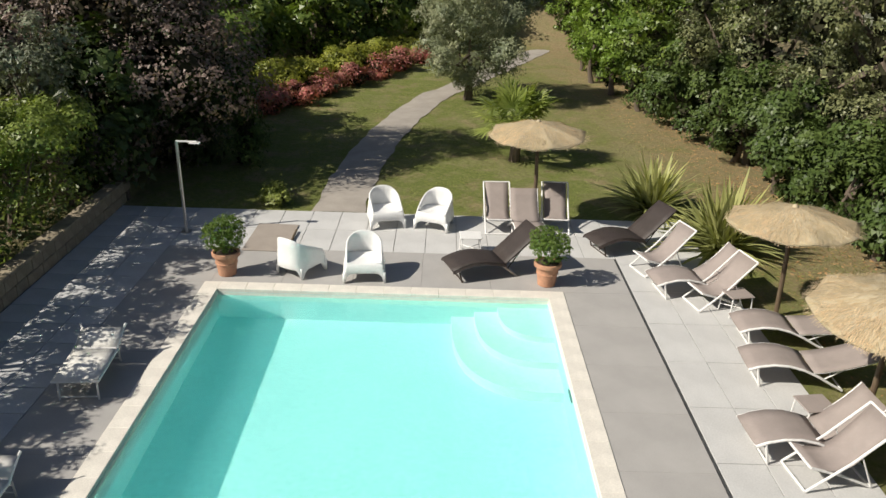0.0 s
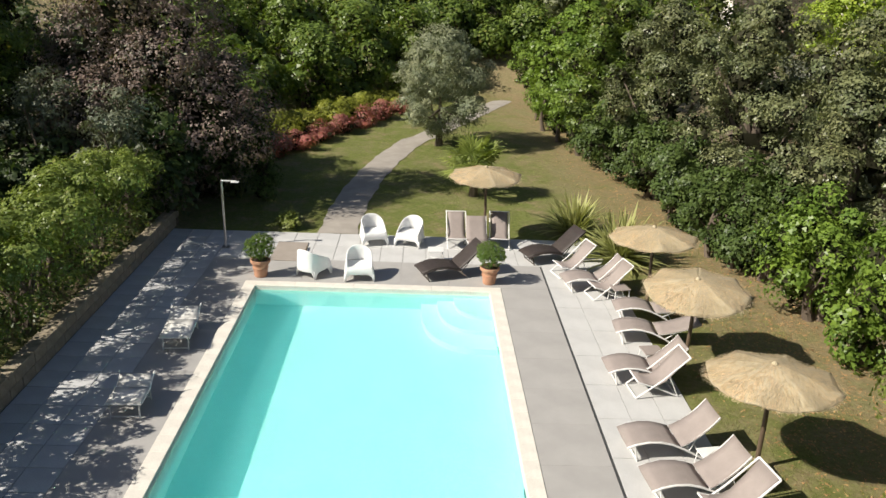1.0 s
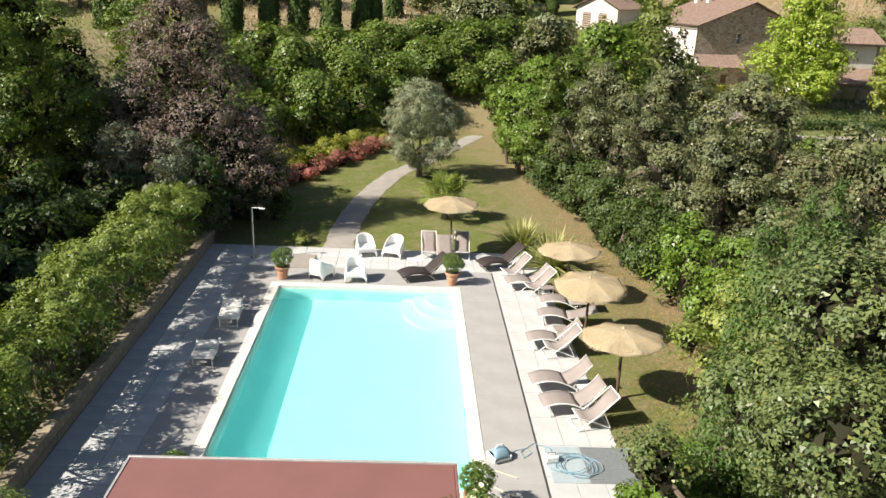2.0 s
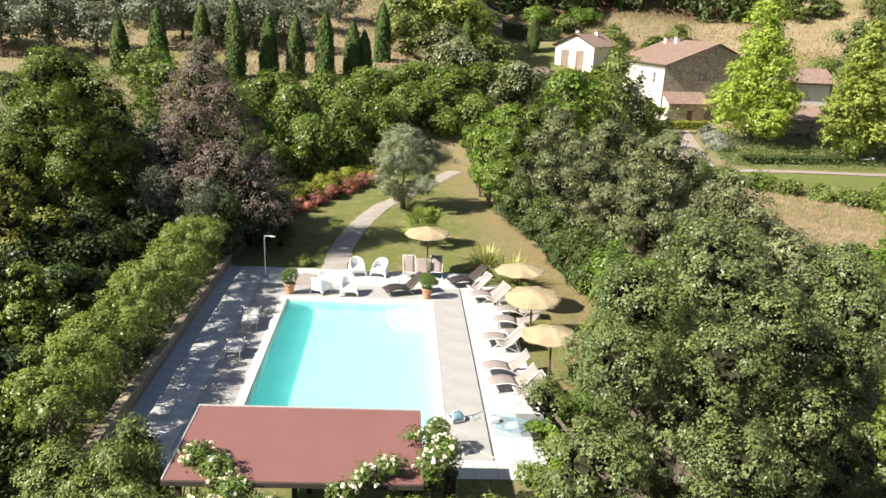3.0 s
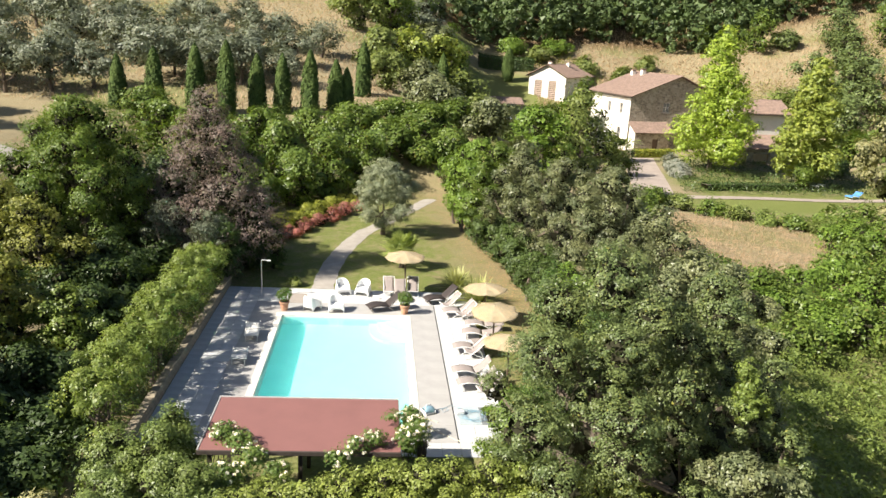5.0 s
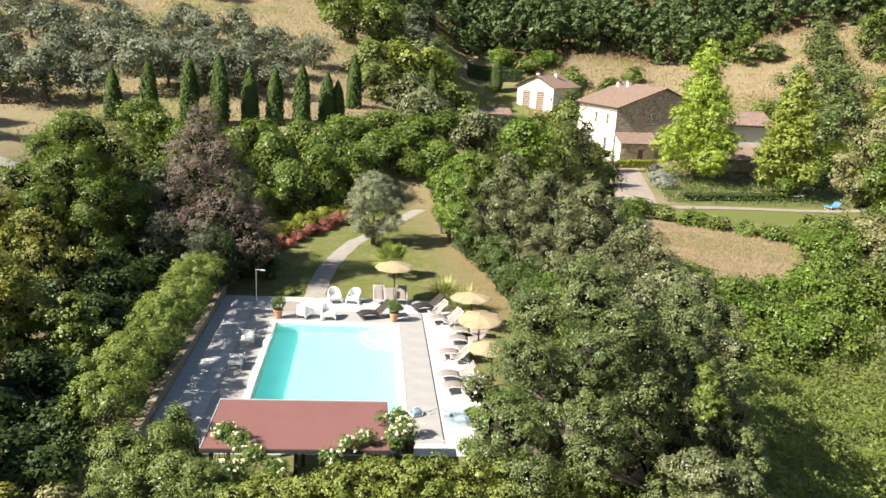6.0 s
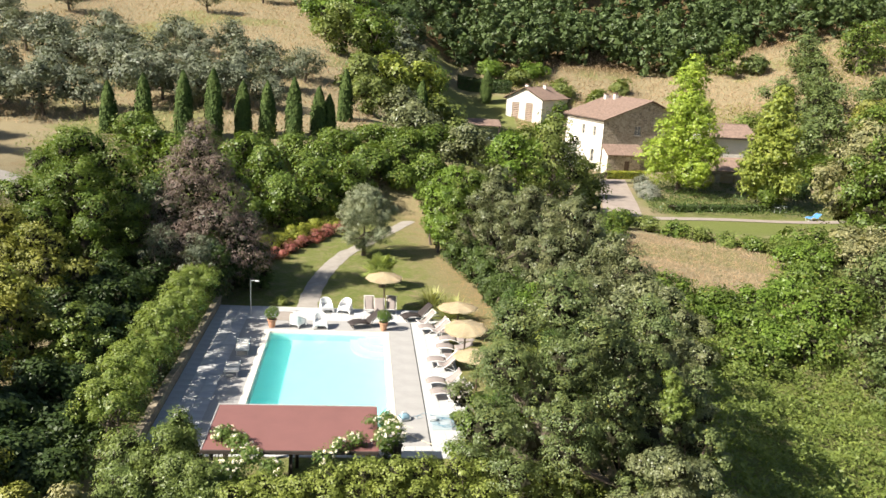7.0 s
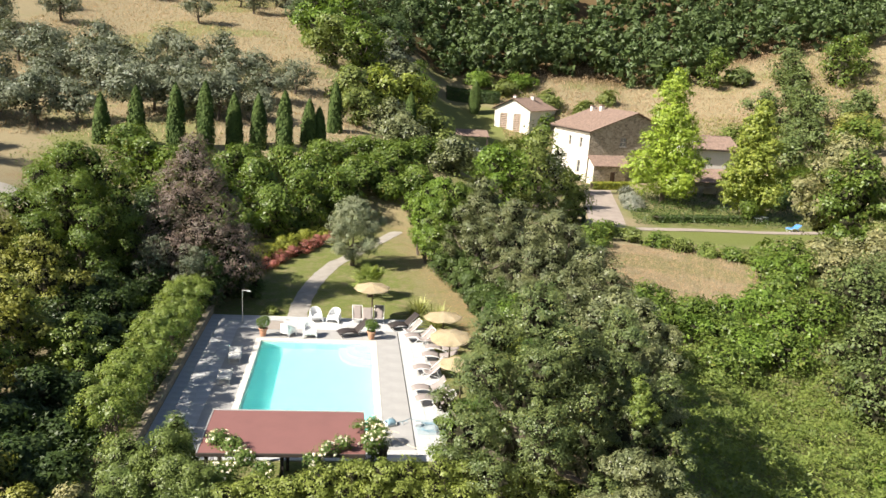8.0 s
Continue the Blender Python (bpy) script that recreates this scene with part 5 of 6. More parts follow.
rose((5.9, -16.2, 0), [(0.05, 0.7, 2.3, 0.42, 0.5, 0.5), (0.25, 0.1, 2.3, 0.42, 0.5, 0.5), (-0.1, -0.5, 2.35, 0.4, 0.4, 0.4), (0.2, 0.2, 1.6, 0.35, 0.4, 0.5), (-1.0, -0.75, 2.5, 0.42, 0.3, 0.28), (-1.5, -0.95, 2.4, 0.4, 0.3, 0.28), (-2.0, -1.2, 2.2, 0.32, 0.26, 0.24), (-0.5, 0.5, 2.6, 0.3, 0.2, 0.16)], 5200, 130, 51)
rose((0.6, -16.8, 0), [(0.1, 0.3, 2.35, 0.4, 0.45, 0.4), (0.6, -0.1, 2.3, 0.42, 0.4, 0.35), (1.0, -0.6, 2.1, 0.45, 0.35, 0.4), (1.7, -0.8, 1.9, 0.4, 0.3, 0.28), (0.3, -0.8, 1.6, 0.6, 0.4, 0.6)], 5200, 75, 52)
# solid dark block standing in for the shadow beside the rose
ob = thing("rose_shadow_block", "dark upright block in place of the shadow beside the rose", "post", pose(6.3, -16.35, 0))
part("pillar", Shape().box(-0.13, 0.13, -0.13, 0.13, -0.02, 2.05, 0.015), DARK_WOOD, ob)
part("cap", Shape().box(-0.16, 0.16, -0.16, 0.16, 2.05, 2.1, 0.01), DARK_WOOD, ob)


# far side of the dell, the house garden and the hill
def cypress(x, y, top, r, base=None):
    """A dense flame-shaped column: upright sprays over a dark spindle."""
    z = land_z(x, y) if base is None else base
    h, n = top - z, 6400
    ob = thing("cypress", "slender dark Italian cypress", "tree", pose(x, y, z), "row of cypresses")
    girth = lambda u: r * np.minimum(1.0, 0.55 + u * 2.2) * (1 - u ** 4.2) ** 0.85
    part("trunk", Shape().tube([(0, 0, -0.4), (0.03, 0, h * 0.3), (0, 0.02, h * 0.7)], [0.16, 0.12, 0.05], 7), BARK, ob)
    # dark spindle paints the shade behind the sprays
    part("crown_shade", Shape().lathe([(float(girth(u)) * 0.78 + 0.01, h * u) for u in np.linspace(0.03, 0.97, 12)], 9), CROWN_SHADE_DARK, ob)
    u, a = rng.random(n) ** 1.15 * 0.985 + 0.01, rng.random(n) * 2 * np.pi
    tufts = 1 + 0.17 * np.sin(a * 5 + u * 17 + x) * np.sin(u * 23 + a * 2 + y)
    rr = girth(u) * tufts * rng.uniform(0.82, 1.06, n) + 0.03
    pts = np.stack([rr * np.cos(a), rr * np.sin(a), h * u], 1)
    nr = np.stack([np.cos(a), np.sin(a), np.full(n, 0.35)], 1) + rng.normal(size=(n, 3)) * 0.32
    part("crown", leaf_mesh("crown", L_CYPRESS, pts, nr, 0.3, 0.42, rng, droop=-4.0), None, ob)
    return ob


for x, y, top in ((-20.0, 40, 9.6), (-16.6, 40, 10.5), (-12.8, 40, 11.0), (-9.9, 40, 11.4), (-7.35, 42, 10.3), (-4.9, 42, 10.4), (-2.2, 42, 10.9), (0.2, 44, 10.1), (1.25, 44.6, 9.3), (2.8, 50, 11.9), (12.2, 60, 11.0)):
    cypress(x, y, top + 0.8, 0.8, base=min(land_z(x, y), top - 6.4))
cypress(33.0, 140, 12.4, 1.3)
cypress(58.5, 104, 9.5, 0.9)

GROVE = "olive grove on the hillside"
ol = None
for i, (x, y, sc) in enumerate(((-34, 47, 1.2), (-29, 52, 1.1), (-24.5, 46.5, 1.05), (-37, 56, 1.1), (-31, 60, 1.15), (-24, 57, 1.1), (-18, 53, 1.0), (-13.0, 53, 0.95), (-17, 61, 1.1), (-10, 56, 1.05), (-26, 68, 1.15), (-35, 70, 1.1),
                                 (-11, 66, 1.1), (-6, 60, 1.0), (-18, 72, 1.1), (-41, 62, 1.1), (-44, 50, 1.0), (-6, 52, 0.9), (-28, 45, 1.1), (-19.5, 50, 1.15), (-15, 51, 1.1), (-10.6, 51, 1.1), (-32, 44, 1.15), (-38, 46, 1.2), (-21, 63, 1.2), (-14.5, 56, 1.1), (-27.5, 62, 1.2), (-34, 65, 1.2), (-8, 69, 1.1), (-3, 66, 1.0), (-14, 76, 1.1), (-22, 78, 1.1), (-40, 72, 1.2), (-31, 76, 1.2), (-24, 112, 1.1), (-16, 128, 1.2), (-10, 131, 1.2), (-20, 136, 1.2), (-5, 127, 1.1), (-13, 142, 1.2), (-3, 138, 1.2), (-44, 100, 1.2), (-50, 90, 1.1), (-52, 112, 1.2), (-46, 80, 1.1), (-30, 146, 1.2), (-40, 136, 1.2), (-60, 130, 1.2), (-22, 152, 1.2), (-12, 156, 1.2))):
    m = pose(x, y, land_z(x, y), 0, 0, i * 77) @ Matrix.Diagonal((sc, sc, sc * (0.9 + 0.06 * (i % 4)), 1))
    if i < 3:
        ol = rounded("olive_tree", "grey-green olive tree in the hillside grove", x, y, land_z(x, y) + 4.6, 2.7, L_OLIVE, 2300, 0.28, low=0.7, lobes=14, crown_shade=12, aspect=0.35, group=GROVE)
        kinds = (kinds if i else []) + [ol]
    else:
        copy_thing(kinds[i % 3], m)

MIDWOOD = "woodland trees round the garden"
for x, y, h, r, mat, n in (
        (25.2, 41, 9.2, 3.4, L_SCRUB, 5500), (20.0, 36, 6.2, 2.8, L_LAUREL, 4500), (17.0, 30, 5.2, 2.6, L_OAK, 5000), (30.5, 46, 6.6, 2.6, L_SCRUB, 4000), (15.5, 40, 3.9, 2.4, L_OAK, 4500),
        (10.5, 44, 4.0, 2.6, L_OAK, 3500), (20, 48, 2.4, 2.0, L_LAUREL, 3000), (31.5, 58, 7.4, 2.8, L_OLIVE, 3800), (27, 54, 6.6, 2.8, L_LAUREL, 3800), (33, 72, 11.4, 2.6, L_BAY, 4000), (29.5, 76, 8.0, 3.0, L_SCRUB, 3500), (24, 66, 2.6, 2.2, L_LAUREL, 2800),
        (8.5, 70, 6.0, 3.4, L_YELLOW, 4500), (4.6, 66, 4.4, 3.0, L_SCRUB, 3500), (12.5, 72, 7.0, 3.2, L_YELLOW, 4000), (12.5, 84, 8.0, 2.4, L_OAK, 3500), (14.5, 62, 5.0, 3.0, L_SCRUB, 3500), (17.5, 66, 3.4, 2.6, L_OAK, 3500), (5.2, 56, 4.4, 2.6, L_SCRUB, 3200), (9.4, 54, 4.4, 2.6, L_OAK, 3200),
        (1, 84, 7.5, 3.4, L_SCRUB, 4000), (6, 90, 8.5, 4.0, L_BAY, 4200), (-1.5, 96, 9, 4.2, L_LAUREL, 4200), (11, 97, 9, 4.2, L_OLIVE, 4000), (15, 92, 8.5, 3.6, L_BAY, 3500), (3, 108, 10, 4.6, L_LAUREL, 4500), (10, 114, 10, 4.8, L_WOOD, 4500), (17, 110, 8.0, 3.8, L_LAUREL, 4200), (11, 120, 8, 4.0, L_LAUREL, 4000), (9, 133, 7.5, 3.8, L_LAUREL, 4000),
        (-4, 116, 9.5, 4.6, L_WOOD, 4000), (-2, 126, 10, 4.8, L_LAUREL, 4000), (6, 124, 10.5, 4.8, L_WOOD, 4000), (13, 128, 11, 4.8, L_WOOD, 4000), (3, 138, 11, 5, L_WOOD, 4000), (12, 142, 11, 5, L_WOOD, 4000), (14, 150, 8, 4.4, L_WOOD, 4000), (18, 159, 11.5, 5, L_WOOD, 4000), (-6, 138, 10, 4.6, L_WOOD, 4000)):
    rounded("woodland_tree", "leafy tree round the house garden", x, y, land_z(x, y) + h, r, mat, int(n * 0.78), 0.27 if y < 60 else 0.39, crown_shade=36, low=-0.3, lobes=18, group=MIDWOOD, limbs=4, size=(0.22, 0.38))

z = land_z(51.5, 69)
tree("maple_tree", "tall bright yellow-green maple before the farmhouse", "tree", (51.3, 69, z), cone_lobes(1.6, 17.3 - z, 6.2, 22, rng, 0.7), L_MAPLE, 22000, 0.27, rng, crown_shade=0, trunk=(9, 0.28), limbs=12, clump=0.55)
z = land_z(60, 60)
tree("maple_tree", "yellowing maple tree on the house lawn", "tree", (60.2, 60, z), cone_lobes(1.8, 13.7 - z, 4.6, 18, rng, 0.6), L_YELLOW, 13000, 0.32, rng, crown_shade=0, trunk=(7, 0.24), limbs=12, clump=0.5)
for x, y, top, r, mat, n in ((61.6, 42.5, 10.4, 5.2, L_PALE, 15000), (57.5, 33.5, 9.6, 4.0, L_BAY, 9000), (49.5, 26.0, 1.2, 3.0, L_PALE, 6500), (62.5, 27, 8.5, 5.0, L_PALE, 8500), (54.5, 24, 3.2, 3.4, L_PALE, 5000), (47.0, 29.0, 0.2, 2.2, L_BAY, 4000), (74, 46, 5.2, 3.6, L_BAY, 4500)):
    rounded("chestnut_tree", "spreading chestnut with pale cream blossom" if mat is L_PALE else "green bush at the lawn edge", x, y, top, r, mat, n, 0.28, low=0.8 if y == 42.5 else -0.4, lobes=20, group="trees on the east slope", limbs=12)
for x, y, top, r, mat in ((27.3, 10.4, -0.4, 2.2, L_BAY), (22.5, 3.0, 1.6, 2.2, L_BAY), (20.2, 7.2, 2.6, 2.2, L_OAK), (24.0, 8.8, 0.6, 1.9, L_SCRUB), (30.5, 6.0, -2.0, 2.2, L_BAY), (35.5, 7.5, -1.6, 2.4, L_BAY), (40.5, 12.0, 0.2, 3.0, L_BAY), (45, 13, 2.4, 3.6, L_ACACIA), (41.5, 5.5, 0.6, 3.6, L_ACACIA), (46.5, 6.0, 2.2, 4.0, L_ACACIA), (38.5, 0.5, -1.0, 3.2, L_ACACIA), (44, -1, 0.6, 3.6, L_ACACIA), (49.5, 17.5, 2.0, 3.0, L_ACACIA), (31.0, 12.0, -0.6, 1.9, L_BAY), (34.5, 12.8, -0.7, 2.0, L_LAUREL), (38.0, 14.5, -0.5, 2.0, L_LAUREL), (27.6, 13.0, 0.0, 1.8, L_BAY), (25.5, 11.2, 0.0, 1.8, L_LAUREL), (29.6, 9.6, -1.2, 1.9, L_LAUREL), (33.0, 10.4, -1.4, 1.8, L_BAY), (33.5, 8.0, -1.9, 2.2, L_LAUREL), (37.5, 10.5, -1.2, 2.3, L_LAUREL), (33, -9.5, -3.0, 2.4, L_BAY), (38, -7, -2.6, 2.8, L_BAY),
                          (28.5, 31.5, 1.0, 1.8, L_BAY), (31.0, 35.5, 0.6, 1.8, L_BAY), (34.2, 35.2, 0.0, 1.5, L_SCRUB), (36.4, 33.6, -0.2, 1.5, L_BAY), (38.6, 31.9, -0.4, 1.4, L_SCRUB), (40.6, 30.2, -0.5, 1.4, L_BRAMBLE), (42.4, 28.4, -0.4, 1.4, L_BAY), (44.0, 26.2, -0.2, 1.6, L_SCRUB), (27.5, 28, 0.8, 1.6, L_BAY), (40.6, 16.8, 0.6, 2.0, L_BAY), (42.6, 20.4, 1.2, 2.2, L_LAUREL), (45.2, 23.4, 1.8, 2.4, L_BAY), (47.4, 27.8, 0.8, 2.2, L_PALE), (49.6, 31.6, -0.2, 1.8, L_BAY), (47.5, 18.5, 2.4, 3.0, L_PALE), (24, 24, 2.0, 2.2, L_OAK), (21.5, 19, 3.0, 2.4, L_OAK), (22.5, 13.5, 1.6, 2.2, L_OAK)):
    rounded("slope_shrub", "green shrub on the east slope", x, y, top, r, mat, int(1000 * r), 0.21, low=-0.4, lobes=18, crown_shade=36, group="shrubs on the east slope", category="shrub", limbs=3)
for x, y, top, r, mat in ((96, 152, 23.5, 4.2, L_BAY), (84, 158, 20, 2.6, L_BAY), (122, 140, 28.5, 5.6, L_BAY), (129, 146, 30.0, 5.0, L_BAY), (92, 100, 10, 4.6, L_ACACIA), (98, 112, 13.5, 5.2, L_ACACIA), (104, 122, 16.5, 5.4, L_ACACIA), (108, 134, 20.5, 5.0, L_ACACIA), (112, 146, 25.0, 4.6, L_ACACIA), (90, 112, 10.0, 4.4, L_ACACIA), (97, 126, 15.0, 4.6, L_ACACIA), (100, 96, 11, 4.5, L_BAY), (84, 92, 7, 3.4, L_ACACIA), (77, 77, 2.4, 3.0, L_BAY), (82, 78, 3.2, 3.4, L_BAY), (70, 70, 0.8, 2.4, L_DIM), (114, 118, 16.5, 5.0, L_ACACIA), (107, 108, 12.0, 4.4, L_YOLIVE), (102, 150, 19.5, 3.0, L_ACACIA),  (78, 104, 8.0, 3.4, L_BRAMBLE), (72, 110, 7.5, 3.0, L_BRAMBLE), (66, 112, 6.0, 2.4, L_BRAMBLE), (60, 142, 9.5, 2.2, L_SCRUB), (52, 146, 10.5, 2.6, L_SCRUB), (68, 150, 12, 1.6, L_SCRUB), (42, 152, 12.0, 3.4, L_SCRUB), (47, 156, 14.0, 3.0, L_LAUREL), (36, 156, 13.5, 3.4, L_LAUREL)):
    rounded("hillside_bush", "rounded bush on the dry hillside", x, y, top, r, mat, 2300, 0.46, low=-0.4, lobes=16, crown_shade=30, group="bushes on the dry hillside", category="shrub", limbs=3)


def far_woods():
    """The dark wood that closes the view above the house."""
    r = np.random.default_rng(77)
    pts, nrm, size = [], [], []
    spots = []
    for row, back in enumerate((0, 5, 10, 16, 23, 31)):
        for x in np.arange(8 if row else 24, 175, 6.4):
            spots.append((x + r.uniform(-2, 2) + 3 * (row % 2), 161 + 3 * math.sin(x * 0.13) + (5 if x < 30 else 0) + back + r.uniform(-1.5, 1.5), row))
    for i in range(60):
        x = r.uniform(-85, 4)
        spots.append((x, 196 - x * 0.9 + r.random() * 45, 3))
    for x, y, row in spots:
        z = land_z(x, y)
        h, w = r.uniform(9, 14), r.uniform(3.4, 5.0)
        lb = round_lobes(-0.3, h, w, 15, r, size=(0.22, 0.4), heart=0.45)
        fine = row < 4
        p, nr, p2, n2 = crown_points(lb, 1150 if fine else 450, r, 18, 0.8, 0.3, 0.3, 0.06)
        pts += [p + (x, y, z), p2 + (x, y, z)]
        nrm += [nr, n2]
        size += [np.full(len(p), 0.52 if fine else 0.9), np.full(len(p2), 1.6)]
    me = leaf_mesh("far_woods", L_WOOD, np.concatenate(pts), np.concatenate(nrm), np.concatenate(size), 0.95, r)
    tagged(new("far_woods", me), "dark deciduous woodland on the hill", "woodland", kind="stuff")


far_woods()


def cover(name, label, category, mat, n, leaf, region, height, seed, aspect=0.5, keep=None, up=1.0, mound=0.5, droop=0.0, edge=0.0):
    """Low growth over the ground in a region (x0, x1, y0, y1)."""
    r = np.random.default_rng(seed)
    x, y = r.uniform(region[0], region[1], n), r.uniform(region[2], region[3], n)
    if edge:
        near = np.minimum(np.minimum(x - region[0], region[1] - x), np.minimum(y - region[2], region[3] - y))
        ok = near > edge * r.random(n) ** 1.5 * (0.6 + 0.4 * np.sin(x * 0.9 + y * 0.7))
        x, y = x[ok], y[ok]
    if keep is not None:
        ok = keep(x, y, r)
        x, y = x[ok], y[ok]
    bump = (np.sin(x * 1.3 + 2 * np.sin(y * 0.7)) * np.sin(y * 1.1 + 1.5 * np.sin(x * 0.6)) * 0.5 + 0.5) * mound * (0.7 + 0.3 * np.sin(x * 3.1 + np.sin(y * 2.3)) * np.sin(y * 2.9 + np.sin(x * 1.9)))
    z = land(x, y) + height * r.random(len(x)) + bump
    nr = r.normal(size=(len(x), 3)) * 0.6
    nr[:, 2] += up
    me = leaf_mesh(name, mat, np.stack([x, y, z], 1), nr, leaf, aspect, r, droop=droop)
    tagged(new(name, me), label, category, kind="stuff")


cover("brambles", "bright green brambles over the east slope", "brambles", L_BRAMBLE, 170000, 0.23, (16.5, 62, -24, 13), 0.55, 61, aspect=0.42, edge=4.0, keep=lambda x, y, r: (y < 11.5 + 1.5 * np.sin(x * 0.5) - 3 * r.random(len(x))) & (x > 17.5 + 0.05 * y), mound=1.5)
# ivy and undergrowth take the darkened green, shade included
cover("ivy", "ivy on the soil at the foot of the hedge, darkened for shade", "ivy", L_SHADED, 9000, 0.11, (-5.4, -3.22, -15.5, 3.6), 0.45, 71, mound=0.25)
cover("undergrowth", "undergrowth on the western bank, darkened for shade", "undergrowth", L_SHADED, 40000, 0.17, (-22, -3.4, -25, 12), 0.8, 62, edge=5.0, keep=lambda x, y, r: x < -3.5, mound=0.7)
cover("bank_scrub", "green scrub along the garden bank", "scrub", L_SCRUB, 36000, 0.2, (-24, 36, 27, 60), 0.9, 63, keep=lambda x, y, r: ((y > 33) | (x < -2)) & (y < 38 + r.random(len(x)) * 6 + np.maximum(0, x - 4) * 2) & ((x < 8) | (x > 10.5) | (y > 34)) & (x < 28), mound=0.9)
# dark low leaves carry the shadow that lies under the maples
cover("maple_shade_bed", "low planting, dark to carry the shadow under the maples", "planting", L_DIM, 19000, 0.26, (40, 74, 49.0, 76), 0.5, 72, mound=0.6, keep=lambda x, y, r: (x > 39.6 + 0.266 * (y - 47.5)) & (y > 41.6 + 0.19 * x + 1.5 * r.random(len(x))))
cover("hill_scrub", "yellow-green scrub on the hillside", "scrub", L_YOLIVE, 42000, 0.4, (40, 150, 106, 170), 0.6, 64, keep=lambda x, y, r: (np.sin(x * 0.17) + np.sin(y * 0.19 + x * 0.1) + 0.4 * r.random(len(x)) > 1.0 - 1.3 * (x > 62) * (y < 136)), mound=1.0)
L_STRAWGRASS = leaf_material("dry_grass_blade", (0.24, 0.17, 0.1), (0.3, 0.235, 0.14), (0.45, 0.36, 0.23), 0.8, 0.2)
cover("dry_grass", "tall dry straw-coloured grass on the field", "grass", L_STRAWGRASS, 34000, 0.3, (24, 43, 11, 33), 0.12, 67, aspect=0.1, up=0.0, mound=0.08, droop=-2.5)
cover("dry_grass", "tall dry grass over the hillside", "grass", L_STRAWGRASS, 45000, 0.9, (38, 150, 118, 172), 0.25, 68, aspect=0.14, up=0.0, mound=0.3, droop=-2.5)
cover("dry_grass", "dry grass under the olive grove", "grass", L_STRAWGRASS, 30000, 0.7, (-48, 6, 42, 150), 0.2, 69, aspect=0.13, up=0.0, mound=0.2, droop=-2.5)
cover("lawn_grass", "short mown lawn grass with dry patches", "grass", L_GRASS, 70000, 0.075, (-2.6, 13.2, 3.95, 30), 0.02, 65, aspect=0.14, up=0.0, mound=0.0,
      keep=lambda x, y, r: (x < 10.5 + 0.2 * r.random(len(x)) - 0.0 * y) & (r.random(len(x)) < np.clip(1.25 - 0.075 * (x + 0.2 * y), 0.12, 1)) & (np.abs(x - path_x(y)) > 0.62))
cover("lawn_grass", "sparse dry grass beside the loungers", "grass", L_GRASS, 14000, 0.07, (9.85, 13.2, -12, 3.9), 0.02, 66, aspect=0.14, up=0.0, mound=0.0)
L_LITTER = leaf_material("fallen_leaf", (0.16, 0.09, 0.035), (0.3, 0.185, 0.075), (0.48, 0.34, 0.15), 0.8, 0.1)
cover("leaf_litter", "fallen dry leaves under the trees", "fallen leaves", L_LITTER, 22000, 0.07, (9.9, 15.5, -12, 24), 0.01, 70, aspect=0.5, up=2.5, mound=0.0, keep=lambda x, y, r: x > 9.9 + 2.2 * r.random(len(x)) ** 0.7)

# ---- houses ----
def stonework():
    m, t, b = material("rubble_stonework")
    tc = t.nodes.new("ShaderNodeTexCoord")
    mp = t.nodes.new("ShaderNodeMapping")
    mp.inputs["Scale"].default_value = (1, 1, 1.5)
    t.links.new(tc.outputs["Object"], mp.inputs[0])
    v = node(t, "ShaderNodeTexVoronoi", Scale=2.4, Randomness=1.0)
    t.links.new(mp.outputs[0], v.inputs[0])
    sep = t.nodes.new("ShaderNodeSeparateColor")
    t.links.new(v.outputs["Color"], sep.inputs[0])
    col = ramp(t, sep.outputs[0], [(0.0, (0.18, 0.145, 0.11)), (0.5, (0.32, 0.26, 0.195)), (1.0, (0.45, 0.385, 0.3))])
    e = node(t, "ShaderNodeTexVoronoi", Scale=2.4, Randomness=1.0)
    e.feature = "DISTANCE_TO_EDGE"
    t.links.new(mp.outputs[0], e.inputs[0])
    joint = ramp(t, e.outputs["Distance"], [(0.02, (1, 1, 1)), (0.09, (0, 0, 0))])
    t.links.new(mixed(t, joint.outputs[0], col.outputs[0], (0.4, 0.34, 0.27)), b.inputs["Base Color"])
    b.inputs["Roughness"].default_value = 0.95
    bumped(t, b, e.outputs["Distance"], 0.8, 0.08)
    return m


STONEWORK = stonework()
BRICK_GRILLE = plain("brick_grille", (0.55, 0.42, 0.34), 0.9, spread=0.15, scale=3, grain=12)
WINDOW_GLASS = plain("dark_window_glass", (0.03, 0.035, 0.04), 0.08, spread=0.1)
FRAME_WHITE = plain("pale_window_frame", (0.6, 0.56, 0.5), 0.6)
DOOR_BROWN = plain("brown_door_wood", (0.11, 0.065, 0.04), 0.6)
LAVENDER = leaf_material("lavender_leaf", (0.12, 0.14, 0.1), (0.2, 0.22, 0.16), (0.3, 0.31, 0.25), 0.7, 0.2)
THICK = 0.4


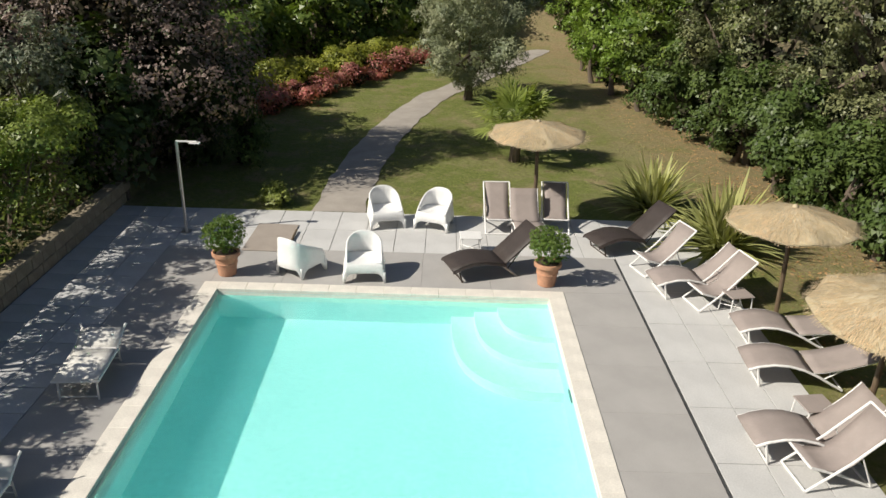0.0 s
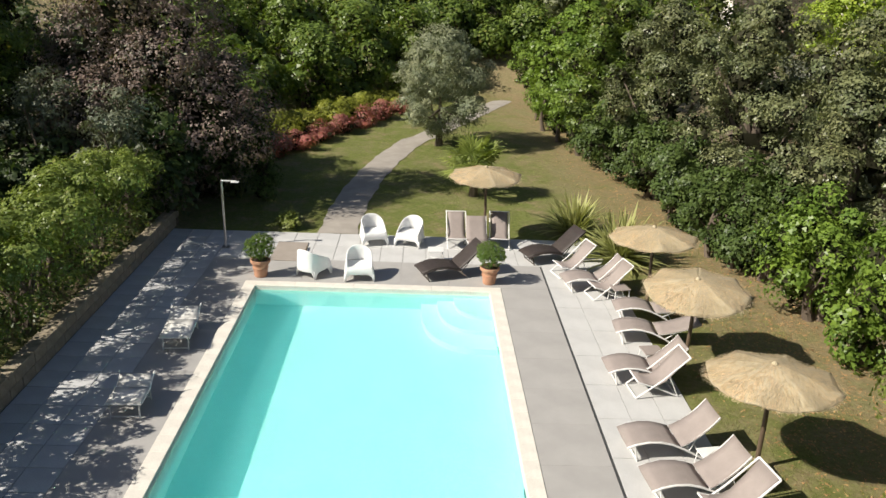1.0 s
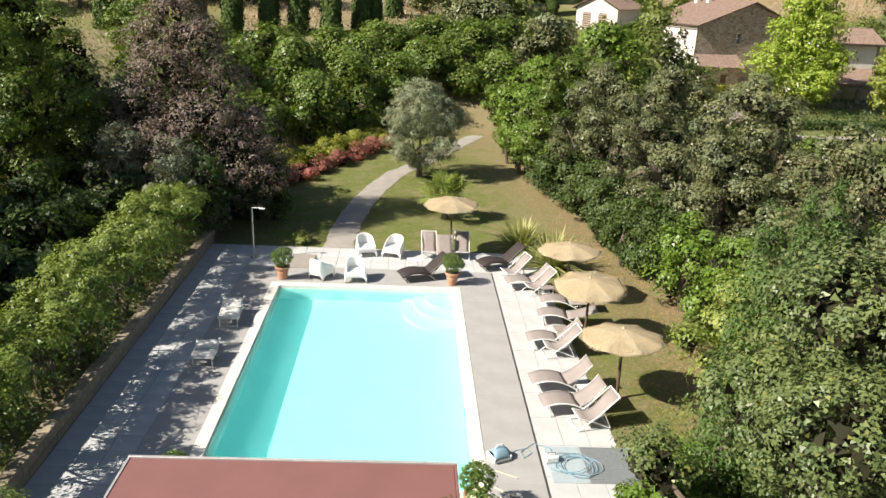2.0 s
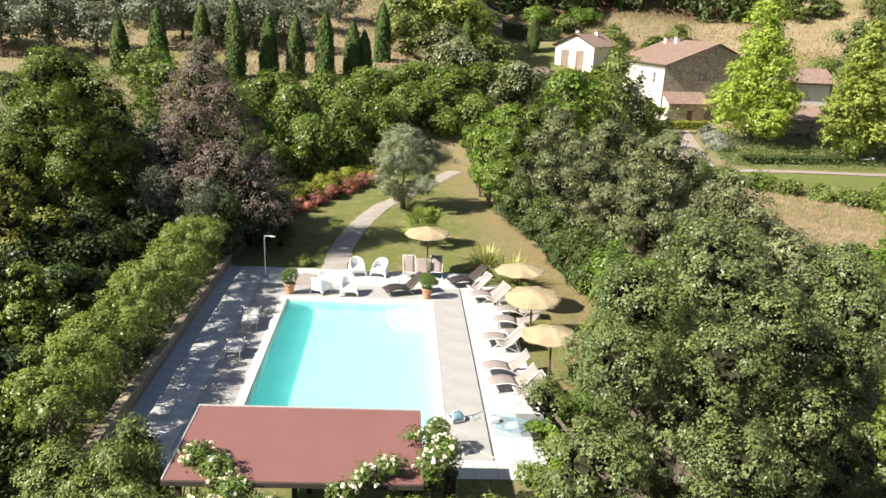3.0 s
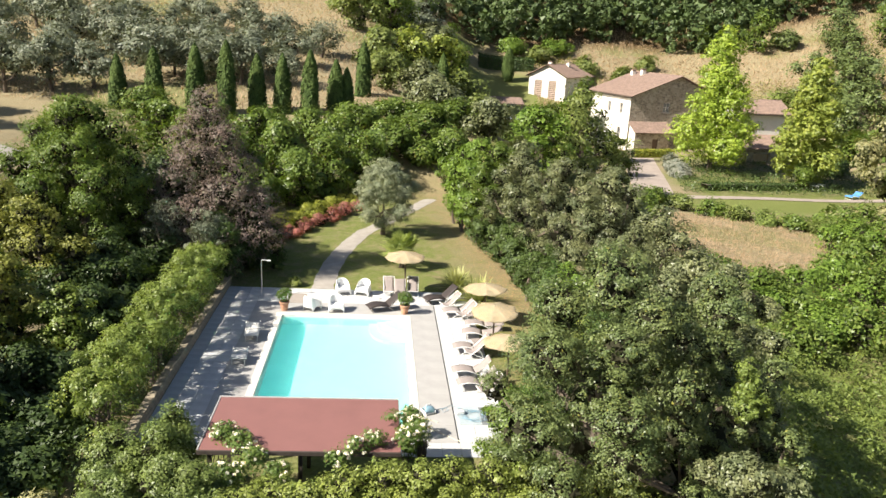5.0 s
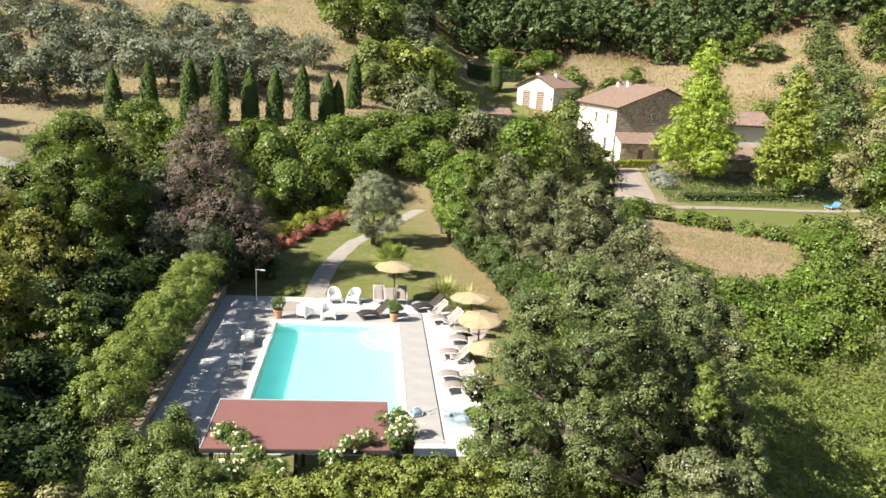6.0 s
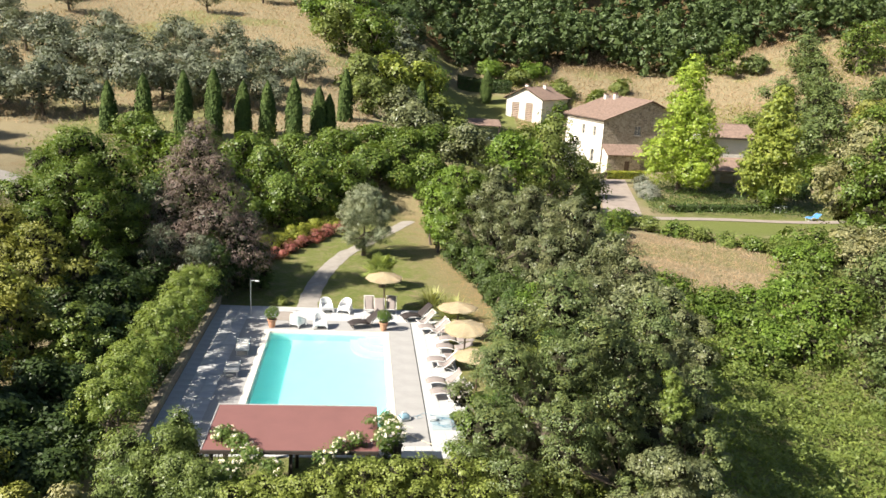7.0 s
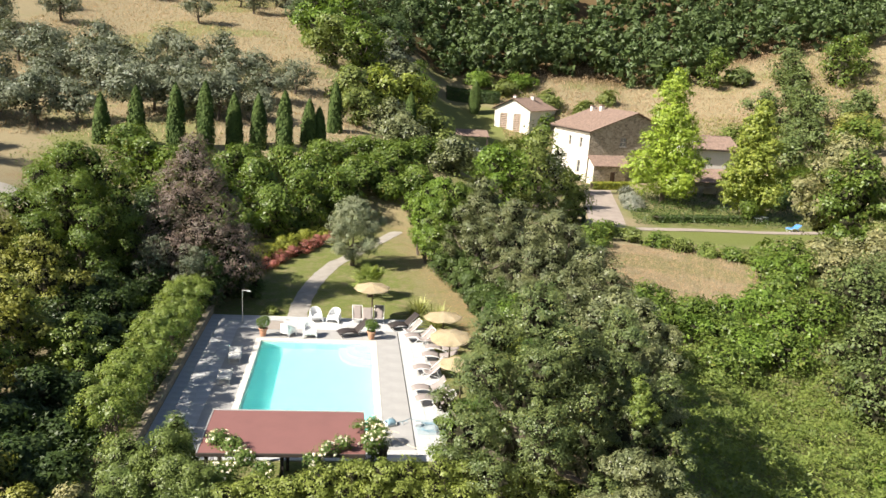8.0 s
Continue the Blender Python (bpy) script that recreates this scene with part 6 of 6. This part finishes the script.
def facade(width, outline, holes, mat, name, parent):
    """A wall in the plane y = 0 (outside towards -y), x from 0 to width, its top given by outline(x); openings go through it."""
    xs = sorted({0.0, width, width / 2} | {v for h in holes for v in (h[0], h[1])})
    zs = sorted({-3.0} | {v for h in holes for v in (h[2], h[3])})
    s = Shape()

    def hole(x, z):
        return any(h[0] < x < h[1] and h[2] < z < h[3] for h in holes)

    for y, turn in ((0.0, False), (THICK, True)):
        for a, b in zip(xs, xs[1:]):
            for k, z0 in enumerate(zs):
                top = zs[k + 1] if k + 1 < len(zs) else None
                za, zb = (top, top) if top is not None else (outline(a), outline(b))
                if top is not None and hole((a + b) / 2, (z0 + top) / 2):
                    continue
                quad = [(a, y, z0), (b, y, z0), (b, y, zb), (a, y, za)]
                s.add(quad[::-1] if turn else quad, [(0, 1, 2, 3)])
    for x0, x1, z0, z1 in holes:
        s.add([(x0, 0, z0), (x1, 0, z0), (x1, 0, z1), (x0, 0, z1), (x0, THICK, z0), (x1, THICK, z0), (x1, THICK, z1), (x0, THICK, z1)],
              [(0, 4, 5, 1), (1, 5, 6, 2), (2, 6, 7, 3), (3, 7, 4, 0)])
    return part(name, s, mat, parent)


def window(x0, x1, z0, z1, wall):
    t = 0.09
    fr = Shape().box(x0, x0 + t, 0.16, 0.24, z0, z1).box(x1 - t, x1, 0.16, 0.24, z0, z1).box(x0 + t, x1 - t, 0.16, 0.24, z1 - t, z1).box(x0 + t, x1 - t, 0.16, 0.24, z0, z0 + t)
    mid = (x0 + x1) / 2
    fr.box(mid - 0.04, mid + 0.04, 0.17, 0.23, z0 + t, z1 - t)
    fr.box(x0 + t, mid - 0.04, 0.18, 0.22, (z0 + z1) / 2 - 0.03, (z0 + z1) / 2 + 0.03).box(mid + 0.04, x1 - t, 0.18, 0.22, (z0 + z1) / 2 - 0.03, (z0 + z1) / 2 + 0.03)
    fr.box(x0 - 0.08, x1 + 0.08, -0.07, 0.12, z0 - 0.1, z0 - 0.004)
    w = part("window", fr, FRAME_WHITE, wall)
    part("pane", Shape().box(x0 + t, x1 - t, 0.195, 0.205, z0 + t, z1 - t), WINDOW_GLASS, w)
    return w


def tiled_slope(p0, p1, p2, p3, name, parent, pitch=0.32):
    """A roof slope of rounded tile columns from the ridge p0-p1 down to the eave p3-p2."""
    p0, p1, p2, p3 = (Vector(p) for p in (p0, p1, p2, p3))
    n = max(4, int((p1 - p0).length / pitch))
    up = (p1 - p0).cross(p3 - p0).normalized()
    if up.z < 0:
        up = -up
    rows = []
    for i in range(n * 4 + 1):
        u = i / (n * 4)
        bump = 0.07 * abs(math.sin(math.pi * i / 4)) ** 0.8
        top, low = p0.lerp(p1, u), p3.lerp(p2, u)
        rows.append([tuple(top.lerp(low, v) + up * (bump + 0.02 * ((k % 2)))) for k, v in enumerate(np.linspace(0, 1, 9))])
    ob = part(name, Shape().strip(rows, lambda q: q), ROOF_TILE, parent)
    return solid(ob, 0.12)


def house(label, corner, turn, w, d, eave, ridge, gable_mat, side_mat, gable_holes, side_holes, chimneys=()):
    """Corner: where the gable wall (along local +x) meets the long side wall (along local +y, seen from -x)."""
    ob = thing("house", label, "house", pose(*corner, 0, 0, turn))
    peak = lambda x: eave + (ridge - eave) * (1 - abs(x - w / 2) / (w / 2))
    g = facade(w, peak, gable_holes, gable_mat, "gable_wall", ob)
    for h in gable_holes:
        if h[3] - h[2] < 2.0:
            window(*h, g)
    back = facade(w, peak, [], gable_mat, "gable_wall", ob)
    back.matrix_basis = pose(w, d, 0, 0, 0, 180)
    s = facade(d - 2 * THICK, lambda x: eave - 0.05, side_holes, side_mat, "side_wall", ob)
    s.matrix_basis = pose(0, d - THICK, 0, 0, 0, -90)
    for h in side_holes:
        window(*h, s)
    e = facade(d - 2 * THICK, lambda x: eave - 0.05, [], side_mat, "side_wall", ob)
    e.matrix_basis = pose(w, THICK, 0, 0, 0, 90)
    k, o = (ridge - eave) / (w / 2), 0.55
    tiled_slope((w / 2, -o, ridge + 0.12), (w / 2, d + o, ridge + 0.12), (-o, d + o, eave - k * o + 0.12), (-o, -o, eave - k * o + 0.12), "roof", ob)
    tiled_slope((w / 2, -o, ridge + 0.12), (w / 2, d + o, ridge + 0.12), (w + o, d + o, eave - k * o + 0.12), (w + o, -o, eave - k * o + 0.12), "roof", ob)
    part("ridge", Shape().tube([(w / 2, -o, ridge + 0.16), (w / 2, d + o, ridge + 0.16)], 0.14, 8), ROOF_TILE, ob)
    part("gutter", Shape().tube([(-o - 0.06, -o, eave - k * o + 0.02), (-o - 0.06, d + o, eave - k * o + 0.02)], 0.08, 6), DARK_WOOD, ob)
    for x, y, h in chimneys:
        z = peak(x)
        c = part("chimney", Shape().box(x - 0.35, x + 0.35, y - 0.35, y + 0.35, z - 0.4, z + h, 0.02), side_mat, ob)
        part("chimney_cap", Shape().box(x - 0.45, x + 0.45, y - 0.45, y + 0.45, z + h + 0.12, z + h + 0.24, 0.03).box(x - 0.3, x + 0.3, y - 0.3, y + 0.3, z + h, z + h + 0.12), ROOF_TILE, c)
    return ob


farm = house("two-storey rubble-stone farmhouse with white side and terracotta roof", (45.3, 87.9, -2.4), 14, 17.0, 13.5, 8.7, 12.0, STONEWORK, RENDER_WHITE,
             [(5.9, 7.2, 6.2, 7.8)], [(9.4, 10.4, 5.6, 7.3), (5.6, 6.6, 5.6, 7.3), (9.2, 10.4, 1.2, 3.4)], [(7.4, 9.5, 1.0), (7.0, 12.0, 0.9)])
annex = thing("house", "low stone lean-to with tiled roof beside the farmhouse", "house", pose(45.8, 86.1, -2.4, 0, 0, 14))
f = facade(6.5, lambda x: 2.9, [(3.4, 4.4, -3.0, 2.0)], STONEWORK, "front_wall", annex)
part("door", Shape().box(3.41, 4.39, 0.2, 0.26, -1.0, 1.99), DOOR_BROWN, f)
sw = Shape().add([(0, 0, -3), (0, 1.9, -3), (0, 1.9, 4.3), (0, 0, 2.9), (THICK, 0, -3), (THICK, 1.9, -3), (THICK, 1.9, 4.3), (THICK, 0, 2.9)], [(0, 3, 2, 1), (4, 5, 6, 7), (3, 7, 6, 2)])
w = part("side_wall", sw, RENDER_WHITE, annex)
w.location.x = -0.004
tiled_slope((-0.4, 1.95, 4.6), (7.0, 1.95, 4.6), (7.0, -0.5, 3.0), (-0.4, -0.5, 3.0), "roof", annex)

white = house("white plastered house with brick grilles and terracotta roof", (36.6, 133.0, -0.5), -33, 8.4, 18.0, 7.6, 9.8, RENDER_WHITE, RENDER_WHITE,
              [(1.4, 3.1, 1.0, 6.6), (4.6, 6.3, 1.0, 6.6)], [], [(3.6, 2.5, 0.9), (5.0, 10.0, 1.0)])
for x0, x1 in ((1.4, 3.1), (4.6, 6.3)):
    for i in range(14):
        part("grille_brick", Shape().box(x0 + 0.01, x1 - 0.01, 0.1, 0.26, 1.1 + i * 0.395, 1.32 + i * 0.395), BRICK_GRILLE, white)
low = house("low stone farm building with terracotta roof behind the maples", (67.5, 80.0, -3.0), 97, 6.0, 9.0, 8.3, 9.9, RENDER_WHITE, RENDER_WHITE, [], [(3.2, 4.0, 5.9, 6.7)], [(1.0, 7.6, 1.4)])
porch = thing("house", "low tiled porch roof along the farm building", "house", pose(56.5, 75.2, -3.0, 0, 0, 7))
f = facade(12.0, lambda x: 3.0, [(1.2, 3.4, -3.0, 2.4), (4.4, 7.0, -3.0, 2.4), (8.2, 10.8, -3.0, 2.4)], STONEWORK, "front_wall", porch)
tiled_slope((-0.5, 4.2, 5.2), (12.5, 4.2, 5.2), (12.5, -0.6, 3.2), (-0.5, -0.6, 3.2), "roof", porch)

# terrace west of the white house
ter = thing("garden_terrace", "low stone terrace wall with tiled shelter and pale benches", "terrace", pose(25.5, 103, land_z(25.5, 103)))
part("wall", Shape().box(-3, 5.5, -0.3, 0.3, -1.5, 1.4, 0.04), STONEWORK, ter)
part("floor", Shape().box(-3, 5.5, 0.3, 6, -1.5, 0.9), RENDER_WHITE, ter)
tiled_slope((-0.5, 9.0, 4.6), (6, 9.0, 4.6), (6, 5.5, 3.6), (-0.5, 5.5, 3.6), "roof", ter)
for x in (-0.2, 5.6):
    part("post", Shape().box(x - 0.12, x + 0.12, 5.6, 5.84, 0.9, 3.6), DARK_WOOD, ter)
for i in range(5):
    part("bench", Shape().box(-2.2 + i * 1.5, -1.2 + i * 1.5, 1.2, 1.7, 1.25, 1.35).box(-2.1 + i * 1.5, -1.3 + i * 1.5, 1.3, 1.6, 0.9, 1.25).box(-2.2 + i * 1.5, -1.2 + i * 1.5, 1.66, 1.72, 1.35, 1.9), WHITE_PLASTIC, ter)

CLIPPED = leaf_material("clipped_hedge_leaf", (0.02, 0.04, 0.01), (0.045, 0.08, 0.02), (0.08, 0.12, 0.03), 0.5, 0.2)


def clipped_hedge(label, a, b, width, height, mat, n, leaf):
    r = np.random.default_rng(int(a[0] * 10))
    a, b = Vector((*a, 0)), Vector((*b, 0))
    d = (b - a)
    side = Vector((-d.y, d.x, 0)).normalized() * width / 2
    u, w, h = r.random(n), r.uniform(-1, 1, n), r.random(n)
    face = r.integers(0, 3, n)
    w = np.where(face == 0, np.sign(w), w)
    h = np.where(face == 1, 1.0, h)
    w = np.where(face == 2, -1, w)
    x, y = a.x + d.x * u + side.x * w, a.y + d.y * u + side.y * w
    z = land(x, y) + h * height + r.normal(size=n) * leaf * 0.3
    nr = r.normal(size=(n, 3)) * 0.5 + np.stack([side.x * w, side.y * w, np.where(face == 1, 1.0, 0.2)], 1)
    ob = thing("hedge", label, "hedge", group="clipped hedges")
    c = Shape()
    c.strip(np.linspace(0, 1, 8), lambda q: [(a.x + d.x * q + side.x * s, a.y + d.y * q + side.y * s, land_z(a.x + d.x * q, a.y + d.y * q) + hh * height) for s, hh in ((-0.8, -0.2), (-0.8, 0.9), (0.8, 0.9), (0.8, -0.2))])
    part("hedge_core", c, BARK, ob)
    part("foliage", leaf_mesh("foliage", mat, np.stack([x, y, z], 1), nr, leaf, 0.6, r), None, ob)


clipped_hedge("long clipped dark green hedge behind the house lawn", (27, 147), (40, 147), 1.6, 2.6, CLIPPED, 5000, 0.35)
clipped_hedge("low clipped yellow-green hedge along the drive", (44.0, 80.6), (50.5, 81.5), 1.4, 1.1, L_GOLD, 2500, 0.25)
clipped_hedge("low clipped dark hedge along the house lawn", (44, 53.0), (58, 58.0), 1.4, 0.75, CLIPPED, 5000, 0.2)
clipped_hedge("low clipped hedge along the drive", (32.0, 47.4), (33.6, 51.5), 1.2, 1.2, CLIPPED, 1800, 0.22)
for x, y, top, r in ((59.3, 58.0, 0.6, 1.3),):
    rounded("bush", "round clipped bush on the house lawn", x, y, top, r, L_BAY, 3500, 0.2, low=-0.1, lobes=12, category="shrub")
for i, (x, y) in enumerate(((47.6, 74), (46.8, 70.5), (45.9, 67.5), (45.2, 64.5), (44.4, 61.5))):
    rounded("lavender", "grey-green lavender mound along the drive", x, y, land_z(x, y) + 1.0, 1.25, LAVENDER, 2000, 0.22, low=-0.1, lobes=10, group="lavender along the drive", category="shrub", trunk=(0.4, 0.03))

BLUE = plain("blue_fabric", (0.08, 0.25, 0.6), 0.7)
lounge = s_lounger("garden_lounger", "blue garden lounger on the house lawn", 0.45, BLUE, WHITE_METAL, 0.8)
lounge.matrix_basis = pose(62.4, 53.0, land_z(62.4, 53.0), 0, 0, 20) @ Matrix.Scale(1.25, 4)
WHITE_SET = "white garden furniture under the chestnut"
for x, y, a in ((60.5, 57.5, 0), (62.0, 58.5, 40)):
    c = copy_thing(bpy.data.objects["side_table"], pose(x, y, land_z(x, y), 0, 0, a) @ Matrix.Scale(2.0, 4))
    tagged(c, "white garden table under the trees", "table", WHITE_SET)


# ---- low wall of stone blocks west of the pool ----
def low_wall():
    wall = tagged(new("garden_wall"), "low retaining wall of tan stone blocks", "wall", kind="structure")
    core = Shape().box(-3.24, -3.03, -13.5, 4.1, -0.2, 0.44)
    part("core", core, GROUT, wall)
    meshes = [Shape().box(-0.02, 0.03, -w / 2, w / 2, 0, 0.215, 0.012).mesh("block", STONE) for w in (0.46, 0.38, 0.54)]
    cap = Shape().box(-0.16, 0.16, -0.245, 0.245, 0, 0.07, 0.012).mesh("cap_stone", STONE)
    r = random.Random(5)
    for row in range(2):
        y = -13.5
        while y < 4.0:
            k = r.randrange(3)
            w = (0.46, 0.38, 0.54)[k]
            b = part("block", meshes[k], None, wall)
            b.location = (-3.03 + r.uniform(-0.006, 0.008), y + w / 2, 0.0 + row * 0.222)
            y += w + 0.012
    y = -13.25
    while y < 4.1:
        c = part("cap_stone", cap, None, wall)
        c.location = (-3.13 + r.uniform(-0.006, 0.006), y, 0.445)
        y += 0.5


low_wall()


# ---- slabs, resin panels and coping ----
def lay(name, mat, x0, x1, y0, y1, nx, ny, gap, r, dip=0.002):
    w, d = (x1 - x0) / nx, (y1 - y0) / ny
    me = block_mesh(name, w - gap, d - gap, 0.045, mat, 0.002)
    for i in range(nx):
        for j in range(ny):
            b = part(name, me, None, pavement)
            b.location = (x0 + (i + 0.5) * w, y0 + (j + 0.5) * d, r.uniform(-dip, dip))


r = random.Random(9)
lay("slab", SLAB, -1.2, 7.9, 1.62, 3.85, 14, 2, 0.012, r)
lay("slab", SLAB, 7.9, 9.8, -13.5, 3.85, 3, 14, 0.012, r)
lay("slab", SLAB_SHADED, -3.0, -1.2, -13.5, 3.85, 3, 28, 0.014, r)
lay("slab", SLAB, -1.2, 7.9, -13.5, -12.58, 14, 1, 0.012, r)
lay("resin_panel", RESIN, -1.2, -0.004, -12.58, 0.0, 1, 10, 0.003, r, 0.0004)
lay("resin_panel", RESIN, 6.604, 7.85, -12.58, 0.0, 1, 10, 0.003, r, 0.0004)
lay("resin_panel", RESIN, -1.2, 7.85, 0.004, 1.62, 7, 1, 0.003, r, 0.0004)
lay("resin_panel", RESIN, 0.0, 6.6, -12.58, -11.904, 5, 1, 0.003, r, 0.0004)
drain = Shape().box(7.852, 7.898, -12.58, 1.62, -0.05, -0.012)
part("drain_bed", drain, DRAIN_DARK, pavement)
slat = Shape().box(-0.016, 0.016, -0.24, 0.24, -0.012, -0.004).mesh("drain_grate", STEEL_DARK)
y = -12.3
while y < 1.5:
    part("drain_grate", slat, None, pavement).location = (7.875, y, 0)
    y += 0.5

long_stone = Shape().box(-RIM / 2, RIM / 2, -0.2474, 0.2474, -0.05, 0.012, 0.004).mesh("coping_stone", COPING)
cross_stone = Shape().box(-0.2485, 0.2485, -RIM / 2, RIM / 2, -0.05, 0.012, 0.004).mesh("coping_stone", COPING)
n = 24
for i in range(n):
    y = PY0 + (i + 0.5) * (PY1 - PY0) / n
    for x in (PX0 + RIM / 2, PX1 - RIM / 2):
        part("coping_stone", long_stone, None, pool).location = (x, y, r.uniform(0, 0.002))
n = 12
for i in range(n):
    x = ix0 + (i + 0.5) * (ix1 - ix0) / n
    for y in (PY0 + RIM / 2, PY1 - RIM / 2):
        part("coping_stone", cross_stone, None, pool).location = (x, y, r.uniform(0, 0.002))
